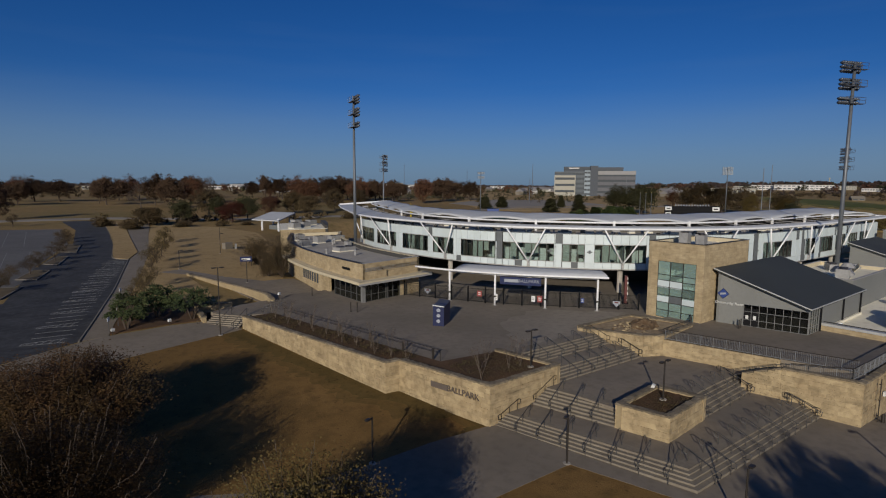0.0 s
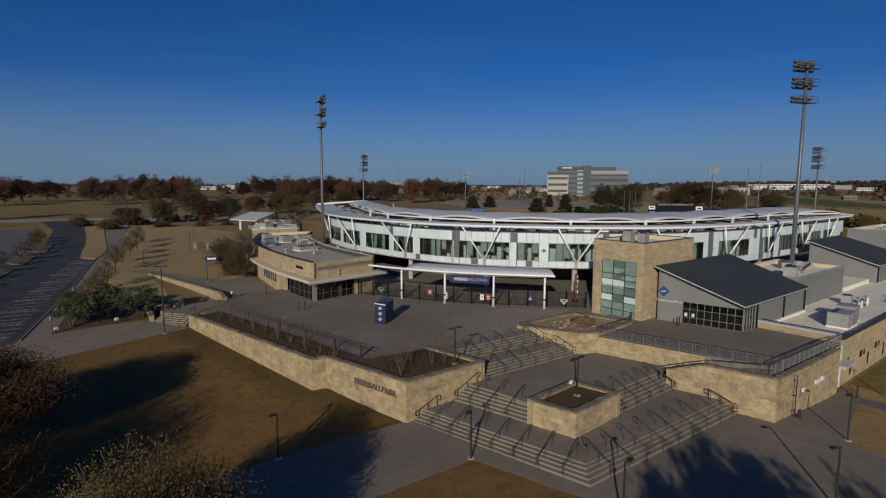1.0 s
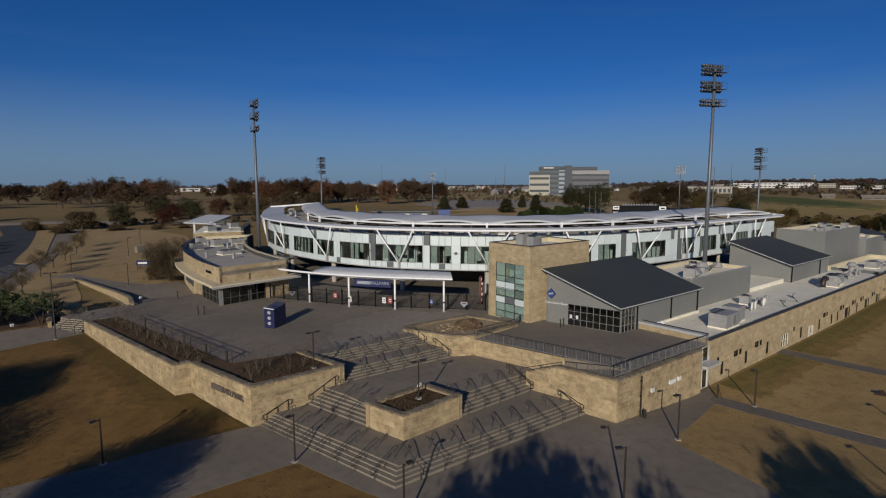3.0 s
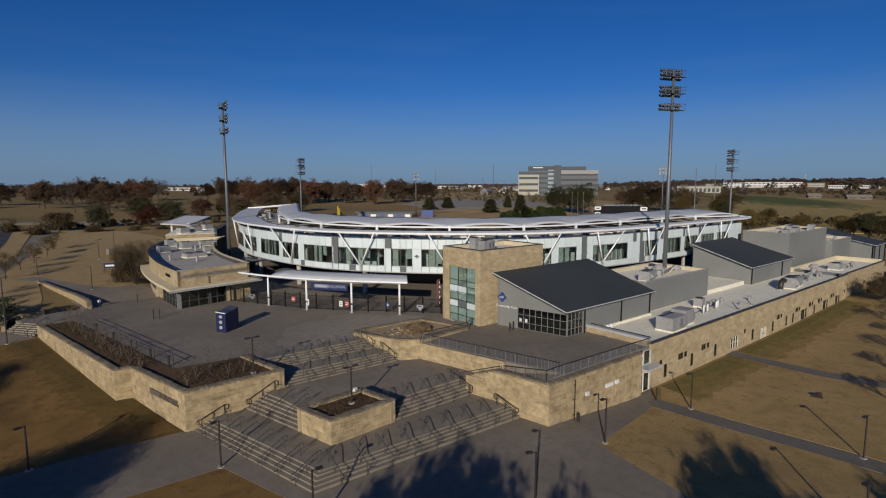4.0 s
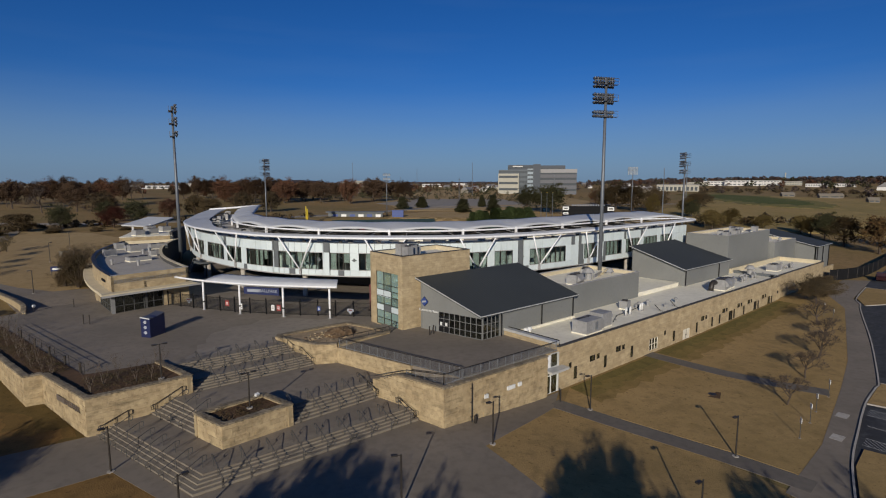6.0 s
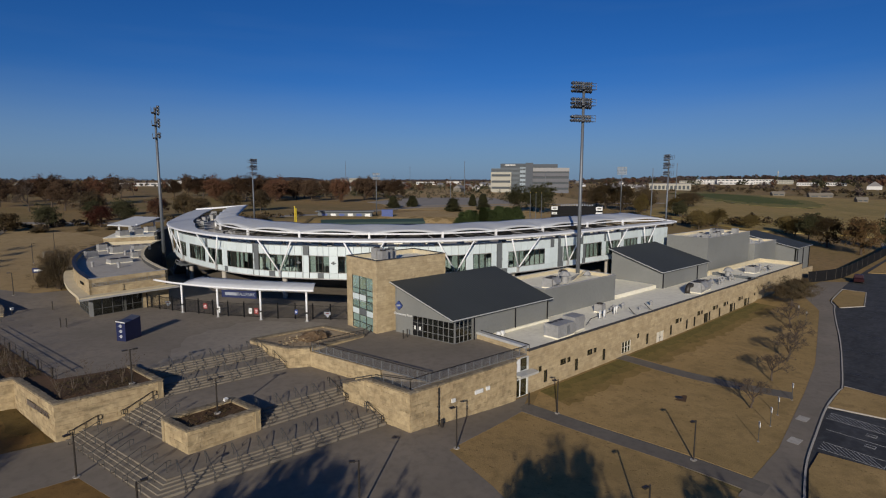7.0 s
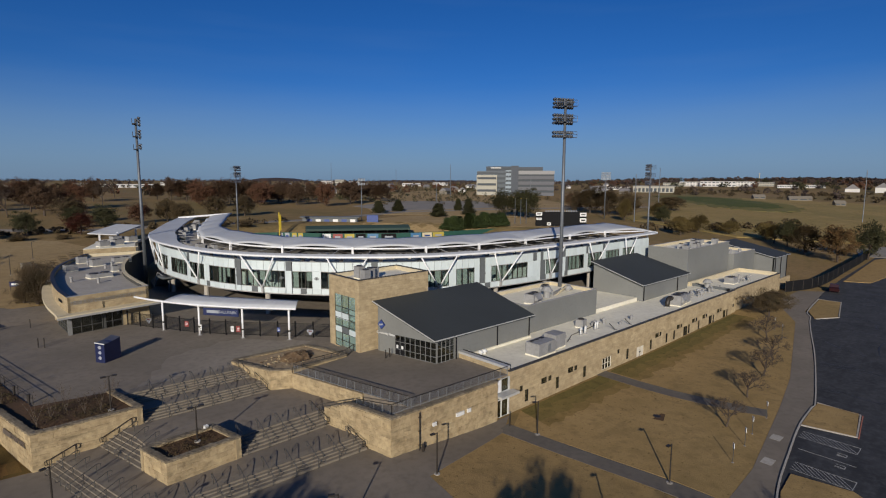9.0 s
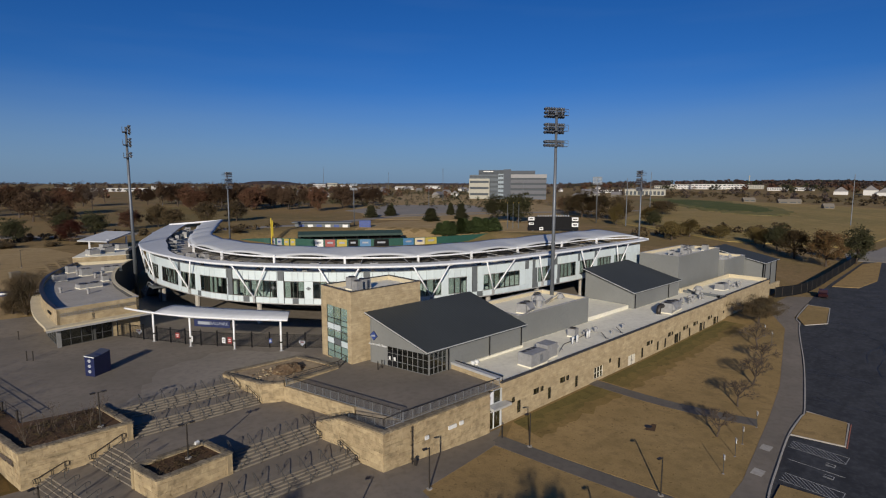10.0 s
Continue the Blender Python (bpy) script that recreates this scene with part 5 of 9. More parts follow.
for q, z0, z1 in ((rect(TX0, GY1, TX0 + 0.4, TY1 - 0.4), -0.5, tz), (rect(TX0, TY0 + 0.4, TX0 + 0.4, GY0), -0.5, tz), (rect(TX0, GY0, TX0 + 0.4, GY1), GZ1, tz), (rect(TX0, GY0, TX0 + 0.4, GY1), -0.5, GZ0),
                  (rect(TX0, TY0, TX1, TY0 + 0.4), -0.5, tz), (rect(TX1 - 0.4, TY0 + 0.4, TX1, TY1 - 0.4), -0.5, tz), (rect(TX0, TY1 - 0.4, TX1, TY1), -0.5, tz)):
    part("wall", prism(bmesh.new(), q, z0, z1), M_STONE_WALL, tower)
part("roof", prism(bmesh.new(), rect(TX0 + 0.4, TY0 + 0.4, TX1 - 0.4, TY1 - 0.4), tz - 0.9, tz - 0.55), M_MEMBRANE, tower, "cream membrane roof")
for q in (rect(TX0 + 0.4, TY0 + 0.4, TX1 - 0.4, TY0 + 0.45), rect(TX0 + 0.4, TY1 - 0.45, TX1 - 0.4, TY1 - 0.4), rect(TX0 + 0.4, TY0 + 0.45, TX0 + 0.45, TY1 - 0.45), rect(TX1 - 0.45, TY0 + 0.45, TX1 - 0.4, TY1 - 0.45)):
    part("parapet_lining", prism(bmesh.new(), q, tz - 0.56, tz - 0.01), M_CREAM, tower)
for q in (rect(TX0 - 0.04, TY0 - 0.04, TX1 + 0.04, TY0 + 0.44), rect(TX0 - 0.04, TY1 - 0.44, TX1 + 0.04, TY1 + 0.04), rect(TX0 - 0.04, TY0 + 0.45, TX0 + 0.44, TY1 - 0.45), rect(TX1 - 0.44, TY0 + 0.45, TX1 + 0.04, TY1 - 0.45)):
    part("coping", prism(bmesh.new(), q, tz, tz + 0.06), M_COPINGDARK, tower, "dark metal coping")
glazed(tower, (TX0 + 0.16, GY1), (TX0 + 0.16, GY0), GZ0, GZ1, 3, [0, 0.13, 0.27, 0.40, 0.545, 0.66, 0.76, 1.0], "tall green-tinted stair window", M_GLASSSHEEN, 0.07, M_DARKTRIM)
gw = (GY1 - GY0) / 3
for col, z0, z1, mt, lb in ((0, 7.62, 8.5, M_PANEL, "white spandrel panel"), (1, 7.62, 8.5, M_PANEL, "white spandrel panel"), (0, 5.75, 6.5, M_PANEL, "white spandrel panel"), (2, 5.75, 6.5, M_PANEL, "white spandrel panel"), (1, 5.75, 6.6, M_ACCENT, "dark spandrel panel")):
    part("spandrel", prism(bmesh.new(), rect(TX0 + 0.08, GY1 - gw * (col + 1) + 0.03, TX0 + 0.19, GY1 - gw * col - 0.03), z0, z1), mt, tower, lb)
part("stair_core", prism(bmesh.new(), rect(65.0, TY0 + 0.4, 65.3, TY1 - 0.4), 3.5, 12.3), M_ROOM, tower)
for z in (5.8, 7.7):
    part("floor_slab", prism(bmesh.new(), rect(TX0 + 0.5, TY0 + 0.45, 65.0, TY1 - 0.45), z, z + 0.3), M_ROOM, tower)
for k, (z0, z1) in enumerate(((4.0, 5.8), (6.1, 7.7), (8.0, 10.2))):
    a, b = (TY0 + 1.0, TY1 - 1.2) if k % 2 else (TY1 - 1.2, TY0 + 1.0)
    bm = bmesh.new()
    lo, hi = min(a, b), max(a, b)
    prism(bm, rect(62.6, lo, 63.9, hi), [z0 if a < b else z1, z0 if a < b else z1, z1 if a < b else z0, z1 if a < b else z0], [v + 0.35 for v in ([z0, z0, z1, z1] if a < b else [z1, z1, z0, z0])])
    part("stair_flight", bm, M_SHADE, tower, "dark stair flight behind the glass")

# ticket building, curved in plan
tk_out = smoothed([(35.7, 67.0), (35.5, 75), (36.0, 84), (37.2, 93), (39.6, 103), (43.5, 112), (46.5, 118)], 4)
tk_in = smoothed([(46.6, 68.9), (46.6, 75), (47.0, 84), (48.6, 93), (51.2, 102), (55, 111), (58.0, 116)], 4)
ticket = base("ticket_building", "low curved tan stone ticket building with a pale flat roof", "building")


def strip(line_a, line_b, f0, f1):
    """Plan lines at fractions f0 and f1 between two lines."""
    a_, b_ = np.array(line_a), np.array(line_b)
    return (a_ + (b_ - a_) * f0).tolist(), (a_ + (b_ - a_) * f1).tolist()


o1, o2 = strip(tk_out, tk_in, 0.0, 0.035)
part("wall", slabs_between(bmesh.new(), o1[5:], o2[5:], 2.5, 9.2), M_STONE_WALL, ticket, "tan stone outer wall")
part("wall", slabs_between(bmesh.new(), o1[:6], o2[:6], 6.6, 9.2), M_STONE_WALL, ticket)
i1, i2 = strip(tk_out, tk_in, 0.965, 1.0)
part("wall", slabs_between(bmesh.new(), i1, i2, 2.5, 9.2), M_SHADE, ticket, "dark inner wall")
part("wall", prism(bmesh.new(), [(35.7, 67.0), (46.6, 68.9), (46.55, 69.3), (35.75, 67.4)], 6.6, 9.2), M_STONE_WALL, ticket, "tan stone front above the canopy")
part("wall", prism(bmesh.new(), [(42.6, 68.2), (46.6, 68.9), (46.55, 69.3), (42.55, 68.6)], 3.4, 6.6), M_STONE_WALL, ticket, "stone pier beside the windows")
part("wall", prism(bmesh.new(), [tuple(tk_out[-1]), tuple(tk_in[-1]), (57.7, 115.6), (46.3, 117.6)], 2.5, 9.2), M_CREAM, ticket)
r1, r2 = strip(tk_out, tk_in, 0.03, 0.97)
part("roof", slabs_between(bmesh.new(), r1, r2, 8.0, 8.55), M_GRAVELROOF, ticket, "pale grey membrane roof")
c1, c2 = strip(tk_out, tk_in, -0.008, 0.045)
part("coping", slabs_between(bmesh.new(), c1, c2, 9.2, 9.27), M_DARKTRIM, ticket, "dark metal coping")
c1, c2 = strip(tk_out, tk_in, 0.955, 1.008)
part("coping", slabs_between(bmesh.new(), c1, c2, 9.2, 9.27), M_CREAM, ticket, "cream coping")
part("coping", prism(bmesh.new(), [(35.65, 66.95), (46.65, 68.85), (46.6, 69.35), (35.7, 67.45)], 9.21, 9.28), M_TRIM, ticket)
s1, s2 = strip(tk_out, tk_in, -0.13, 0.02)
s1[0], s2[0] = (34.2, 65.3), (35.9, 66.6)
part("canopy_slab", slabs_between(bmesh.new(), s1[:16], s2[:16], 6.55, 6.95), M_CREAM, ticket, "cream overhanging canopy slab")
part("canopy_slab", prism(bmesh.new(), [(34.2, 65.3), (48.0, 67.4), (47.6, 69.4), (46.6, 69.1), (35.8, 67.1), (35.0, 67.0)], 6.5, 6.9), M_CREAM, ticket, "cream overhanging canopy slab")
part("fascia", prism(bmesh.new(), [(34.15, 65.22), (48.05, 67.32), (48.05, 67.38), (34.15, 65.3)], 6.45, 6.72), M_TRIM, ticket, "grey metal fascia")
glazed(ticket, (35.8, 67.1), (42.6, 68.25), 3.76, 6.55, 5, [0, 0.35, 1], "dark ticket windows in a dark frame", bar=0.07, metal=M_FRAMEDARK)
glazed(ticket, tuple(tk_out[4]), (35.75, 67.1), 3.76, 6.55, 5, [0, 0.35, 1], "dark ticket windows in a dark frame", bar=0.07, metal=M_FRAMEDARK)
part("corner_post", boxm(bmesh.new(), pose(35.75, 67.05, 3.7), 0.5, 0.5, 2.9), M_FRAME, ticket, "grey corner pier")
# dark panel added inside for the dimness behind the ticket windows
part("lining", slabs_between(bmesh.new(), *strip(tk_out, tk_in, 0.4, 0.43), 3.7, 7.9), M_ROOMDARK, ticket)
for k in range(7):
    p = tk_out[7 + k // 2] * (1 - (k % 2) / 2) + tk_out[8 + k // 2] * (k % 2) / 2
    part("window", boxm(bmesh.new(), pose(p[0] - 0.03, p[1], 4.4, 0, 0, 88), 0.5, 0.12, 1.7), M_BLDGLASS, ticket, "narrow slit window")
part("sign_bar", boxm(bmesh.new(), on_wall(36.5, 85.6, 7.9, 178), 2.6, 0.35, 0.08), M_BLACK, ticket, "dark sign lettering")
part("sign_bar", boxm(bmesh.new(), on_wall(35.45, 71.4, 8.1, 181), 2.2, 0.35, 0.08), M_BLACK, ticket, "dark sign lettering")
store = base("store_building", "second low tan building with rooftop units", "building")
part("wall", prism(bmesh.new(), [(47.4, 126.5), (58.5, 124.5), (59, 125), (65, 140), (57.8, 146), (55, 146)], 3, 9.3), M_STONE_WALL, store)
part("wall", prism(bmesh.new(), smoothed([(58.6, 124.4), (61.5, 130), (64, 136), (66.5, 142)], 3).tolist() + [(65, 142), (58.0, 124.6)], 3, 10.2), M_SHADE, store, "dark curved wall")
part("roof", prism(bmesh.new(), [(47.3, 126.4), (58.6, 124.4), (65, 140), (57.8, 146.2), (55, 146.2)], 9.3, 9.4), M_MEMBRANE, store, "cream membrane roof")


# ---- stadium ----
RING = smoothed([(77, 154), (69.5, 138), (62, 120), (56.4, 105.5), (53.9, 92), (54.3, 79), (56.0, 69), (58.7, 62), (62.3, 56.3), (67.3, 50.3), (72.5, 45.6), (79, 41), (86, 38.2), (94, 36.3), (104, 35.2), (116, 34.6), (130, 34.3), (146, 34.2)], 12)
RS = np.r_[0, np.cumsum(np.hypot(*np.diff(RING, axis=0).T))]
RD = np.gradient(RING, axis=0)
RD /= np.linalg.norm(RD, axis=1)[:, None]


def ring(s, off=0.0):
    """Plan point at arc length s along the outer roof edge, off metres to the inside."""
    x, y = float(np.interp(s, RS, RING[:, 0])), float(np.interp(s, RS, RING[:, 1]))
    u, v = float(np.interp(s, RS, RD[:, 0])), float(np.interp(s, RS, RD[:, 1]))
    n = math.hypot(u, v)
    return (x - v / n * off, y + u / n * off)


def heading(s):
    u, v = float(np.interp(s, RS, RD[:, 0])), float(np.interp(s, RS, RD[:, 1]))
    return math.degrees(math.atan2(v, u))


def arc(s0, s1, off, step=2.0):
    n = max(1, int(round((s1 - s0) / step)))
    if callable(off):
        return [ring(s0 + (s1 - s0) * k / n, off(s0 + (s1 - s0) * k / n)) for k in range(n + 1)]
    return [ring(s0 + (s1 - s0) * k / n, off) for k in range(n + 1)]


S_END = float(RS[-1])
FZ0, FZ1, FZ2, FZ3 = 7.55, 8.45, 11.25, 12.75     # facade: foot, sill, head, top
FO = 1.2
stadium = base("stadium", "curved white-panelled grandstand with a pale ring roof", "stadium")
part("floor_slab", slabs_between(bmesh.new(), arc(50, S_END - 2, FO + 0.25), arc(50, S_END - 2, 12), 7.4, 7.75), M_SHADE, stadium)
part("ceiling_slab", slabs_between(bmesh.new(), arc(50, S_END - 2, FO + 0.3), arc(50, S_END - 2, 12), 12.3, 12.7), M_GRAVELROOF, stadium, "grey roof deck with equipment")
part("roof_deck", slabs_between(bmesh.new(), arc(6, 50, 4.2), arc(6, 50, 12), 12.3, 12.68), M_GRAVELROOF, stadium, "grey roof deck with equipment")
part("back_wall", slabs_between(bmesh.new(), arc(50, S_END - 2, 4.4), arc(50, S_END - 2, 4.7), 7.8, 12.3), M_ROOM, stadium)
part("end_wall", slabs_between(bmesh.new(), [ring(50.1, FO), ring(50.1, 12)], [ring(50.5, FO), ring(50.5, 12)], 7.4, 12.7), M_PANEL, stadium)
part("end_wall", slabs_between(bmesh.new(), [ring(S_END - 2.4, FO), ring(S_END - 2.4, 12)], [ring(S_END - 2, FO), ring(S_END - 2, 12)], 7.4, 12.7), M_PANEL, stadium)
# dark colour here carries the shade under the grandstand
part("concourse_wall", slabs_between(bmesh.new(), arc(20, S_END, 13), arc(20, S_END, 13.4), 1.0, 7.5), M_SHADE, stadium, "back wall of the concourse, shade in its dark colour")

# panels and windows along the facade
WINDOWS = [(51.2, 60.8), (62.5, 70.5), (72.7, 80.0), (81.4, 86.3), (88.0, 94.7), (96.1, 104.5), (105.8, 109.2), (110.7, 118.6), (120.4, 124.0), (125.6, 132.2), (133.6, 137.1), (140.7, 149.3), (154.5, 158.2), (161.2, 166.2), (167.8, 172.6), (174.2, 179.5), (181.0, 186.0)]
DARK_TOP = [(80.2, 81.2), (94.8, 96.0), (104.7, 105.7), (119.0, 120.0), (138.2, 139.3), (150.8, 151.8), (152.9, 153.6), (159.2, 160.2), (167.0, 167.7), (173.0, 173.9)]
DARK_LOW = [(87.0, 88.0), (98.2, 99.4), (107.2, 108.2), (122.0, 123.0), (139.4, 140.5), (153.0, 154.4), (160.0, 161.0)]
DARK_MID = [(95.0, 96.0), (138.3, 139.4), (152.8, 154.2), (160.3, 161.1)]


def panel(s0, s1, z0, z1, material, name="panel", proud=0.0, parent=None):
    a, b = ring(s0, FO - proud), ring(s1, FO - proud)
    c, d = ring(s1, FO + 0.22), ring(s0, FO + 0.22)
    return part(name, prism(bmesh.new(), [a, b, c, d], z0, z1), material, parent or stadium)


def covered(spans, m):
    return any(p <= m <= q for p, q in spans)


cuts = sorted({50.5, S_END - 2.4, *[v for sp in WINDOWS + DARK_TOP + DARK_LOW + DARK_MID for v in sp if v < S_END - 2.5]})
edges = []
for a, b in zip(cuts, cuts[1:]):
    n = max(1, round((b - a) / 1.35))
    edges += [(a + (b - a) * k / n, a + (b - a) * (k + 1) / n) for k in range(n)]
gap = 0.025
for s0, s1 in edges:
    m = (s0 + s1) / 2
    if s1 - s0 < 0.15:
        continue
    panel(s0 + gap, s1 - gap, FZ2 + gap, FZ3, M_ACCENT if covered(DARK_TOP, m) else M_PANEL, proud=random.uniform(0, 0.015))
    panel(s0 + gap, s1 - gap, FZ0, FZ1 - gap, M_ACCENT if covered(DARK_LOW, m) else M_PANEL, proud=random.uniform(0, 0.015))
    if not covered(WINDOWS, m):
        panel(s0 + gap, s1 - gap, FZ1, FZ2, M_ACCENT if covered(DARK_MID, m) else M_PANEL, proud=random.uniform(0, 0.015))
part("sheathing", slabs_between(bmesh.new(), arc(50.6, S_END - 2.5, FO + 0.23), arc(50.6, S_END - 2.5, FO + 0.3), FZ0 + 0.01, FZ1 - 0.03), M_ACCENT, stadium)
part("sheathing", slabs_between(bmesh.new(), arc(50.6, S_END - 2.5, FO + 0.23), arc(50.6, S_END - 2.5, FO + 0.3), FZ2 + 0.03, FZ3 - 0.01), M_ACCENT, stadium)
for a, b in WINDOWS:
    n = max(2, round((b - a) / 1.2))
    win = part("window", slabs_between(bmesh.new(), arc(a, b, FO + 0.02, 1.2), arc(a, b, FO + 0.16, 1.2), FZ1, FZ1 + 0.07), M_TRIM, stadium, "strip window with slim grey bars")
    part("head", slabs_between(bmesh.new(), arc(a, b, FO + 0.02, 1.2), arc(a, b, FO + 0.16, 1.2), FZ2 - 0.07, FZ2), M_TRIM, win)
    for k in range(n + 1):
        s = a + (b - a) * k / n
        x, y = ring(s, FO + 0.08)
        bar_piece("mullion", M_DARKTRIM, win, pose(x, y, FZ1 + 0.07, 0, 0, heading(s)), 0.09, 0.14, FZ2 - FZ1 - 0.14)
    blind = random.Random(int(a * 10))
    for k in range(n):
        s0, s1 = a + (b - a) * k / n + 0.03, a + (b - a) * (k + 1) / n - 0.03
        p0, p1 = ring(s0, FO + 0.08), ring(s1, FO + 0.08)
        q1, q0 = ring(s1, FO + 0.10), ring(s0, FO + 0.10)
        pane = part("pane", prism(bmesh.new(), [p0, p1, q1, q0], FZ1, FZ2), M_GLASS, win)
        pane.visible_shadow = False
        if blind.random() < 0.62:
            drop = FZ2 - (FZ2 - FZ1) * blind.choice((1.0, 1.0, 0.85, 0.6))
            part("blind", prism(bmesh.new(), [ring(s0 + 0.04, FO + 0.3), ring(s1 - 0.04, FO + 0.3), ring(s1 - 0.04, FO + 0.33), ring(s0 + 0.04, FO + 0.33)], drop + 0.06, FZ2 - 0.05), M_BLIND, win, "pale roller blind")
        if blind.random() < 0.35:
            c = ring((s0 + s1) / 2, FO + 2.5)
            part("partition", prism(bmesh.new(), [ring(s0, FO + 0.6), ring(s0 + 0.25, FO + 0.6), ring(s0 + 0.25, 4.3), ring(s0, 4.3)], 7.8, 12.2), M_ROOMDARK if blind.random() < 0.6 else M_ROOM, win)
part("soffit_edge", slabs_between(bmesh.new(), arc(50.5, S_END - 2.4, FO + 0.02), arc(50.5, S_END - 2.4, FO + 0.3), 7.38, FZ0), M_TRIM, stadium)
# parapet strip and deck edge above the panels
part("deck_edge", slabs_between(bmesh.new(), arc(50.5, S_END - 2.4, FO + 0.05), arc(50.5, S_END - 2.4, FO + 0.35), FZ3, FZ3 + 0.12), M_ACCENT, stadium, "dark strip above the panels")

# outer white ring tube and brim
TZ = 13.75
bm = bmesh.new()
pts = [(*ring(s), TZ) for s in np.arange(0, S_END + 0.1, 2.0)]
pipe(bm, pts, 0.18, 8)
part("ring_tube", bm, M_WHITE, stadium, "white steel ring tube", True)
brim_w = lambda s: 0.9 + 4.2 * (1 - sm(58, 84, s))
bm = slabs_between(bmesh.new(), arc(0, S_END, 0.1), arc(0, S_END, brim_w), (TZ + 0.0, TZ + 0.16), (TZ + 0.2, TZ + 0.4))
part("brim", bm, M_ROOFMETAL, stadium, "pale sheet-metal brim inside the ring")

# inner ring canopy, its outer edge arching up between the roof posts
BAYS = [(54.0, 47.5, 55.5), (69.0, 61.5, 69.4), (84.6, 79.3, 87.0), (100.5, 97.0, 103.2), (115.0, 112.0, 118.4), (130.3, 127.0, 133.2), (142.7, 140.5, 147.0), (155.5, 153.4, 158.5), (170.0, 166.4, 173.6), (182.5, 180.0, 185.0)]
POST_S = [0.0, 13.0, 27.0, 40.0] + [b_[0] for b_ in BAYS] + [S_END]


def arch(s):
    k = min(len(POST_S) - 2, max(0, int(np.searchsorted(POST_S, s)) - 1))
    return math.sin(math.pi * (s - POST_S[k]) / (POST_S[k + 1] - POST_S[k]))


cn0 = lambda s: 7.4 + 2.6 * (1 - sm(45, 85, s)) - 5.2 * sm(S_END - 16, S_END, s)
cn1 = lambda s: 14.6 + 1.0 * (1 - sm(20, 60, s))
bm = bmesh.new()
rows, ns = [], 190
for k in range(ns + 1):
    s = S_END * k / ns
    wob, rise = 0.16 * abs(math.sin(s * math.pi / 13.6)), 0.62 * max(0.0, arch(s))
    prof = [(0.0, 14.25), (0.15, 14.5), (0.5, 14.95), (0.85, 15.2), (1.0, 15.2)]
    top = [(*ring(s, cn0(s) + (cn1(s) - cn0(s)) * f), z + wob * f + rise * (1 - f) ** 2) for f, z in prof]
    low = [(p[0], p[1], p[2] - 0.25) for p in reversed(top)]
    rows.append([bm.verts.new(p) for p in top + low])
for r, q in zip(rows, rows[1:]):
    for k in range(len(r)):
        j = (k + 1) % len(r)
        bm.faces.new((r[k], q[k], q[j], r[j]))
bm.faces.new(rows[0])
bm.faces.new(rows[-1][::-1])
part("canopy", bm, M_ROOFMETAL, stadium, "pale curved sheet-metal canopy", True)
bm = bmesh.new()
pipe(bm, [(*ring(s, cn0(s) - 0.02), 14.2) for s in np.arange(0, S_END, 2.0)], 0.16, 6)
part("canopy_edge", bm, M_WHITE, stadium, "white canopy edge tube", True)
# added wall; its near-black colour fills the canopy gap with shade
part("service_wall", slabs_between(bmesh.new(), arc(61, S_END - 14, 9.6), arc(61, S_END - 14, 9.9), 12.65, 14.3), M_SHADE, stadium, "added wall under the canopy, shade in its dark colour")
part("end_beam", rod(bmesh.new(), (*ring(0.5, 0.2), 14.0), (*ring(0.5, 15.0), 15.0), 0.3, 8), M_WHITE, stadium, "white end beam")
part("end_beam", rod(bmesh.new(), (*ring(S_END - 0.3, 0.0), TZ + 0.1), (*ring(S_END - 0.3, 14.5), 15.0), 0.25, 8), M_WHITE, stadium, "white end beam")

for sb, s0, s1 in BAYS:
    foot = (*ring(sb, FO - 0.3), 8.35)
    for st in (s0, s1):
        part("brace", rod(bmesh.new(), foot, (*ring(st, 0.05), TZ - 0.1), 0.125, 8), M_WHITE, stadium, "white steel V-brace", True)
        q = ring(st, FO + 0.1)
        part("tie", rod(bmesh.new(), (*ring(st, 0.05), TZ - 0.1), (*ring(st, 8.0), 13.9), 0.06, 6), M_TRIM, stadium)
    part("bracket", boxm(bmesh.new(), pose(*ring(sb, FO - 0.15), 7.5, 0, 0, heading(sb)), 0.35, 0.4, 0.9), M_TRIM, stadium, "grey brace foot")
    part("column", rod(bmesh.new(), (*ring(sb, FO + 1.2), 3.6), (*ring(sb, FO + 1.2), 7.5), 0.42, 10), M_KERB, stadium, "pale concrete column")
    post = ring(sb, cn0(sb))
    part("roof_post", boxm(bmesh.new(), pose(post[0], post[1], 12.6, 0, 0, heading(sb)), 0.35, 0.35, 1.9), M_WHITE, stadium, "short white roof post")
    for dsx in (-5.5, 5.5):
        part("strut", rod(bmesh.new(), (*ring(sb, cn0(sb) + 0.4), 13.0), (*ring(min(S_END, sb + dsx), cn0(sb) + 1.0), 14.25), 0.12, 6), M_DARKTRIM, stadium)
for s in np.arange(62, S_END - 3, 6.5):
    part("ceiling_fixture", boxm(bmesh.new(), pose(*ring(s, FO + 0.5), 12.78, 0, 0, heading(s)), 0.5, 0.3, 0.35), M_DARKTRIM, stadium)
for s in (103.9, 109.95, 125.0, 139.0, 95.3):
    a_ = base("wall_emblem", "dark star-shaped emblem on a white panel", "emblem", "facade emblems")
    x, y = ring(s, FO - 0.06)
    part("emblem", boxm(bmesh.new(), pose(x, y, 10.0, 0, 0, heading(s)), 0.8, 0.06, 0.16), M_ACCENT, a_)
    part("emblem", boxm(bmesh.new(), pose(x, y, 9.85, 0, 0, heading(s)), 0.32, 0.08, 0.5), M_ACCENT, a_)

exit_stair = base("exit_stair", "dark grey steel stair under the grandstand's end", "stairs")
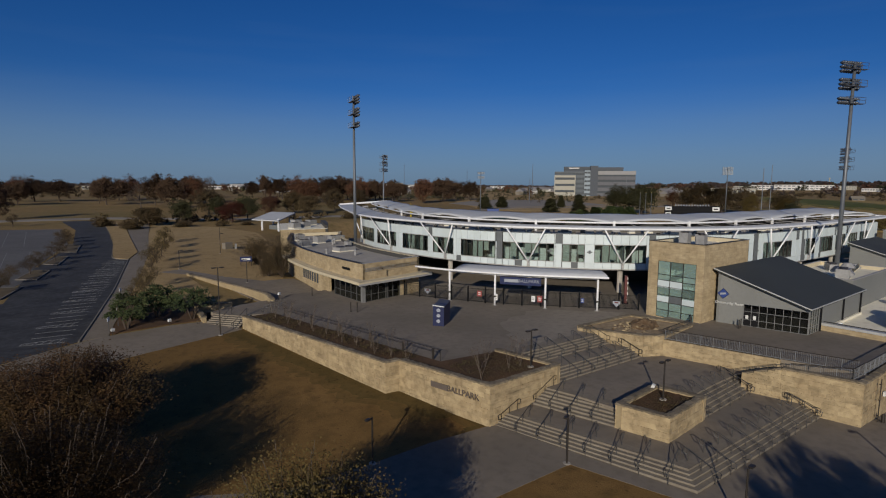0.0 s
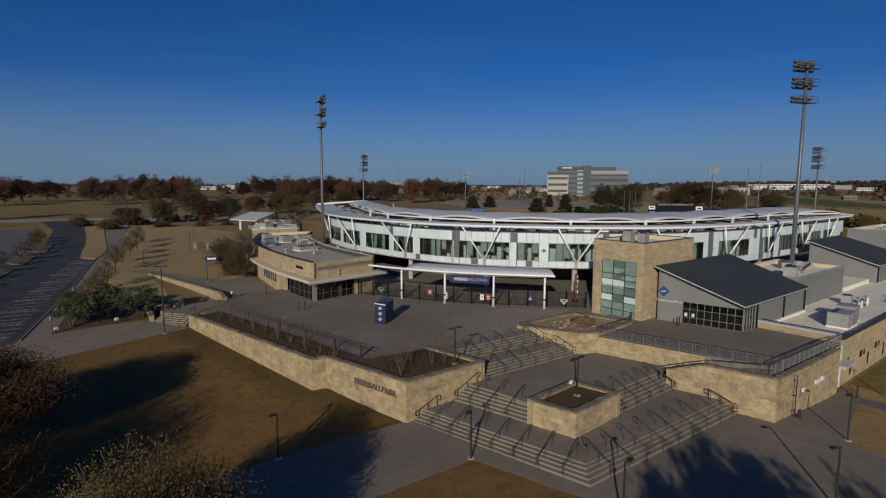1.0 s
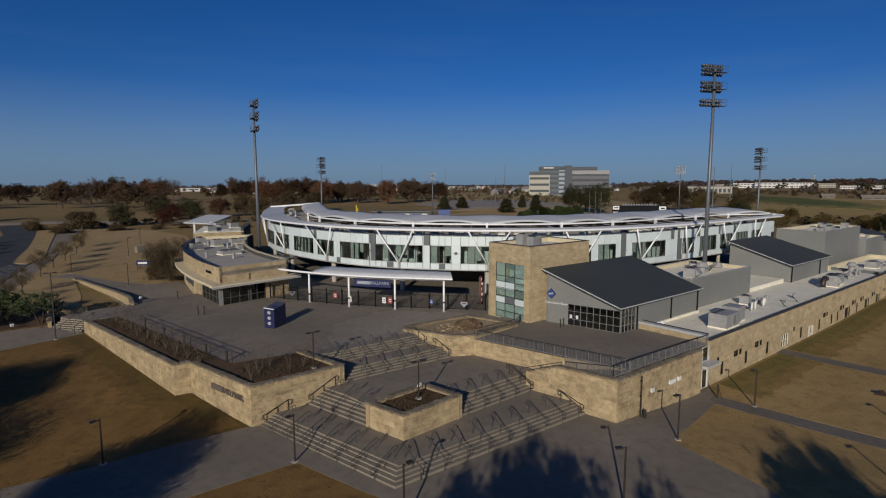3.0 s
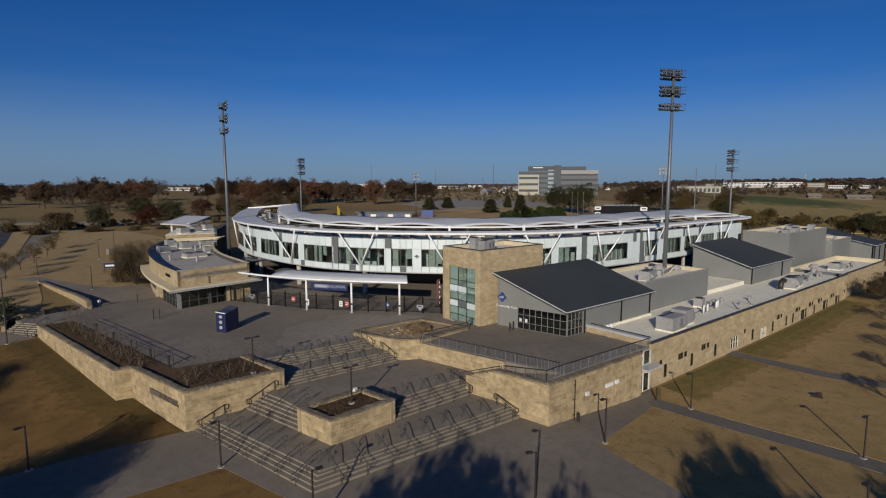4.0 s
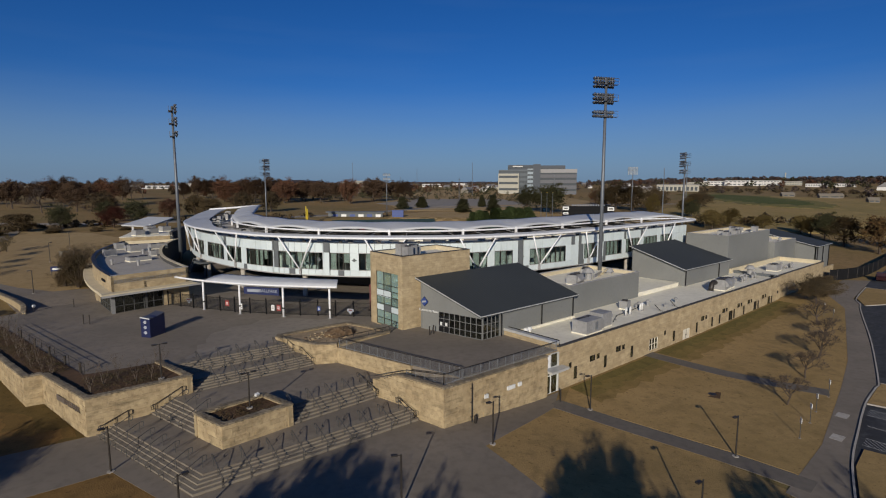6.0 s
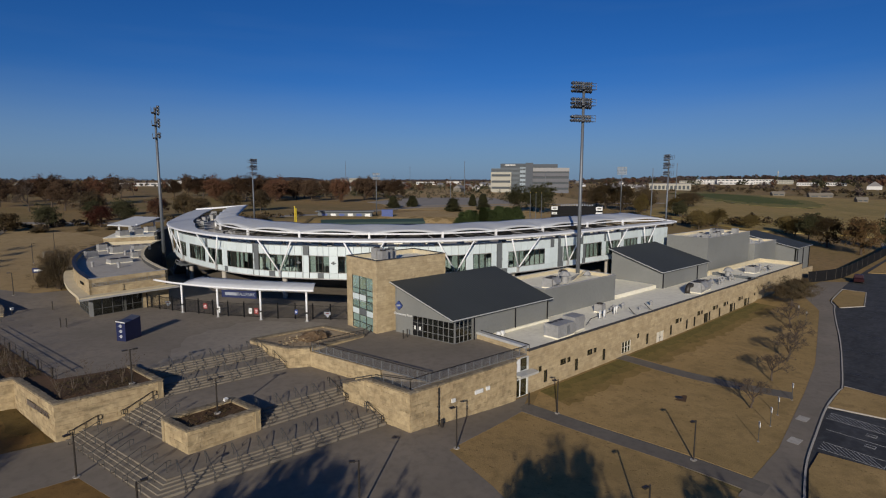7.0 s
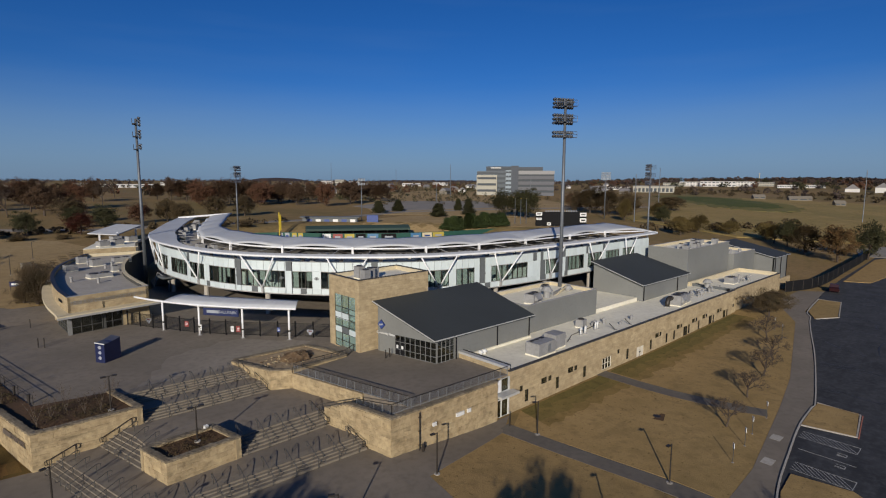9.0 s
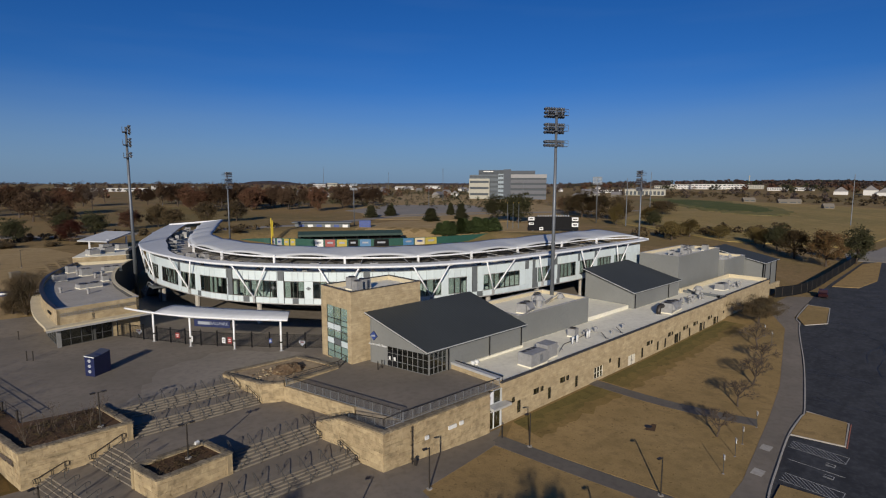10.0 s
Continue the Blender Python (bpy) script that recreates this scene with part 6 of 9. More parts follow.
part("landing", slabs_between(bmesh.new(), arc(66, 70, 0.2), arc(66, 70, 3.2), 6.6, 6.85), M_ACCENT, exit_stair)
for k in range(14):
    s = 66 - 0.42 * k
    part("step", slabs_between(bmesh.new(), arc(s - 0.44, s, 0.4, 0.44), arc(s - 0.44, s, 3.0, 0.44), 6.3 - 0.2 * k, 6.6 - 0.2 * k), M_ACCENT, exit_stair)
for off in (0.3, 3.1):
    part("rail", pipe(bmesh.new(), [(*ring(70, off), 7.35), (*ring(66, off), 7.4), (*ring(60.2, off), 4.7)], 0.07, 6), M_HVAC, exit_stair)
part("post", rod(bmesh.new(), (*ring(69, 1.6), 3.6), (*ring(69, 1.6), 6.6), 0.2, 8), M_ACCENT, exit_stair)

# air handlers on the deck
def rooftop_unit(x, y, z, sx, sy, sz, rz, label="grey rooftop air-handling unit", kind=0, mt=None):
    u = base("rooftop_unit", label, "rooftop unit", "rooftop units")
    m = pose(x, y, z, 0, 0, rz)
    part("kerb_frame", boxm(bmesh.new(), m, sx + 0.1, sy + 0.1, 0.16), M_MEMBRANE, u)
    body = part("cabinet", boxm(bmesh.new(), m @ pose(0, 0, 0.16), sx, sy, sz), mt or M_HVAC, u)
    if kind == 0:
        part("hood", prism(bmesh.new(), [tuple((m @ Vector((a * sx / 2, b, 0)))[:2]) for a, b in ((-0.7, -sy / 2 - 0.5), (0.7, -sy / 2 - 0.5), (0.7, -sy / 2), (-0.7, -sy / 2))],
                           [z + 0.5 * sz, z + 0.5 * sz, z + 0.35 * sz, z + 0.35 * sz], [z + 0.6 * sz, z + 0.6 * sz, z + sz, z + sz]), M_HVAC, u, "sloping intake hood")
        for k in range(4):
            part("louvre", boxm(bmesh.new(), m @ pose(sx / 2 + 0.01, 0, 0.3 + sz * 0.17 * k), 0.05, sy * 0.8, sz * 0.09), M_DARKTRIM, u)
    if kind == 2:
        # sloping end hood and three slots in the top
        part("end_hood", prism(bmesh.new(), [tuple((m @ Vector((a, b, 0)))[:2]) for a, b in ((sx / 2, -sy / 2), (sx / 2 + 0.5, -sy / 2), (sx / 2 + 0.5, sy / 2), (sx / 2, sy / 2))],
                               z + 0.3, [z + sz + 0.1, z + 0.75 * sz, z + 0.75 * sz, z + sz + 0.1]), M_HVAC, u, "sloping end hood")
        for k in range(3):
            part("slot", boxm(bmesh.new(), m @ pose((k - 1) * sx * 0.3, sy * 0.3, 0.16 + sz), sx * 0.22, sy * 0.22, 0.03), M_DARKTRIM, u, "dark slot in the top")
        part("access_panel", boxm(bmesh.new(), m @ pose(sx * 0.12, -sy / 2 - 0.01, 0.4), 0.7, 0.04, sz * 0.65), M_GUARD, u)
        return u
    if kind == 3:
        for k in range(3):
            c = m @ Vector((sx / 2, -0.5 + 0.5 * k, 0.5 + sz * 0.42))
            part("duct", rod(bmesh.new(), c, c + Vector((0.45, 0, -0.1 * k)), 0.34, 12), M_HVAC, u, "round grey duct stub")
        return u
    n = 2 if sx > 1.6 else 1
    for k in range(n):
        c = m @ Vector(((k - (n - 1) / 2) * sx / 2, 0, 0.16 + sz))
        part("fan_guard", rod(bmesh.new(), c, c + Vector((0, 0, 0.12)), min(sx / n, sy) * 0.38, 12), M_DARKTRIM, u, "round dark fan guard")
    return u


def roof_vent(x, y, z, h=0.7, r=0.18, label="small galvanised roof vent"):
    u = base("roof_vent", label, "roof vent", "roof vents")
    part("pipe", rod(bmesh.new(), (x, y, z), (x, y, z + h), r, 10), M_HVAC, u)
    part("cowl", rod(bmesh.new(), (x, y, z + h), (x, y, z + h + r * 1.2), r * 1.8, 10, r * 0.9), M_HVAC, u)
    return u


rr = random.Random(5)
for s in np.arange(14, 62, 3.1):
    x, y = ring(s, 6.4 + rr.uniform(-1.0, 1.6))
    rooftop_unit(x, y, 12.68, rr.uniform(1.0, 2.2), rr.uniform(0.8, 1.5), rr.uniform(0.7, 1.3), heading(s) + rr.uniform(-8, 8), "dark rooftop air-handling unit on the ring deck", rr.choice((0, 1)), rr.choice((M_ACCENT, M_HVAC, M_ACCENT)))
for s in (64, 67, 72, 77, 92, 95.5, 98, 106, 110, 124, 127, 137, 146, 150, 160, 164, 175):
    off = 4.2 + rr.uniform(-0.6, 0.9)
    x, y = ring(s, off)
    rooftop_unit(x, y, 12.7, rr.uniform(1.2, 2.6), rr.uniform(0.9, 1.4), rr.uniform(0.6, 1.0), heading(s), kind=rr.choice((0, 1)))
for s in np.arange(62.5, 184, 2.9):
    x, y = ring(s, rr.uniform(2.6, 6.6))
    rooftop_unit(x, y, 12.7, rr.uniform(0.6, 1.5), rr.uniform(0.5, 1.0), rr.uniform(0.35, 0.9), heading(s) + rr.uniform(-10, 10), "small rooftop unit on the ring deck", 1, rr.choice((M_ACCENT, M_HVAC)))
for s in np.arange(62, 182, 4.7):
    x, y = ring(s, 3.0 + rr.uniform(-0.6, 2.4))
    roof_vent(x, y, 12.7, rr.uniform(0.3, 0.6), rr.uniform(0.1, 0.2))

# things on the lower roofs
rooftop_unit(78.8, 16.8, 3.85, 3.5, 2.1, 1.55, 2, "large pale grey rooftop air-handling unit with top slots", 2)
rooftop_unit(82.5, 17.3, 3.85, 2.3, 1.9, 1.75, 2, "pale grey rooftop air-handling unit with a round side duct", 3)
rooftop_unit(119.5, 17.2, 3.85, 3.4, 1.9, 1.7, 8, "grey louvred rooftop unit on the wing")
elbow = base("duct_elbow", "dark round duct elbow beside a rooftop unit", "duct")
part("elbow", pipe(bmesh.new(), [(117.7, 17.6, 5.2), (117.0, 17.6, 5.35), (116.4, 17.6, 5.1), (116.2, 17.6, 4.5), (116.2, 17.6, 3.86)], 0.42, 12), M_DARKTRIM, elbow, "", True)
part("collar", rod(bmesh.new(), (116.2, 17.6, 3.85), (116.2, 17.6, 4.0), 0.55, 12), M_HVAC, elbow)


def gooseneck(x, y, z, rz, h=0.75, r=0.13, material=None):
    """A vent pipe bent over at its top."""
    u = base("gooseneck_vent", "white gooseneck vent pipe on the flat roof", "roof vent", "gooseneck vents")
    d = Vector((math.cos(radians(rz)), math.sin(radians(rz)), 0))
    o = Vector((x, y, z))
    pts = [o, o + Vector((0, 0, h))] + [o + d * 0.28 * (1 - math.cos(a)) + Vector((0, 0, h + 0.28 * math.sin(a))) for a in (0.5, 1.05, 1.57, 2.1, 2.65)] + [o + d * 0.56 + Vector((0, 0, h - 0.2))]
    part("pipe", pipe(bmesh.new(), pts, r, 8), material or M_LETTER, u, "", True)
    part("flashing", rod(bmesh.new(), o, o + Vector((0, 0, 0.12)), r * 1.9, 8), M_HVAC, u)


for x, y in ((89.8, 18.0), (90.9, 18.0), (93.8, 18.1), (94.5, 18.2)):
    gooseneck(x, y, 3.85, 20)
for k in range(7):
    gooseneck(127.0 + 1.7 * k, 18.2 + 0.7 * math.sin(k * 2.2), 3.85, 40 * k, 0.55, 0.2, M_HVAC)
for k in range(6):
    gooseneck(150.0 + 1.6 * k, 17.6 + 0.8 * math.sin(k * 1.7), 3.85, 55 * k, 0.4, 0.18, M_HVAC)
rooftop_unit(93.4, 20.3, 3.85, 1.3, 1.2, 1.1, 8, "small grey condenser on the wing", 1)
for x, y in ((95.9, 16.0), (100.4, 16.0)):
    ps = base("pipe_support", "thin dark pipe leaning on its roof support", "pipe")
    part("pipe", rod(bmesh.new(), (x, y, 3.86), (x - 0.9, y + 0.5, 4.9), 0.06, 6), M_DARKTRIM, ps)
    part("foot", boxm(bmesh.new(), pose(x, y, 3.84), 0.4, 0.4, 0.1), M_HVAC, ps)
lp = base("roof_pipe", "thin grey pipe run on the wing roof", "pipe")
part("run", pipe(bmesh.new(), [(85.0, 17.0, 4.0), (88.5, 18.6, 4.0), (93.0, 18.9, 4.0), (97.5, 19.6, 4.0)], 0.05, 6), M_DARKTRIM, lp)
for x, y in ((86.5, 17.65), (91.0, 18.75), (96.0, 19.35)):
    part("block", boxm(bmesh.new(), pose(x, y, 3.84), 0.3, 0.3, 0.12), M_HVAC, lp)
for x in (72.6, 73.3):
    vb = base("white_roof_vent", "squat white roof vent beside the pavilion wall", "roof vent", "white roof vents")
    part("neck", rod(bmesh.new(), (x, 21.5, 3.84), (x, 21.5, 4.15), 0.22, 10), M_LETTER, vb)
    part("hood", rod(bmesh.new(), (x, 21.5, 4.15), (x, 21.5, 4.45), 0.38, 12, 0.22), M_LETTER, vb)
lv = base("louvre_bank", "leaning bank of pale louvre panels behind a parapet", "louvre panels")
for k in range(5):
    part("blade", boxm(bmesh.new(), pose(95.6 + 0.75 * k, 26.6 + 0.25 * k, 7.45, 40, 0, 20), 0.5, 0.06, 1.5), M_CREAM, lv)
part("frame", boxm(bmesh.new(), pose(97.0, 27.4, 7.45, 0, 0, 18), 4.2, 0.12, 0.5), M_HVAC, lv)
rooftop_unit(122.4, 17.4, 3.85, 2.4, 1.7, 1.4, 8, "grey rooftop air-handling unit on the wing", 1)
rooftop_unit(148.5, 18.5, 3.85, 2.6, 2.0, 1.2, 0, "dark rooftop unit on the wing", 1)
rooftop_unit(88.6, 25.8, 7.45, 2.6, 1.6, 1.3, 12, "grey rooftop unit behind a parapet")
rooftop_unit(96.5, 29.5, 7.45, 3.0, 1.2, 0.9, 30, "grey louvred unit behind a parapet", 1)
for x, y in ((71.2, 22.2), (92.5, 18.8), (95.0, 19.4), (95.8, 19.4), (98.0, 19.2), (99.0, 17.0), (103.2, 17.4), (129, 17.4), (131, 17.6), (133, 18.2), (135, 17.8), (141, 18), (153, 19), (156, 19.5), (158, 18.5)):
    roof_vent(x, y, 3.85, rr.uniform(0.3, 0.8), rr.uniform(0.12, 0.24))
roof_vent(137.5, 19.2, 4.3, 1.0, 0.55, "large galvanised exhaust fan")
roof_vent(93.2, 26.6, 7.45, 1.1, 0.55, "large galvanised exhaust fan")
roof_vent(100.4, 27.6, 7.45, 0.3, 0.5, "low round orange-brown roof hatch")
for x, y, s in ((63.4, 33.5, 1.0), (64.6, 34.2, 1.0), (65.9, 34.9, 0.8), (64.2, 36.0, 1.1)):
    rooftop_unit(x, y, tz - 0.55, s, s, 1.0 * s + 0.4, 5, "small grey condenser on the tower roof", 1)
for k in range(9):
    rooftop_unit(143 + 2.1 * k, 28 + rr.uniform(-2, 2), 10.75, rr.uniform(0.9, 1.8), 1.2, rr.uniform(0.9, 1.3), rr.uniform(-10, 10), kind=1)
for k in range(4):
    roof_vent(167 + 2.2 * k, 27 + rr.uniform(-1.5, 1.5), 7.75, 0.5, 0.3)
for x, y, sx, sy, sz in ((40.6, 97.5, 2.0, 1.4, 1.1), (45.5, 101.5, 1.9, 1.5, 1.2), (43.3, 86.8, 3.6, 2.0, 0.6), (50.5, 104.0, 3.4, 1.4, 0.9), (46.8, 92.0, 1.0, 1.0, 0.9), (44.0, 107.5, 1.6, 1.4, 1.2)):
    rooftop_unit(x, y, 8.55, sx, sy, sz, 12, "grey rooftop unit on the ticket building", 1)
for x, y in ((38.8, 84.5), (46.2, 97.0), (47.8, 99.4), (42, 80.5), (44.5, 104.0)):
    roof_vent(x, y, 8.55, 0.7, 0.2)
for x, y in ((52, 129), (55.5, 131), (60, 137), (57, 140)):
    rooftop_unit(x, y, 9.4, 2.4, 1.8, 1.2, 20, "grey rooftop unit on the far low building", 1)

# ---- entry canopy, fence and sign ----
entry = base("entry_canopy", "white steel entry canopy with slim posts", "canopy")
front = smoothed([(43.9, 65.9), (45.6, 61.0), (48.8, 54.7), (52.8, 49.0), (57.4, 43.6), (58.2, 42.7)], 5)
rear = smoothed([(46.2, 67.0), (48.9, 62.0), (52.0, 56.6), (55.4, 51.5), (59.2, 46.4), (60.0, 45.4)], 5)
bm = bmesh.new()
rows = []
for k, (f, r_) in enumerate(zip(front, rear)):
    f, r_ = np.array(f), np.array(r_)
    t = k / (len(front) - 1)
    if t < 0.22:
        continue
    prof = [(0.06, 8.38), (0.35, 8.68), (0.75, 8.85), (1.0, 8.82)]
    top = [(*(f + (r_ - f) * u), z) for u, z in prof]
    rows.append([bm.verts.new(p) for p in top + [(p[0], p[1], p[2] - 0.14) for p in reversed(top)]])
for r_, q in zip(rows, rows[1:]):
    for k in range(len(r_)):
        j = (k + 1) % len(r_)
        bm.faces.new((r_[k], q[k], q[j], r_[j]))
bm.faces.new(rows[0])
bm.faces.new(rows[-1][::-1])
part("roof", bm, M_ROOFMETAL, entry, "pale curved canopy sheet", True)
part("edge_tube", pipe(bmesh.new(), [(p[0], p[1], 8.3) for p in front], 0.15, 8), M_WHITE, entry, "white front tube", True)
POSTS = [(46.35, 60.9), (49.4, 54.75), (53.4, 49.2), (57.85, 44.1)]
for x, y in POSTS:
    p = part("post", rod(bmesh.new(), (x, y, 3.7), (x, y, 8.2), 0.14, 10), M_WHITE, entry, "white steel post", True)
    part("post_base", boxm(bmesh.new(), pose(x, y, 3.72), 0.45, 0.45, 0.1), M_TRIM, entry)
    part("sleeve", rod(bmesh.new(), (x, y, 4.9), (x, y, 5.12), 0.155, 10), M_DARKTRIM, entry, "dark band round the post")
    if y < 60:
        part("arm", rod(bmesh.new(), (x, y, 8.0), (x + 1.6, y + 1.5, 8.6), 0.1, 6), M_WHITE, entry)
part("beam", pipe(bmesh.new(), [(x, y, 8.05) for x, y in POSTS], 0.14, 8), M_WHITE, entry)
board = base("name_board", "navy board with pale lettering hung under the entry canopy", "sign")
p, q = Vector((49.9, 54.3, 0)), Vector((53.1, 49.7, 0))
d = (q - p).normalized()
mid = (p + q) / 2
hd = math.degrees(math.atan2(d.y, d.x))
part("panel", boxm(bmesh.new(), pose(mid.x, mid.y, 6.75, 0, 0, hd), (q - p).length, 0.12, 1.05), M_BLUE, board)
nx_, ny_ = d.y, -d.x
part("bar", boxm(bmesh.new(), on_wall(mid.x - d.x * 1.25 + nx_ * 0.07, mid.y - d.y * 1.25 + ny_ * 0.07, 7.3, hd - 90), 1.9, 0.42, 0.03), M_LETTERDIM, board, "pale bar of brand lettering")
words("letters", "BALLPARK", 0.62, on_wall(mid.x + d.x * 1.15 + nx_ * 0.07, mid.y + d.y * 1.15 + ny_ * 0.07, 7.3, hd - 90), M_LETTERDIM, board)

fence = base("entry_fence", "black steel picket fence and gates across the entrance", "fence")
fl = smoothed([(43.2, 67.8), (45.9, 62.6), (49.2, 56.6), (53.3, 51.0), (58.3, 45.6), (62.6, 41.0)], 6)
fd = np.r_[0, np.cumsum(np.hypot(*np.diff(fl, axis=0).T))]
fp = lambda s: (float(np.interp(s, fd, fl[:, 0])), float(np.interp(s, fd, fl[:, 1])))
n_posts = int(fd[-1] / 2.4)
for k in range(n_posts + 1):
    x, y = fp(fd[-1] * k / n_posts)
    part("fence_post", boxm(bmesh.new(), pose(x, y, 3.7), 0.14, 0.14, 2.35), M_BLACK, fence)
for k in range(n_posts):
    s0, s1 = fd[-1] * k / n_posts, fd[-1] * (k + 1) / n_posts
    pan = part("fence_rail", rod(bmesh.new(), (*fp(s0), 5.7), (*fp(s1), 5.7), 0.03, 4), M_BLACK, fence)
    part("fence_rail", rod(bmesh.new(), (*fp(s0), 3.95), (*fp(s1), 3.95), 0.03, 4), M_BLACK, fence)
    for j in range(1, 17):
        x, y = fp(s0 + (s1 - s0) * j / 17)
        bar_piece("picket", M_BLACK, pan, pose(x, y, 3.85), 0.028, 0.028, 1.95)


def plane_notice(x, y, z, wdt, hgt, hd, material, label):
    wdt, hgt = wdt * 0.72, hgt * 0.72
    o = base("notice", label, "sign", "entrance notices")
    part("board", boxm(bmesh.new(), on_wall(x, y, z, hd), wdt, hgt, 0.03), material, o)
    part("text_bar", boxm(bmesh.new(), on_wall(x, y, z, hd) @ pose(0, hgt * 0.15, 0.03), wdt * 0.6, hgt * 0.12, 0.01), M_LETTER if material is not M_LETTER else M_LETTERGREY, o)
    part("text_bar", boxm(bmesh.new(), on_wall(x, y, z, hd) @ pose(0, -hgt * 0.15, 0.03), wdt * 0.6, hgt * 0.12, 0.01), M_LETTER if material is not M_LETTER else M_LETTERGREY, o)


plane_notice(48.3, 56.7, 5.2, 0.9, 1.1, 214, M_RED, "red notice board on the fence")
plane_notice(49.5, 54.6, 4.9, 0.55, 1.2, 214, M_LETTER, "white notice on a canopy post")
plane_notice(53.0, 49.8, 5.0, 0.9, 1.2, 214, M_RED, "red notice board on the fence")
plane_notice(52.4, 50.4, 5.0, 0.7, 1.1, 214, M_LETTER, "white notice on the fence")
plane_notice(57.2, 46.0, 4.9, 0.6, 0.9, 222, M_BLUEMID, "small blue notice on the fence")

totem = base("banner_totem", "tall dark red totem with white panels inside the gate", "sign")
part("shaft", boxm(bmesh.new(), pose(65.1, 44.7, 3.75, 0, 0, 40), 0.9, 0.35, 3.9), M_REDDARK, totem)
for k, z in enumerate((4.2, 5.0, 5.75, 6.5, 7.15)):
    part("plate", boxm(bmesh.new(), pose(65.0 + 0.12 * (k % 2), 44.5, z, 0, 0, 40), 0.4, 0.3, 0.36), M_LETTER, totem, "white panel on the totem")
part("foot", boxm(bmesh.new(), pose(65.1, 44.7, 3.74, 0, 0, 40), 1.2, 0.8, 0.1), M_BLACK, totem)
for x, y in ((45.4, 64.9), (60.4, 42.9)):
    es = base("emblem_sign", "small pale emblem board on the entrance fence", "sign", "emblem signs")
    part("board", boxm(bmesh.new(), on_wall(x, y, 4.75, 214), 0.95, 0.4, 0.03), M_LETTERDIM, es)
    part("point", boxm(bmesh.new(), on_wall(x, y, 4.45, 214) @ pose(0, 0, 0, 0, 0, 45), 0.42, 0.42, 0.035), M_LETTERDIM, es)
    part("mark", boxm(bmesh.new(), on_wall(x, y, 4.75, 214) @ pose(0, 0, 0.03), 0.5, 0.18, 0.015), M_REDDARK, es)

# plaza kiosk
kiosk = base("ticket_kiosk", "navy printed kiosk with a pale slanted top on the plaza", "kiosk")
KP = [(36.0, 51.15), (36.75, 50.0), (38.75, 51.35), (38.0, 52.5)]
part("body", prism(bmesh.new(), KP, 3.75, [6.15, 6.05, 6.3, 6.38]), M_NAVY, kiosk, "dark navy printed sides")
# the lid sags along its middle
bm = bmesh.new()
grid = []
for i in range(9):
    t = i / 8
    sag = 0.16 * 4 * t * (1 - t)
    a, b = Vector((*KP[0], 6.2)).lerp(Vector((*KP[3], 6.5)), t), Vector((*KP[1], 6.1)).lerp(Vector((*KP[2], 6.4)), t)
    grid.append([bm.verts.new(v + Vector((0, 0, h))) for v, h in ((a, 0.02 - sag * 0.6), (b, 0.02 - sag * 0.6), (b, -0.14), (a, -0.14))])
for r, q in zip(grid, grid[1:]):
    for k in range(4):
        bm.faces.new((r[k], r[(k + 1) % 4], q[(k + 1) % 4], q[k]))
bm.faces.new(grid[0][::-1])
bm.faces.new(grid[-1])
bmesh.ops.recalc_face_normals(bm, faces=bm.faces)
part("lid", bm, M_NAVYLID, kiosk, "grey-blue sagging lid")
part("rim", prism(bmesh.new(), [(35.95, 51.15), (36.73, 49.94), (36.8, 49.99), (36.02, 51.2)], [6.14, 6.04, 6.04, 6.14], [6.24, 6.14, 6.14, 6.24]), M_LETTER, kiosk, "pale printed top edge")
kh = math.degrees(math.atan2(50.0 - 51.15, 36.75 - 36.0)) - 90
for z in (4.35, 5.0, 5.65):
    em = part("emblem", rod(bmesh.new(), on_wall(36.4, 50.58, z, kh).translation, on_wall(36.345, 50.545, z, kh).translation, 0.2, 14), M_EMBLEM, kiosk, "round pale printed emblem")
    part("band", boxm(bmesh.new(), on_wall(36.35, 50.55, z, kh), 0.5, 0.13, 0.03), M_LETTERDIM, em)

# metal lettering on the sign wall
swd = Vector((2.2, -10.0, 0)).normalized()
sgm = Vector((26.85, 36.25, 0)) + Vector((swd.y, -swd.x, 0)) * 0.12
swh = math.degrees(math.atan2(swd.y, swd.x)) - 90
wl_ = base("wall_lettering", "grey metal lettering fixed to the stone wall", "lettering")
c = sgm - swd * 1.35
part("bar", boxm(bmesh.new(), on_wall(c.x, c.y, 2.75, swh), 1.9, 0.5, 0.05), M_LETTERGREY, wl_, "grey bar of brand lettering")
c = sgm + swd * 1.2
words("letters", "BALLPARK", 0.74, on_wall(c.x, c.y, 2.72, swh), M_LETTERGREY, wl_, 0.04)


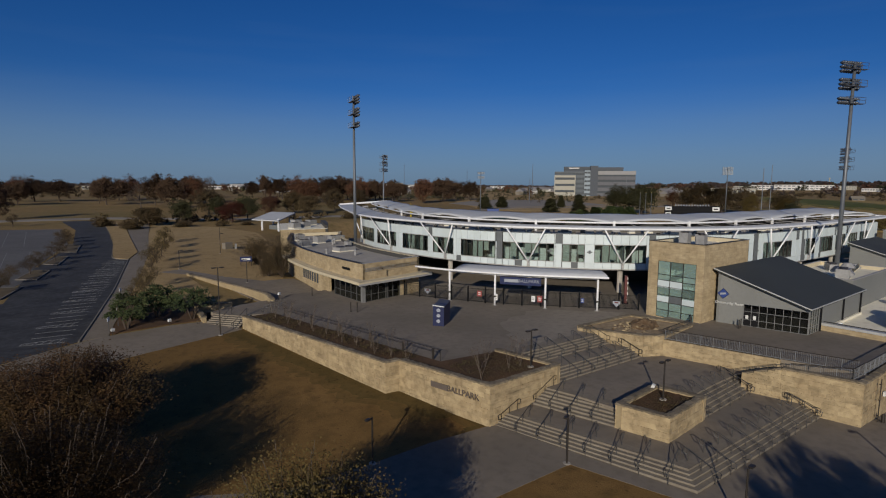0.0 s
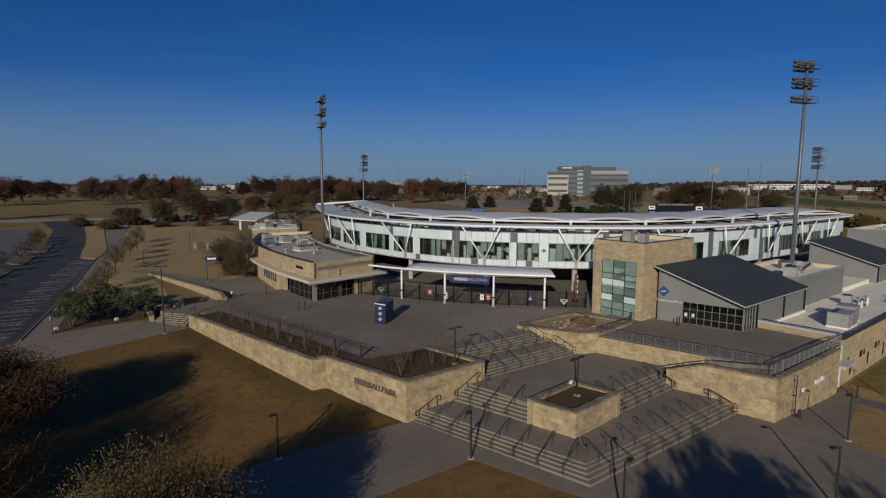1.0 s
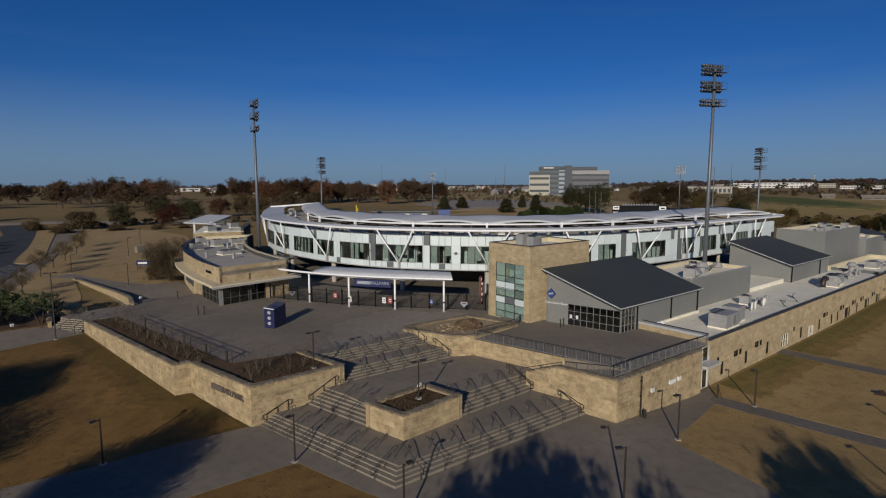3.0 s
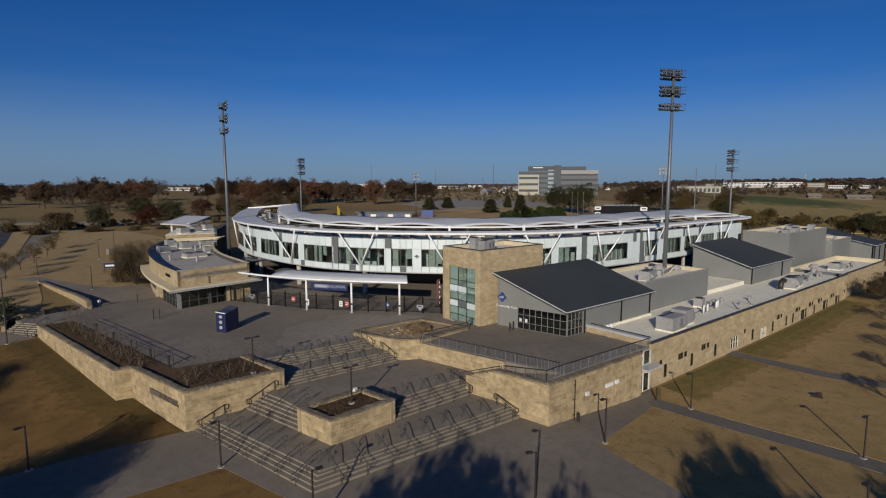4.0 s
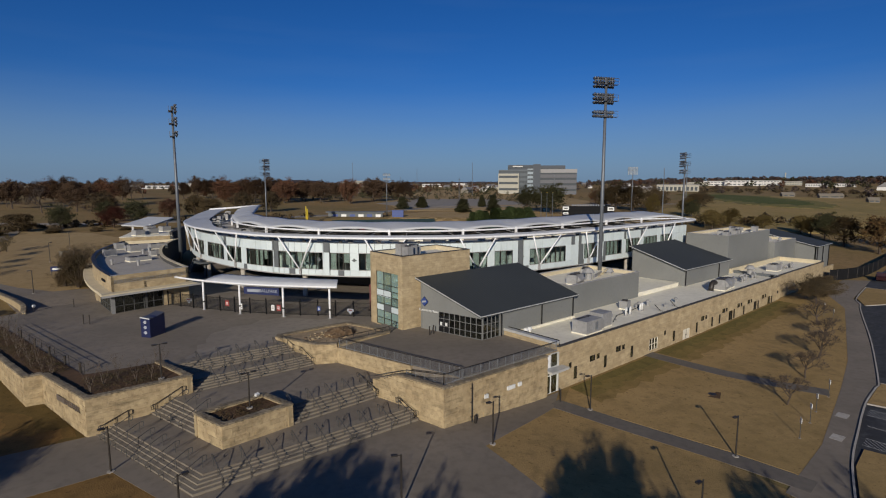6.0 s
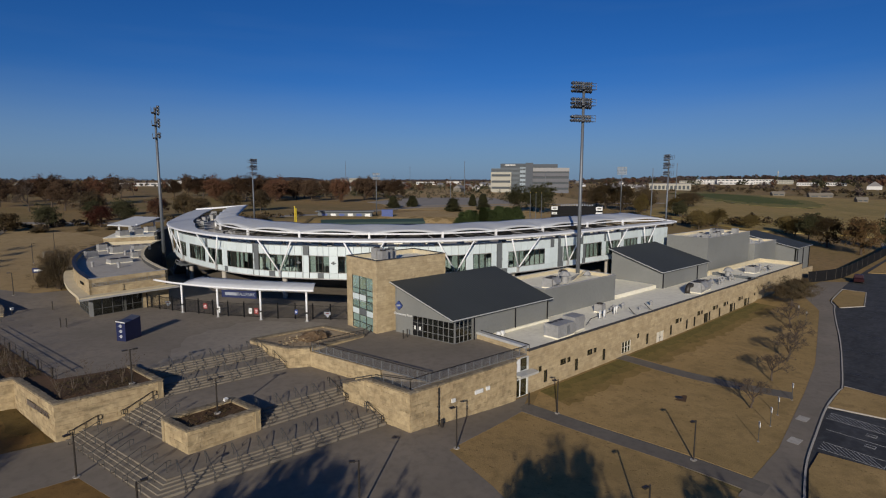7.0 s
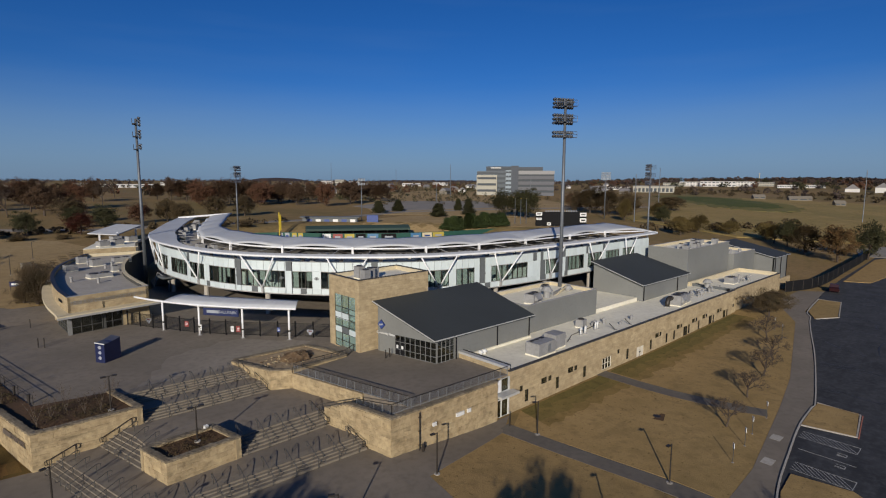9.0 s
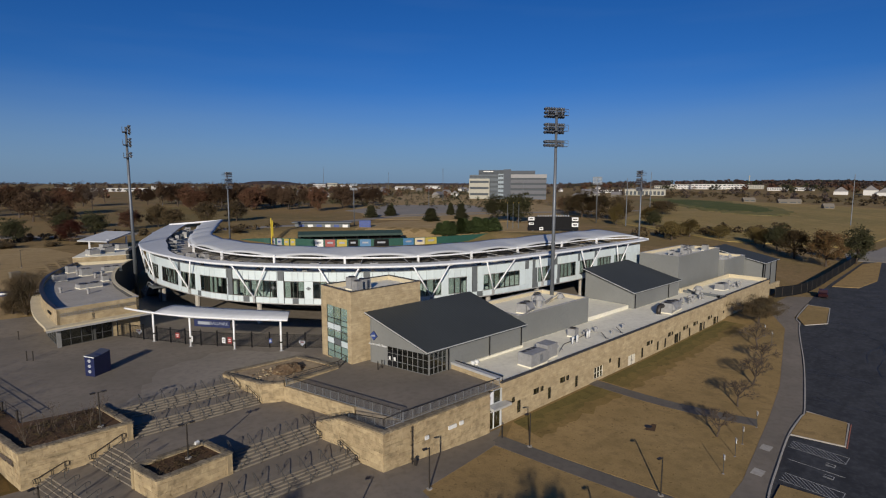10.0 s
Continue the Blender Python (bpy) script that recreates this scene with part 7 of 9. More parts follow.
# ---- railings ----
def handrail(x, y, head, run, z0, z1, label="grey steel stair handrail with looped ends", material=None, mid=True):
    """A stair handrail whose foot stands at x, y; head: plan direction up the flight; z0, z1: floor below and above."""
    h = base("handrail", label, "handrail", "stair handrails")
    mt = material or M_RAIL
    u = Vector((math.cos(radians(head)), math.sin(radians(head)), 0))
    a = Vector((x, y, 0)) - u * 0.15
    b = Vector((x, y, 0)) + u * (run + 0.15)
    za, zb = z0 + 0.92, z1 + 0.92
    line = [a + Vector((0, 0, za - 0.45)) - u * 0.02, a - u * 0.32 + Vector((0, 0, za - 0.42)), a - u * 0.36 + Vector((0, 0, za - 0.05)), a - u * 0.2 + Vector((0, 0, za)), a + Vector((0, 0, za)),
            b + Vector((0, 0, zb)), b + u * 0.2 + Vector((0, 0, zb)), b + u * 0.36 + Vector((0, 0, zb - 0.05)), b + u * 0.32 + Vector((0, 0, zb - 0.4)), b + Vector((0, 0, zb - 0.42))]
    part("rail", pipe(bmesh.new(), line, 0.032, 6), mt, h, "", True)
    for t in ((0.0, 0.5, 1.0) if mid else (0.0, 1.0)):
        p = a + (b - a) * t
        zf = z0 - 0.1 if t < 0.1 else (z1 - 0.05 if t > 0.9 else z0 + (z1 - z0) * 0.35)
        part("post", rod(bmesh.new(), (p.x, p.y, zf), (p.x, p.y, za + (zb - za) * t), 0.028, 6), mt, h)
    return h


up1 = math.degrees(math.atan2(3.6, 15.2))
for k in range(7):
    t = 0.135 + k * 0.125
    handrail(28.3 + 3.6 * t, 32.4 - 15.2 * t, up1, 1.7, 0.45, 1.19)
for k in range(9):
    handrail(33.9 + 2.1 * k, 17.15 - 0.033 * 2.1 * k, 88, 1.7, 0.45, 1.19)
for k in range(3):
    t = 0.25 + k * 0.25
    handrail(32.75 + 1.75 * t, 32.4 - 7.2 * t, 13.7, 2.1, 1.19, 2.25)
for k in range(5):
    handrail(42.3 + 1.95 * k, 21.75, 90, 2.1, 1.19, 2.25)
for k in range(5):
    x = 38.75 + 2.1 * k
    handrail(x, 32.45 - 0.03 * (x - 36.5), 92, 1.6, 2.25, 3.0)
    handrail(x - 0.25, 36.0 - 0.03 * (x - 36.5), 92, 1.6, 3.0, PLAZA)
handrail(29.0, 32.25, 2, 1.7, 0.45, 1.19, "dark bronze handrail on the stone wall", M_DARKTRIM)
handrail(33.2, 32.25, 2, 2.1, 1.19, 2.25, "dark bronze handrail on the stone wall", M_DARKTRIM)
handrail(51.3, 16.9, 100, 1.7, 0.45, 1.19, "dark bronze handrail on the stone wall", M_DARKTRIM)
handrail(50.6, 22.2, 100, 2.1, 1.19, 2.25, "dark bronze handrail on the stone wall", M_DARKTRIM)
handrail(48.85, 32.35, 97, 1.7, 2.25, 3.0, "dark bronze handrail on the stone wall", M_DARKTRIM)
handrail(48.35, 36.0, 97, 1.7, 3.0, PLAZA, "dark bronze handrail on the stone wall", M_DARKTRIM)
for x, y in ((15.6, 72.9), (18.6, 68.9), (17.3, 70.8)):
    handrail(x, y, 37, 2.4, 2.3, 3.45)
for k in range(3):
    handrail(22.6 + 1.0 * k, 69.2 + 1.6 * k, -30, 1.2, 3.45, PLAZA)


def guard(pts, zs, label, hgt=1.07, pitch=0.13, bays=1.15, material=None):
    """A picket guard along plan points with floor heights zs: posts, rails and picket panels as parts."""
    g = base("guard_railing", label, "railing", "guard railings")
    mt = material or M_GUARD
    for (p, q), (za, zb) in zip(zip(pts, pts[1:]), zip(zs, zs[1:])):
        p, q = Vector((*p, za)), Vector((*q, zb))
        n = max(1, round((q - p).length / bays))
        for k in range(n + 1):
            c = p + (q - p) * k / n
            part("post", boxm(bmesh.new(), pose(c.x, c.y, c.z), 0.045, 0.045, hgt), mt, g)
        up = Vector((0, 0, 1))
        part("top_rail", rod(bmesh.new(), p + up * hgt, q + up * hgt, 0.045, 6), M_DARKTRIM, g, "dark top rail")
        part("bottom_rail", rod(bmesh.new(), p + up * 0.12, q + up * 0.12, 0.03, 6), mt, g)
        for k in range(n):
            a, b = p + (q - p) * k / n, p + (q - p) * (k + 1) / n
            m = max(2, int((b - a).length / pitch))
            for j in range(1, m):
                c = a + (b - a) * j / m
                bar_piece("picket", mt, g, pose(c.x, c.y, c.z + 0.12), 0.015, 0.015, hgt - 0.14)
    return g


guard([(51.75, 31.0), (55.55, 15.1)], [TERRACE, TERRACE], "grey steel picket guard on the terrace edge")
guard([(55.5, 14.55), (69.2, 14.15)], [TERRACE, TERRACE], "grey steel picket guard above the stone wall")
guard([(52.4, 19.3), (53.4, 14.9), (55.4, 14.6)], [3.3, 3.8, TERRACE], "grey steel picket guard on the ramp")
slope_rail = base("ramp_rail", "two-bar grey steel rail climbing the stone wall", "handrail")
ra, rb = Vector((50.6, 23.4, 2.0)), Vector((52.2, 19.6, 3.3))
for t in (0.0, 0.5, 1.0):
    c = ra.lerp(rb, t)
    part("post", rod(bmesh.new(), c, c + Vector((0, 0, 1.0)), 0.032, 6), M_RAIL, slope_rail)
for z in (0.55, 1.0):
    part("bar", rod(bmesh.new(), ra + Vector((0, 0, z)), rb + Vector((0, 0, z)), 0.035, 6), M_RAIL, slope_rail)
guard([(51.8, 31.3), (59.3, 32.05)], [4.5, 4.32], "low grey steel picket guard on the bed rim", 0.55, 0.26, material=M_RAIL)
guard([(59.4, 32.1), (61.2, 33.2)], [TERRACE, TERRACE], "short grey steel picket guard beside the tower", 0.9, 0.26, material=M_RAIL)
cable = base("plaza_railing", "slim dark two-bar railing along the planter edge", "railing")
ca, cb = Vector((28.75, 40.35, 3.75)), Vector((23.9, 66.0, 3.75))
for k in range(7):
    c = ca + (cb - ca) * k / 6
    part("post", rod(bmesh.new(), c, c + Vector((0, 0, 1.07)), 0.03, 6), M_DARKTRIM, cable)
for z in (0.75, 1.07):
    part("bar", rod(bmesh.new(), ca + Vector((0, 0, z)), cb + Vector((0, 0, z)), 0.028, 6), M_DARKTRIM, cable)
for x, y in ((24.85, 60.2), (25.8, 54.7), (26.75, 49.8), (27.65, 45.0), (28.5, 41.2)):
    bo = base("bollard_light", "low dark bollard light on the planter edge", "bollard", "planter bollards")
    part("shaft", rod(bmesh.new(), (x, y, 3.7), (x, y, 4.65), 0.11, 8), M_DARKTRIM, bo)
    part("cap", rod(bmesh.new(), (x, y, 4.65), (x, y, 4.78), 0.15, 8), M_DARKTRIM, bo)
for x, y in ((62.6, 28.2), (63.3, 28.3), (61.6, 33.4), (32.2, 62.4), (31.6, 63.0), (32.0, 75.6)):
    bo = base("bollard", "dark steel post on the paving", "bollard", "paving bollards")
    part("shaft", rod(bmesh.new(), (x, y, 3.7), (x, y, 5.0), 0.07, 8), M_DARKTRIM, bo)
    part("cap", rod(bmesh.new(), (x, y, 5.0), (x, y, 5.05), 0.09, 8), M_DARKTRIM, bo)

bo = base("bollard", "short dark steel post beside the lawn walk", "bollard", "paving bollards")
part("shaft", rod(bmesh.new(), (67.1, 11.9, -0.9), (67.1, 11.9, 0.75), 0.08, 8), M_DARKTRIM, bo)
part("cap", rod(bmesh.new(), (67.1, 11.9, 0.75), (67.1, 11.9, 0.8), 0.1, 8), M_DARKTRIM, bo)
pipe_down = base("downpipe", "slim dark downpipe on the stone wall", "downpipe")
part("pipe", rod(bmesh.new(), (55.6, 13.42, -0.3), (55.6, 13.42, 3.9), 0.045, 8), M_DARKTRIM, pipe_down)
for z in (0.6, 2.0, 3.4):
    part("bracket", boxm(bmesh.new(), pose(55.6, 13.47, z), 0.16, 0.16, 0.05), M_DARKTRIM, pipe_down)


# ---- lamps ----
def street_lamp(x, y, z, hgt, heads, rz=0.0, label="slim dark bronze area lamp on a concrete foot"):
    s = base("street_lamp", label, "street lamp", "area lamps")
    m = pose(x, y, z, 0, 0, rz)
    part("foot", rod(bmesh.new(), (x, y, z - 0.3), (x, y, z + 0.10), 0.27, 12), M_KERB, s, "round concrete foot")
    part("pole", rod(bmesh.new(), (x, y, z + 0.1), (x, y, z + hgt), 0.075, 8, 0.06), M_DARKTRIM, s)
    for k in range(heads):
        sgn_ = 1 if k == 0 else -1
        part("arm", rod(bmesh.new(), m @ Vector((0, 0, hgt - 0.08)), m @ Vector((sgn_ * 0.3, 0, hgt - 0.02)), 0.03, 6), M_DARKTRIM, s)
        head = part("lamp_head", boxm(bmesh.new(), m @ pose(sgn_ * 0.46, 0, hgt - 0.08), 0.44, 0.26, 0.11), M_DARKTRIM, s, "flat shoebox lamp head")
        part("lens", boxm(bmesh.new(), m @ pose(sgn_ * 0.46, 0, hgt - 0.09), 0.34, 0.18, 0.015), M_LENS, head)
    return s


for x, y, hgt, heads, rz in ((28.15, 24.8, 3.7, 1, 200), (17.05, 33.1, 3.5, 1, 200), (67.8, 8.7, 3.7, 1, 160), (53.95, 9.1, 3.9, 1, 170), (69.3, -4.75, 3.7, 1, 170), 
                             (30.15, 13.6, 4.0, 1, 0), (42.4, 6.6, 4.0, 1, 150), (55.4, -7.9, 4.0, 1, 170), (21.75, 111.5, 3.6, 1, 0), (28.3, 93.3, 4.0, 1, 150), (33.7, 127.4, 4.5, 1, 20), (40, 150, 4.5, 1, 0)):
    street_lamp(x, y, gz(x, y), hgt, heads, rz)
street_lamp(38.6, 23.6, 2.98, 3.25, 2, 0, "dark twin-head area lamp in the square planter")
street_lamp(34.1, 33.9, 3.82, 3.45, 2, 0, "dark twin-head area lamp in the long planter")
street_lamp(16.45, 67.2, gz(16.45, 67.2), 8.2, 2, 0, "tall dark twin-head area lamp beside the walk")
wb = base("flood_fixture", "small white flood fixture on the planter rim", "light fixture")
part("housing", boxm(bmesh.new(), pose(39.9, 25.3, 3.2, 20, 0, 20), 0.36, 0.26, 0.3), M_LETTER, wb)
part("stand", rod(bmesh.new(), (39.9, 25.3, 2.9), (39.9, 25.3, 3.25), 0.05, 6), M_DARKTRIM, wb)
for x, y in ((12.4, 74.4), (6.2, 73.6), (27.2, 76.2)):
    wb = base("flood_fixture", "small white flood fixture in the planting", "light fixture")
    part("housing", boxm(bmesh.new(), pose(x, y, gz(x, y) + (0.5 if x < 20 else 1.7), 20, 0, 20), 0.36, 0.26, 0.3), M_LETTER, wb)
    part("stand", rod(bmesh.new(), (x, y, gz(x, y)), (x, y, gz(x, y) + (0.55 if x < 20 else 1.75)), 0.05, 6), M_DARKTRIM, wb)


def light_mast(x, y, z, top, rows, cols, face, label, width=4.4, gap_=2.6, r=0.38):
    """A ballpark floodlight mast; face: plan direction in which its lamps look."""
    s = base("floodlight_mast", label, "floodlight mast", "floodlight masts")
    part("pole", rod(bmesh.new(), (x, y, z), (x, y, top), r, 12, r * 0.55), M_POLE, s, "tapered galvanised pole", True)
    hd_ = face - 90
    for k in range(rows):
        zz = top - 0.4 - k * gap_
        m = pose(x, y, zz, 0, 0, hd_)
        arm = part("crossarm", boxm(bmesh.new(), m @ pose(0, 0.25, 0), width, 0.12, 0.16), M_POLE, s, "galvanised crossarm")
        part("platform", boxm(bmesh.new(), m @ pose(0, -0.35, -0.75), width, 0.7, 0.07), M_LAMPHEAD, s, "service platform")
        part("platform_rail", rod(bmesh.new(), m @ Vector((-width / 2, -0.68, 0.25)), m @ Vector((width / 2, -0.68, 0.25)), 0.04, 5), M_LAMPHEAD, s)
        part("platform_rail", rod(bmesh.new(), m @ Vector((-width / 2, -0.68, -0.2)), m @ Vector((width / 2, -0.68, -0.2)), 0.03, 5), M_LAMPHEAD, s)
        for j in range(4):
            u = -width / 2 + width * j / 3
            part("rail_post", rod(bmesh.new(), m @ Vector((u, -0.68, -0.72)), m @ Vector((u, -0.68, 0.25)), 0.035, 5), M_LAMPHEAD, s)
        for j in range(cols):
            u = (j - (cols - 1) / 2) * width / cols
            for lev in ((0.55, -0.08, -0.72) if k < rows - 1 and rows > 2 else (0.3, -0.3)):
                c = m @ Vector((u, 0.35, lev))
                d_ = (m.to_3x3() @ Vector((0, 0.9, -0.45))).normalized()
                lamp = part("floodlight", rod(bmesh.new(), c, c + d_ * 0.5, 0.13, 8, 0.29), M_LAMPHEAD, s, "bell-shaped floodlight", True)
                part("lens", rod(bmesh.new(), c + d_ * 0.5, c + d_ * 0.53, 0.27, 8), M_LENS, lamp)
    return s


light_mast(54.8, 103.6, 3.0, 38.3, 3, 7, -14, "tall galvanised floodlight mast with three lamp racks", 3.8)
light_mast(102.1, 30.4, 1.0, 39.4, 3, 8, 68, "tall galvanised floodlight mast with three lamp racks", 4.0)
light_mast(172.0, 49.8, 1.0, 30.2, 3, 5, 140, "galvanised floodlight mast with three lamp racks", 3.6, 2.2, 0.32)
light_mast(99.9, 164.7, 1.0, 30.2, 3, 5, 300, "galvanised floodlight mast with three lamp racks", 3.6, 2.2, 0.32)
light_mast(172, 194, 5, 26.4, 2, 5, 240, "slender floodlight mast beyond the outfield", 3.4, 2.0, 0.26)
light_mast(290, 134, 5, 30.0, 3, 7, 215, "slender floodlight mast beyond the outfield", 5.0, 1.4, 0.3)


def line_pole(x, y, hgt, label="plain grey utility pole"):
    z = gz(x, y)
    s = base("utility_pole", label, "utility pole", "utility poles")
    part("pole", rod(bmesh.new(), (x, y, z - 0.5), (x, y, z + hgt), 0.3, 8, 0.16), M_POLE, s)
    part("crossarm", boxm(bmesh.new(), pose(x, y, z + hgt - 1.5, 0, 0, 30), 2.4, 0.12, 0.14), M_POLE, s)


for x, y, hgt in ((382, 148, 29), (388, 360, 32), (472, 554, 31), (387, 577, 37), (430, 44, 31), (291, 117, 25), (294, 276, 18), (400, 493, 19), (356, 237, 21), (-10, 330, 9)):
    line_pole(x, y, hgt)
for x, y in ((225, 143), (228, 142), (231, 141)):
    z = gz(x, y)
    s = base("flagpole", "bare pale flagpole beyond the outfield", "flagpole", "flagpoles")
    part("pole", rod(bmesh.new(), (x, y, z - 0.3), (x, y, z + 12.2), 0.16, 8, 0.08), M_POLE, s)
    part("finial", rod(bmesh.new(), (x, y, z + 12.2), (x, y, z + 12.4), 0.14, 8), M_YELLOW, s)

# ---- outfield ----
of_poly = smoothed([(112, 190), (126, 184), (137, 168), (150, 157), (160, 150.5), (181, 143), (197, 140), (209, 137), (222, 124)], 4)
ofw = base("outfield_wall", "green padded outfield wall carrying bright banners", "wall", kind="structure")
for a, b in zip(of_poly, of_poly[1:]):
    d = np.array(b) - np.array(a)
    n = np.array((-d[1], d[0])) / np.linalg.norm(d) * 0.3
    part("padding", prism(bmesh.new(), [tuple(a), tuple(b), tuple(b + n), tuple(a + n)], 0.8, 4.2), M_GREENWALL, ofw)
of_d = np.r_[0, np.cumsum(np.hypot(*np.diff(of_poly, axis=0).T))]
BANNERS = [(14.6, 1.8, M_LETTERDIM), (17.4, 1.9, M_LETTERDIM), (20.5, 2.2, M_BANNERGOLD), (23.4, 2.2, M_BANNERGOLD), (35.0, 3.4, M_LETTER), (39.5, 3.9, M_RED), (44.2, 3.9, M_BANNERGOLD), (48.7, 3.9, M_BLACK), (53.6, 4.4, M_TEAL), (60.0, 6.0, M_BLACK), (71.5, 4.6, M_TEAL), (76.5, 4.4, M_CREAM), (81.6, 5.2, M_BANNERGOLD)]
for s, wdt, mt in BANNERS:
    i = min(len(of_poly) - 2, int(np.searchsorted(of_d, s)) - 1)
    t = (s - of_d[i]) / (of_d[i + 1] - of_d[i])
    c = of_poly[i] + (of_poly[i + 1] - of_poly[i]) * t
    d = of_poly[i + 1] - of_poly[i]
    hd = math.degrees(math.atan2(d[1], d[0]))
    nb = np.array((d[1], -d[0])) / np.linalg.norm(d)
    o = base("banner", "bright plain banner on the outfield wall", "banner", "outfield banners")
    part("sheet", boxm(bmesh.new(), pose(c[0] + nb[0] * 0.08, c[1] + nb[1] * 0.08, 1.2, 0, 0, hd), wdt, 0.06, 2.85), mt, o)
    part("mark", boxm(bmesh.new(), pose(c[0] + nb[0] * 0.14, c[1] + nb[1] * 0.14, 2.4, 0, 0, hd), wdt * 0.55, 0.04, 0.7), M_LETTERDIM if mt not in (M_LETTERDIM, M_CREAM) else M_BLUEMID, o)
fpole = base("foul_pole", "yellow foul pole with a screen", "foul pole")
part("pole", rod(bmesh.new(), (124.5, 183.5, 1), (124.5, 183.5, 12.5), 0.22, 8), M_YELLOW, fpole)
part("screen", prism(bmesh.new(), rect(124.7, 183.4, 125.3, 183.6), 5.0, 11.5), M_YELLOW, fpole)
shed = base("bullpen_shelter", "long grey-green roofed shelter behind the outfield wall", "shelter")
for k in range(-3, 6):
    x0, y0 = 146 + 4.2 * k, 171 - 2.4 * k
    part("roof", prism(bmesh.new(), [(x0, y0), (x0 + 4.3, y0 - 2.5), (x0 + 6.2, y0 + 1.0), (x0 + 1.9, y0 + 3.5)], [5.2, 5.2, 6.3, 6.3], [5.4, 5.4, 6.5, 6.5]), M_SHELTER, shed)
    part("fascia", prism(bmesh.new(), [(x0 - 0.1, y0 - 0.2), (x0 + 4.3, y0 - 2.7), (x0 + 4.3, y0 - 2.5), (x0, y0)], 4.5, 5.3), M_SHELTER, shed)
    part("back_wall", prism(bmesh.new(), [(x0 + 1.6, y0 + 3.0), (x0 + 5.9, y0 + 0.5), (x0 + 6.0, y0 + 0.7), (x0 + 1.7, y0 + 3.2)], 1.5, 6.2), M_BLACK, shed)
    part("post", rod(bmesh.new(), (x0 + 0.2, y0 + 0.3, 1.5), (x0 + 0.2, y0 + 0.3, 5.2), 0.12, 6), M_DARKTRIM, shed)
trail = base("play_building", "pale low building with a blue tank beside it", "building")
part("wall", prism(bmesh.new(), [(147, 206), (166, 189), (168, 191.5), (149, 208.5)], 4.5, 8.2), M_ACCENT, trail)
part("roof", prism(bmesh.new(), [(145.6, 206), (166, 187.6), (169.6, 191.5), (149, 210)], 8.2, 8.6), M_ACCENT, trail, "dark flat roof")
for k in range(6):
    x0, y0 = 148.5 + 3.0 * k, 204.6 - 2.68 * k
    part("window", prism(bmesh.new(), [(x0, y0 - 0.06), (x0 + 1.8, y0 - 1.67), (x0 + 1.84, y0 - 1.6), (x0 + 0.04, y0 + 0.02)], 5.6, 7.4), M_LETTER if k % 2 else M_BLUEMID, trail)
part("tank", prism(bmesh.new(), [(170, 187), (174, 183.5), (175.6, 185.4), (171.6, 188.9)], 4.5, 9.2), M_BLUEMID, trail, "blue block")
# scoreboard
sb0, sb1 = Vector((225.4, 130.9, 0)), Vector((242.4, 114.9, 0))
sbd = (sb1 - sb0).normalized()
sbh = math.degrees(math.atan2(sbd.y, sbd.x))
score = base("scoreboard", "large black scoreboard with white panels on posts", "scoreboard")
mid = (sb0 + sb1) / 2
part("board", boxm(bmesh.new(), pose(mid.x, mid.y, 5.0, 0, 0, sbh), (sb1 - sb0).length, 0.9, 6.4), M_BLACK, score)
for t, z, wdt, hgt in ((0.06, 9.6, 2.8, 1.6), (0.06, 7.6, 2.4, 1.0), (0.93, 9.3, 3.0, 1.7), (0.93, 6.6, 3.0, 1.9), (0.26, 5.1, 1.8, 1.4)):
    c = sb0 + (sb1 - sb0) * t + Vector((sbd.y, -sbd.x, 0)) * 0.55
    part("panel", boxm(bmesh.new(), pose(c.x, c.y, z, 0, 0, sbh), wdt, 0.1, hgt), M_LETTER, score, "white sponsor panel")
    part("mark", boxm(bmesh.new(), pose(c.x + sbd.y * 0.1, c.y - sbd.x * 0.1, z + hgt * 0.35, 0, 0, sbh), wdt * 0.6, 0.05, hgt * 0.3), M_BLACK, score)
for t in (0.1, 0.37, 0.63, 0.9):
    c = sb0 + (sb1 - sb0) * t
    part("post", boxm(bmesh.new(), pose(c.x, c.y, gz(c.x, c.y) - 0.5, 0, 0, sbh), 0.5, 0.5, 7), M_ACCENT, score)
for k in range(13):
    c = sb0 + (sb1 - sb0) * (0.2 + 0.05 * k)
    part("letter_bar", boxm(bmesh.new(), pose(c.x, c.y, 11.4, 0, 0, sbh), 0.5, 0.12, 0.7), M_LETTERDIM, score, "raised letter above the board")

# picnic pavilion on the left
pv = base("picnic_shelter", "open picnic shelter with a pale sloping metal roof", "shelter")
part("roof", prism(bmesh.new(), [(56.0, 172.0), (63.0, 168.0), (72.5, 177), (66, 182)], [8.9, 8.4, 10.3, 10.6], [9.2, 8.7, 10.6, 10.9]), M_ROOFMETAL, pv)
for x, y in ((59.0, 171.4), (63.6, 169.6), (66, 180.4), (70.6, 177.6)):
    part("post", boxm(bmesh.new(), pose(x, y, gz(x, y) - 0.3), 0.45, 0.45, 9.5 - gz(x, y)), M_WHITE, pv)
part("store_block", prism(bmesh.new(), [(62, 173.5), (65.5, 171), (70.5, 176.5), (66.4, 179)], 4, 7.0), M_ACCENT, pv)
bl = base("banner_sign", "blue banner sign on two posts in the lawn", "sign")
part("board", boxm(bmesh.new(), pose(33.2, 108.6, 5.0, 0, 0, -20), 2.2, 0.1, 1.0), M_BLUE, bl)
part("bar", boxm(bmesh.new(), pose(33.17, 108.52, 5.3, 0, 0, -20), 1.6, 0.08, 0.35), M_LETTER, bl)
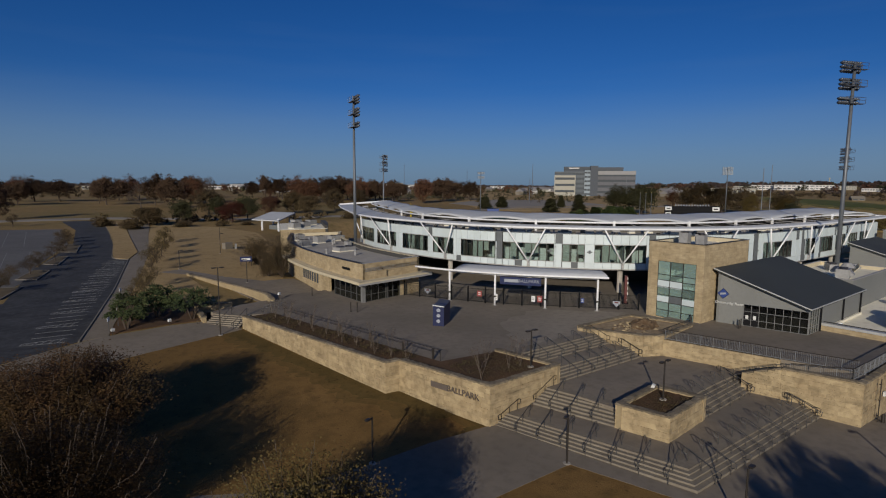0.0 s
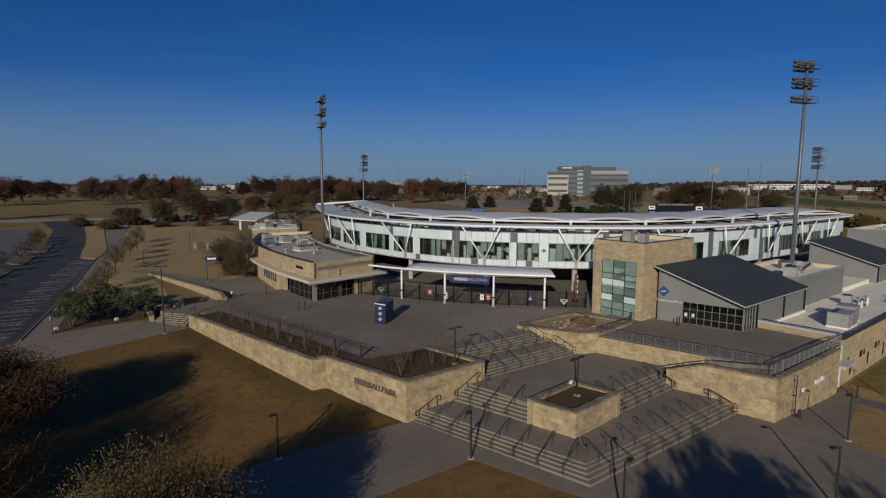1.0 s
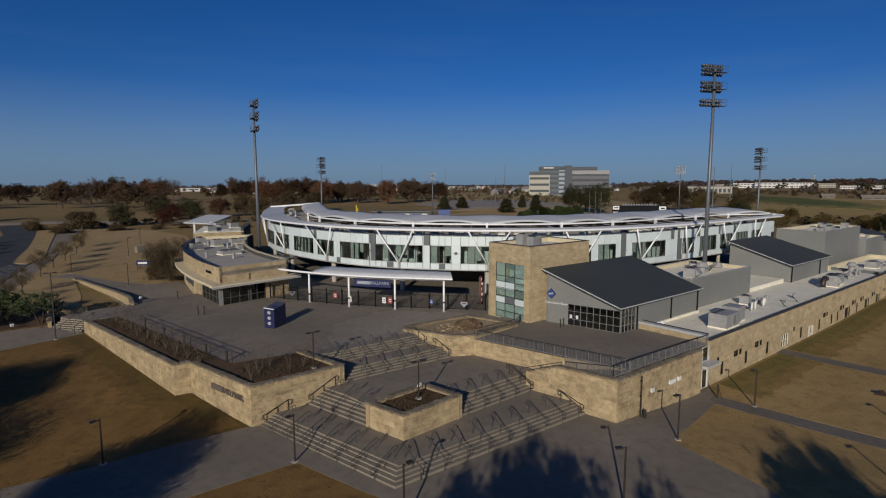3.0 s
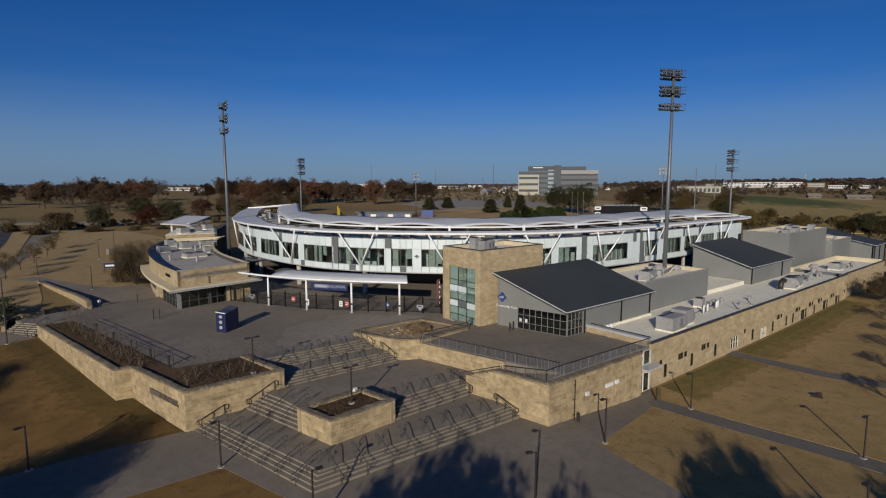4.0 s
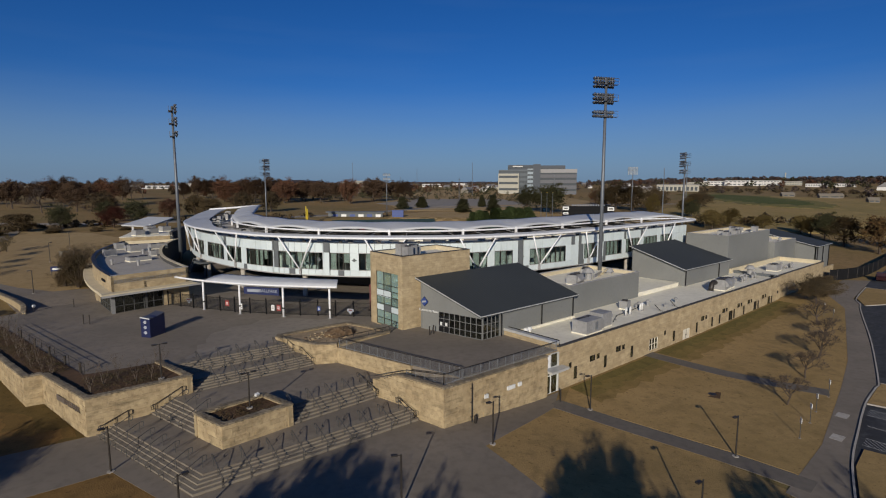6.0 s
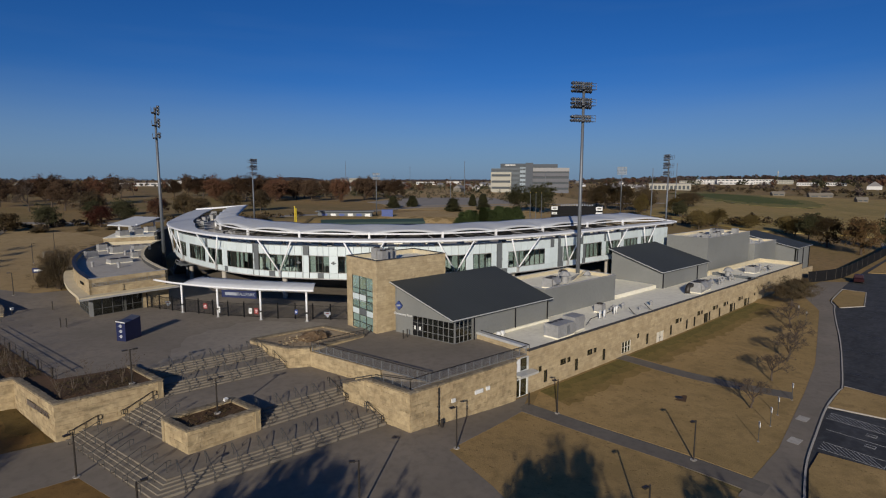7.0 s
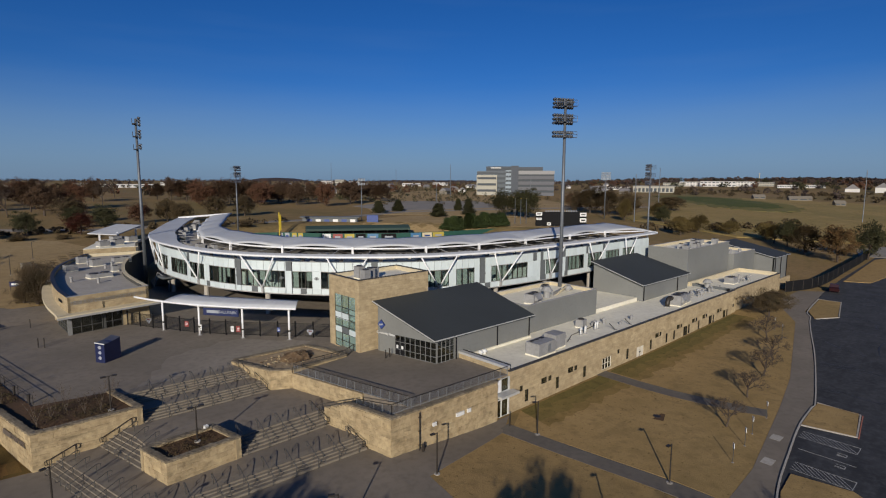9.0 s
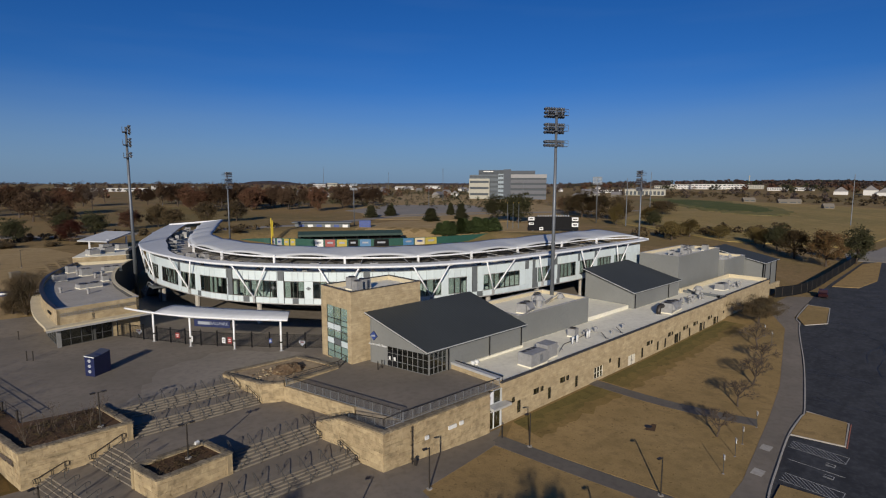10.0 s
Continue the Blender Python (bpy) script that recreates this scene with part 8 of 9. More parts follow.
for dx_ in (-0.9, 0.9):
    part("post", rod(bmesh.new(), (33.2 + dx_, 108.6 - dx_ * 0.36, 3.8), (33.2 + dx_, 108.6 - dx_ * 0.36, 6.0), 0.05, 6), M_DARKTRIM, bl)
bx = base("utility_box", "tan equipment box on the lawn", "utility box")
part("cabinet", boxm(bmesh.new(), pose(37.2, 134, gz(37.2, 134), 0, 0, 20), 2.0, 1.2, 1.5), M_SHEDWOOD, bx)
part("post", boxm(bmesh.new(), pose(39.0, 133.5, gz(39, 133.5)), 0.4, 0.3, 1.3), M_HVAC, bx)


# ---- fence, vehicles, sign posts near the wing's end ----
ft = base("yard_fence", "dark screened chain fence beside the footpath", "fence")
fpts = smoothed([(168, 13.2), (178, 10.2), (190, 9.6), (210, 10.2), (240, 11.2), (275, 13)], 3)
for k, (a, b) in enumerate(zip(fpts, fpts[1:])):
    za, zb = gz(*a), gz(*b)
    d = np.array(b) - np.array(a)
    n = np.array((-d[1], d[0])) / np.linalg.norm(d) * 0.04
    part("screen", prism(bmesh.new(), [tuple(a), tuple(b), tuple(b + n), tuple(a + n)], [za, zb, zb, za], [za + 2.6, zb + 2.6, zb + 2.6, za + 2.6]), M_BLACK, ft)
    part("post", rod(bmesh.new(), (*a, za - 0.2), (*a, za + 2.75), 0.06, 6), M_DARKTRIM, ft)
car = base("pickup_truck", "dark red pickup truck parked beside the fence", "truck")
cm = pose(178.5, 5.8, gz(178.5, 5.8), 0, 0, 12)


def car_prism(poly, w0):
    """A side profile (x, z) given width w0, in the car's own axes."""
    b_ = bmesh.new()
    l = [b_.verts.new(cm @ Vector((x, -w0 / 2, z))) for x, z in poly]
    r_ = [b_.verts.new(cm @ Vector((x, w0 / 2, z))) for x, z in poly]
    b_.faces.new(l)
    b_.faces.new(r_[::-1])
    for i in range(len(poly)):
        j = (i + 1) % len(poly)
        b_.faces.new((l[i], l[j], r_[j], r_[i]))
    return b_


part("body", car_prism([(-2.8, 0.45), (2.8, 0.45), (2.85, 0.95), (1.5, 1.1), (-0.9, 1.15), (-2.8, 1.15)], 1.9), M_CARBODY, car)
cab = part("cab", car_prism([(-0.8, 1.12), (1.4, 1.08), (0.7, 1.8), (-0.6, 1.82)], 1.7), M_CARBODY, car)
part("window", car_prism([(-0.65, 1.2), (1.15, 1.2), (0.62, 1.72), (-0.5, 1.74)], 1.74), M_BLDGLASS, cab)
for x in (-1.8, 1.8):
    for y in (-0.9, 0.9):
        wh = part("wheel", rod(bmesh.new(), cm @ Vector((x, y - 0.12, 0.38)), cm @ Vector((x, y + 0.12, 0.38)), 0.38, 14), M_TYRE, car)
        part("rim", rod(bmesh.new(), cm @ Vector((x, y - 0.13, 0.38)), cm @ Vector((x, y + 0.13, 0.38)), 0.2, 10), M_RAIL, wh)
for y in (-0.7, 0.7):
    part("headlight", boxm(bmesh.new(), cm @ pose(2.83, y, 0.7), 0.08, 0.3, 0.2), M_LENS, car)


def sign_post(x, y, hgt, label="short post with a white accessible-parking plate"):
    z = gz(x, y)
    s = base("sign_post", label, "sign", "parking sign posts")
    part("post", rod(bmesh.new(), (x, y, z - 0.1), (x, y, z + hgt), 0.035, 6), M_RAIL, s)
    part("plate", boxm(bmesh.new(), pose(x, y, z + hgt - 0.5, 0, 0, 40), 0.32, 0.05, 0.5), M_LETTER, s)
    part("foot", rod(bmesh.new(), (x, y, z - 0.1), (x, y, z + 0.06), 0.13, 8), M_KERB, s)


for x, y in ((77.3, -7.2), (81.7, -6.8), (85.1, -6.4), (90.6, -6.1)):
    sign_post(x, y, 2.0)
for x, y in ((126.7, 2.4), (130.5, 4.6), (146.4, 6.8), (5.8, 73.2), (7.2, 77.0), (9.0, 88.0)):
    sign_post(x, y, 2.3, "short post with a small white sign plate")
for x, y in ((85.4, -8.9), (79.4, -9.9)):
    solid("ramp_pad", prism(bmesh.new(), rect(x, y, x + 1.4, y + 1.0), gz(x, y) - 0.05, gz(x, y) + 0.085), M_KERB, "pale concrete kerb-ramp pad", "pavement", kind="structure")
hy = base("fire_hydrant", "dark red hydrant by the stone wall", "hydrant")
part("barrel", rod(bmesh.new(), (55.75, 13.1, 0), (55.75, 13.1, 0.75), 0.14, 8), M_DARKTRIM, hy)
part("cap", rod(bmesh.new(), (55.75, 13.1, 0.75), (55.75, 13.1, 0.9), 0.17, 8, 0.05), M_DARKTRIM, hy)
mh = base("manhole", "sunken manhole with a worn square frame in the lawn", "manhole")
part("frame_ring", boxm(bmesh.new(), pose(81.6, 2.4, gz(81.6, 2.4) - 0.05, 0, 0, 20), 2.0, 1.6, 0.1), M_MULCH, mh)
part("cover", rod(bmesh.new(), (81.6, 2.4, gz(81.6, 2.4)), (81.6, 2.4, gz(81.6, 2.4) + 0.09), 0.42, 14), M_DARKTRIM, mh)


# ---- trees and planting ----
TREES = {}


def grow(rng, height, spread, bare, levels=3):
    """Branches as (start, end, r0, r1) and leaf centres of a tree of unit size."""
    segs, tips = [], []

    def go(p, d, length, r, lev):
        n = 3 if lev == 0 else 2
        q = p
        for k in range(n):
            d = (d + Vector((rng.gauss(0, 0.12), rng.gauss(0, 0.12), rng.gauss(0.04, 0.08)))).normalized()
            e = q + d * length / n
            segs.append((q, e, r * (1 - 0.25 * k / n), r * (1 - 0.25 * (k + 1) / n), lev))
            q = e
        if lev >= levels:
            tips.append(q)
            return
        m = (6 if lev == 0 else 4) if lev < 2 else 4
        for k in range(m):
            a = 2 * math.pi * (k + rng.random() * 0.6) / m
            tilt = rng.uniform(0.45, 1.05) * spread if lev == 0 else rng.uniform(0.4, 0.9)
            s = d.orthogonal().normalized()
            t = d.cross(s)
            nd = (d * math.cos(tilt) + (s * math.cos(a) + t * math.sin(a)) * math.sin(tilt)).normalized()
            st = q if k < 2 or lev > 0 else p + (q - p) * rng.uniform(0.55, 0.95)
            go(st, nd, length * rng.uniform(0.55, 0.85), r * 0.55, lev + 1)
        if lev > 0:
            tips.append(q)
    go(Vector((0, 0, 0)), Vector((0, 0, 1)), height * 0.36, height * 0.028, 0)
    return segs, tips


def make_tree(shape, leaf, seed, label, name="tree", category="tree"):
    """A tree about 10 m high: tapered trunk and limbs in one part, the crown of single leaf clumps in another."""
    rng = random.Random(seed)
    t = base(name, label, category, kind="")
    if shape == "cone":
        segs = [(Vector((0, 0, 0)), Vector((0, 0, 9.6)), 0.24, 0.03, 0)]
        tips = []
        for k in range(150):
            z = rng.uniform(0.9, 9.7)
            rad = (1 - z / 10.2) * 2.7 * rng.uniform(0.55, 1.1)
            a = rng.uniform(0, 2 * math.pi)
            e = Vector((math.cos(a) * rad, math.sin(a) * rad, z - rad * 0.1))
            segs.append((Vector((0, 0, z)), e, 0.05, 0.015, 2))
            tips += [e, e * 0.6 + Vector((0, 0, z * 0.4)), e * 0.85 + Vector((0, 0, z * 0.15))]
        clump, size, count = 0.35, 0.16, 30
    elif shape in ("shrub", "feathery"):
        segs, tips = [], []
        for k in range(14):
            a = rng.uniform(0, 2 * math.pi)
            e = Vector((math.cos(a) * rng.uniform(1, 5), math.sin(a) * rng.uniform(1, 5), rng.uniform(2, 8.6)))
            segs.append((Vector((0, 0, 0)), e, 0.16, 0.04, 1))
            for j in range(12):
                tips.append(e * rng.uniform(0.55, 1.0) + Vector((rng.gauss(0, 1.0), rng.gauss(0, 1.0), rng.gauss(0, 0.9))))
        tips = [p for p in tips if p.z > 0.4]
        clump, size, count = (0.7, 0.2, 50) if shape == "shrub" else (0.6, 0.085, 120)
    elif shape in ("upright", "broom", "slim"):
        # steeply rising limbs that end in separate bare spires, leafy lower down
        wide = 1.6 if shape == "slim" else 4.0
        segs, tips = [(Vector((0, 0, 0)), Vector((0, 0, 7.0)), 0.2, 0.05, 0)], []
        for k in range(34 if shape == "slim" else 115):
            a = rng.uniform(0, 2 * math.pi)
            z0 = rng.uniform(1.2, 5.0)
            out = wide * math.sqrt(rng.uniform(0.02, 1.0))
            z1 = min(10.3, max(z0 + 1.0, (9.7 - 3.8 * (out / wide) ** 2.2) * rng.uniform(0.76, 1.06)))
            q = Vector((0, 0, z0))
            for j in range(1, 7):
                u = j / 6
                e = Vector((math.cos(a) * out * u ** 0.7, math.sin(a) * out * u ** 0.7, z0 + (z1 - z0) * u ** 1.35)) + Vector((rng.gauss(0, 0.07), rng.gauss(0, 0.07), 0))
                lean = 0.45 if shape == "broom" else 1.0
                segs.append((q, e, (0.062 - 0.008 * j) * lean, (0.054 - 0.008 * j) * lean, 2))
                if j > 1:
                    tips += [q + (e - q) * 0.33, q + (e - q) * 0.67, e]
                if j > 2 and shape != "broom":
                    w = (e - q).normalized() + Vector((rng.gauss(0, 0.3), rng.gauss(0, 0.3), 0.3))
                    segs.append((e, e + w * rng.uniform(0.3, 0.7), 0.016, 0.008, 3))
                q = e
            segs.append((q, q + Vector((math.cos(a) * 0.12, math.sin(a) * 0.12, rng.uniform(0.25, 0.6))), 0.016, 0.008, 3))
        clump, size, count = {"upright": (0.24, 0.10, 34), "broom": (0.36, 0.042, 80), "slim": (0.15, 0.07, 14)}[shape]
    elif shape == "magnolia":
        # a few leaning stems under a lumpy dome of broad leaves
        segs, tips = [], []
        for k in range(5):
            a = 2 * math.pi * (k + rng.random() * 0.5) / 5
            e = Vector((math.cos(a) * rng.uniform(1.2, 2.6), math.sin(a) * rng.uniform(1.2, 2.6), rng.uniform(5.0, 7.0)))
            segs.append((Vector((math.cos(a) * 0.25, math.sin(a) * 0.25, 0)), e, 0.2, 0.07, 1))
        for k in range(22):
            u = Vector((rng.gauss(0, 1), rng.gauss(0, 1), abs(rng.gauss(0, 0.9)) - 0.35)).normalized()
            c = Vector((u.x * 3.4, u.y * 3.4, 5.0 + u.z * 3.6)) * rng.uniform(0.85, 1.0)
            segs.append((Vector((c.x * 0.3, c.y * 0.3, 4.0)), c, 0.06, 0.02, 2))
            tips += [c + Vector((rng.gauss(0, 0.65), rng.gauss(0, 0.65), rng.gauss(0, 0.5))) for _ in range(9)]
        clump, size, count = 0.34, 0.2, 22
    elif shape == "stems":
        segs, tips = [], []
        for k in range(4):
            a = rng.uniform(0, 2 * math.pi)
            q, d = Vector((0, 0, 0)), Vector((math.cos(a) * 0.35, math.sin(a) * 0.35, 1)).normalized()
            for j in range(4):
                e = q + d * 2.3
                segs.append((q, e, 0.09 - 0.017 * j, 0.075 - 0.017 * j, 1))
                for m in range(3 + 2 * j):
                    b = (d + Vector((rng.gauss(0, 0.6), rng.gauss(0, 0.6), 0.2))).normalized()
                    segs.append((e, e + b * rng.uniform(0.9, 1.9), 0.03, 0.012, 2))
                    tips.append(e + b * 1.4)
                q, d = e, (d + Vector((rng.gauss(0, 0.15), rng.gauss(0, 0.15), 0))).normalized()
        clump, size, count = 0.6, 0.14, 1
    else:
        spread = {"oak": 1.15, "round": 0.95, "fine": 1.15, "finethin": 0.95, "bare": 0.95, "twiggy": 1.0}[shape]
        segs, tips = grow(rng, 10.0, spread, shape == "bare", 3)
        clump, size, count = {"oak": (0.42, 0.17, 32), "round": (0.45, 0.17, 26), "fine": (0.45, 0.078, 100), "finethin": (0.55, 0.075, 40), "bare": (0.5, 0.2, 0), "twiggy": (0.5, 0.05, 4)}[shape]
    top = max(s[1].z for s in segs)
    k = Vector((9.7 / top,) * 3)
    crown = {"oak": (4.6, 3.9, 5.8), "fine": (4.7, 3.6, 6.1), "round": (4.1, 4.2, 5.5)}.get(shape)
    if crown:
        wide = max(math.hypot(s[1].x, s[1].y) for s in segs)
        k = Vector((crown[0] * 0.85 / wide, crown[0] * 0.85 / wide, 9.2 / top))
    segs = [(p * k, q * k, r0, r1, lev) for p, q, r0, r1, lev in segs]
    tips = [p * k for p in tips]
    if crown:
        shift = Vector((seed * 1.7, seed * 0.9, seed * 0.3))
        for j in range(120):
            u = Vector((rng.gauss(0, 1), rng.gauss(0, 1), rng.gauss(0, 1))).normalized()
            r = (1 + 0.55 * noise.noise(u * 1.9 + shift)) * rng.uniform(0.25, 1.0) ** 0.45
            tips.append(Vector((u.x * crown[0] * r, u.y * crown[0] * r, max(1.2, crown[2] + u.z * crown[1] * r))))
    bm = bmesh.new()
    for p, q, r0, r1, lev in segs:
        rod(bm, p, q, max(0.018, r0), 6 if lev < 2 else 4, max(0.012, r1))
    if shape in ("bare", "finethin", "fine", "feathery", "twiggy"):
        for p in tips:
            for j in range({"bare": 9, "twiggy": 16}.get(shape, 5)):
                e = p + Vector((rng.gauss(0, 0.45), rng.gauss(0, 0.45), rng.uniform(0.0, 0.9)))
                rod(bm, p, e, 0.016, 3, 0.008)
    part("trunk", bm, M_BARK if shape != "stems" else M_TWIG, t)
    if count:
        vs, fs = [], []
        for p in tips:
            for j in range(count):
                c = p + Vector((rng.gauss(0, clump), rng.gauss(0, clump), rng.gauss(0, clump * 0.75)))
                a = Vector((rng.gauss(0, 1), rng.gauss(0, 1), rng.gauss(0, 1) + (0.9 if shape in ("fine", "finethin") else 0))).normalized()
                b = a.orthogonal().normalized()
                s = size * rng.uniform(0.6, 1.5)
                i = len(vs)
                vs += [c - a * s, c - b * s * 0.7, c + a * s, c + b * s * 0.7]
                fs.append((i, i + 1, i + 2, i + 3))
        me = bpy.data.meshes.new("crown")
        me.from_pydata([tuple(v) for v in vs], [], fs)
        me.materials.append(leaf)
        ob = new("crown", me)
        ob.parent = t
    return t


def plant(shape, leaf, x, y, hgt, wid, seed, label, name="tree", category="tree", z=None, group=""):
    """One tree of that height and crown width, standing on the ground."""
    key = (shape, leaf.name, seed)
    zz = gz(x, y) - 0.05 if z is None else z
    rot = (x * 37 + y * 17) % 360
    if key not in TREES:
        t = make_tree(shape, leaf, seed, label, name, category)
        reach = sorted(math.hypot(v.co.x, v.co.y) for ch in t.children for v in ch.data.vertices)
        TREES[key] = (t, 2 * reach[int(len(reach) * 0.92)])
    else:
        t = tagged(copy_thing(TREES[key][0], Matrix()), label)
    natural = TREES[key][1]
    t.matrix_basis = pose(x, y, zz, 0, 0, rot) @ Matrix.Diagonal((wid / natural, wid / natural, hgt / 10.0, 1))
    if group:
        tagged(t, group=group)
    return t


OAKS = ((7, 408, 15.2, 14), (19, 403, 13.3, 19), (37, 348, 15.7, 14), (64, 447, 16.2, 18), (58, 332, 16.4, 16), (60, 300, 16.7, 16), (78, 354, 16.3, 14), (109, 461, 17, 16), (-7, 248, 13, 10), (159, 441, 17.1, 14),
        (159, 406, 17.3, 17), (153, 362, 16.9, 16), (170, 377, 15.8, 17), (172, 355, 17.2, 17), (186, 360, 17, 17), (193, 347, 16.3, 17), (204, 343, 15.6, 16), (205, 322, 15.8, 15), (246, 317, 17.1, 19))
ro = random.Random(17)
OAKS += tuple((ro.uniform(95, 300), ro.uniform(325, 480), ro.uniform(13, 17), ro.uniform(12, 17)) for _ in range(20))
OAKS += tuple((ro.uniform(-60, 90), ro.uniform(330, 480), ro.uniform(12, 16), ro.uniform(12, 16)) for _ in range(12))
for i, (x, y, h_, w_) in enumerate(OAKS):
    if i > 18 and i % 3 == 0:
        plant("bare", M_OAK, x, y, h_ * 1.02, w_ * 0.8, 83 + i % 2, "leafless grey oak standing in dry grass", group="leafless oaks")
    elif i % 4 == 3:
        plant("round", M_RUST, x, y, h_ * 0.97, w_ * 0.78, 23, "rust-leaved tree standing in dry grass", group="parkland oaks")
    else:
        plant("oak", M_OAK, x, y, h_ * (0.94 + 0.03 * (i % 5)), w_ * (0.78 + 0.05 * (i % 4)), 11 + i % 5, "large russet-leaved oak standing in dry grass", group="parkland oaks")

for i, (x, y, h_, w_) in enumerate(((215, 299, 16.8, 13), (86, 236, 8.7, 8), (351, 197, 10.8, 8), (147, 330, 14, 14), (182, 330, 15, 14))):
    plant("round", M_RUST, x, y, h_, w_, 21 + i % 2, "rust-brown autumn tree standing in dry grass", group="autumn trees")
for i, (x, y, h_, w_) in enumerate(((32, 201, 6.3, 8.4), (98, 239, 9.8, 9), (101, 229, 8.8, 9), (122, 246, 10.6, 10), (138, 250, 10.8, 10), (320, 162, 16.5, 17), (316, 148, 15.2, 14), (323, 140, 13.9, 16), (393, 144, 10, 15), (320, 172, 13.9, 10),
                                    (244, 28, 10.6, 10), (63, 247, 11.2, 12))):
    plant("round", M_OLIVE, x, y, h_, w_, 31 + i % 2, "olive-brown round-crowned tree in dry grass", group="olive trees")
for i, (x, y, h_, w_) in enumerate(((44, 208, 8.5, 7), (61, 226, 8.5, 7), (69, 215, 9.5, 8.4), (248, 171, 15, 11), (254, 160, 16.2, 14), (264, 174, 13.7, 11), (261, 38, 10.3, 7), (249, 11, 12.9, 8), (300, 106, 9, 7))):
    plant("round", M_EVERGREEN, x, y, h_, w_, 41 + i % 2, "dark green leafy tree in dry grass", group="green trees")
plant("round", M_REDLEAF, 59, 202, 8.0, 9, 51, "deep red maple beside the picnic shelter")
for i, (x, y, h_, w_) in enumerate(((278, 65, 6.5, 8), (276, 50, 7.6, 7.6), (290, 122, 12, 7), (254, 76, 8.5, 9), (272, 76, 8.4, 8), (304, 110, 10.6, 9), (266, 44, 8.2, 7))):
    plant("round", M_GOLD, x, y, h_, w_, 61 + i % 2, "yellow-brown autumn tree beyond the parking lot", group="yellow trees")
plant("round", M_ORANGE, 234, 16.5, 12.2, 9.4, 63, "orange and green autumn tree beside the dark fence")
plant("round", M_ORANGE, 341, 182, 11.0, 8.0, 64, "orange-leaved maple in front of the far road")
for i, (x, y, h_, w_) in enumerate(((208, 230, 7.1, 6), (226, 235, 6.7, 6), (220, 192, 7.2, 7), (262, 220, 7.6, 4.2), (243, 192, 9.1, 6.3))):
    plant("cone", M_EVERGREEN, x, y, h_, w_, 71, "young dark conifer beyond the outfield", group="young conifers")
for i, (x, y, h_, w_) in enumerate(((134, 512, 16.1, 17), (296, 359, 14.5, 14), (46, 300, 13, 12))):
    plant("bare", M_OAK, x, y, h_, w_, 81, "leafless grey tree in dry grass", group="leafless trees")
for i, (x, y, h_, w_) in enumerate(((10, 82, 4.3, 2.4), (14, 96, 4.2, 2.4), (17, 111, 4.8, 2.8), (22, 129, 4.2, 2.8), (27, 151, 4.2, 3), (12, 89, 4.0, 2.2), (19.5, 120, 4.2, 2.6), (25, 140, 4.2, 2.8))):
    plant("finethin", M_GOLD, x, y, h_ * 1.08, w_ * 1.35, 95, "slender brown street tree with few leaves", group="street trees")
plant("feathery", M_OLIVE, 34.9, 94.6, 7.8, 4.6, 105, "brown-leaved multi-stemmed tree beside the ticket building")
plant("feathery", M_OLIVE, 33.2, 96.6, 5.6, 3.8, 106, "smaller brown-leaved multi-stemmed tree beside the ticket building")
plant("feathery", M_OLIVE, 36.0, 110, 5.4, 5.0, 105, "small brown-leaved tree beside the ticket building")
for i, (x, y, h_, w_) in enumerate(((7.9, 75.2, 3.7, 4.6), (15.4, 75.6, 4.1, 5.2), (12.0, 78.6, 4.2, 4.6), (8.6, 79.6, 3.4, 3.8))):
    plant("magnolia", M_MAGNOLIA, x, y, h_, w_, 101 + i % 3, "broad-leaved evergreen magnolia in the mulched bed", "shrub", "shrub", group="evergreen magnolias")
for i, (x, y, h_, w_) in enumerate(((84.8, -3.9, 3.0, 3.4), (95.3, -2.6, 3.3, 4.0), (104.8, -1.4, 3.5, 4.3), (114.2, 0.2, 3.3, 4.2))):
    plant("twiggy", M_OLIVE, x, y, h_ * 1.1, w_, 82 + i % 2, "small ornamental tree with fine brown twigs on the lawn", group="lawn trees")
plant("twiggy", M_OLIVE, 123.5, 3.6, 4.1, 5.0, 83, "small ornamental tree with fine brown twigs on the lawn")
plant("fine", M_OLIVE, 139.5, 8.2, 5.3, 7.4, 16, "brown-leaved ornamental tree at the end of the wing")
for i in range(17):
    u = i / 16
    x, y = 192.5 + 19.5 * u + 1.2 * math.sin(i * 2.7), 154.5 - 15.5 * u + 1.2 * math.cos(i * 1.9)
    plant("cone", M_HEDGE, x, y, 6.0 + 0.8 * math.sin(i * 1.3) - 2.4 * abs(u - 0.5) ** 2, 5.6, 72 + i % 2, "upright dark green conifer in a hedge behind the outfield wall", group="outfield hedge")
for i, (x, y, h_, w_) in enumerate(((40, 192, 2.7, 5.3), (52, 190, 2.0, 4), (105, 200, 3, 6), (115, 196, 3, 6), (60, 190, 1.6, 4), (26, 192, 3.0, 6), (20, 205, 4.0, 6))):
    plant("shrub", M_OLIVE, x, y, h_, w_, 104, "low olive-brown shrub in dry grass", "shrub", "shrub", group="roadside shrubs")
for i in range(10):
    y = 103 + 7.4 * i
    x = float(np.interp(y, (98, 117, 133, 151, 200), (-6.0, -0.8, 3.8, 7.0, 9.2)))
    plant("finethin", M_OLIVE, x - 0.8 * (i % 2), y, 3.2, 3.6, 95, "small brown tree on the lot's edge", group="lot trees")
for i in range(9):
    plant("finethin", M_OLIVE, -3 - i * 6, 216 + (i % 2) * 3, 4.2, 4.0, 95, "small brown tree on the lot's edge", group="lot trees")
# trees round the camera's side, partly in view, with long shadows
plant("broom", M_OAKNEAR, -0.5, 45.4, 8.4, 10.4, 12, "brown-leaved oak on the entrance lawn")
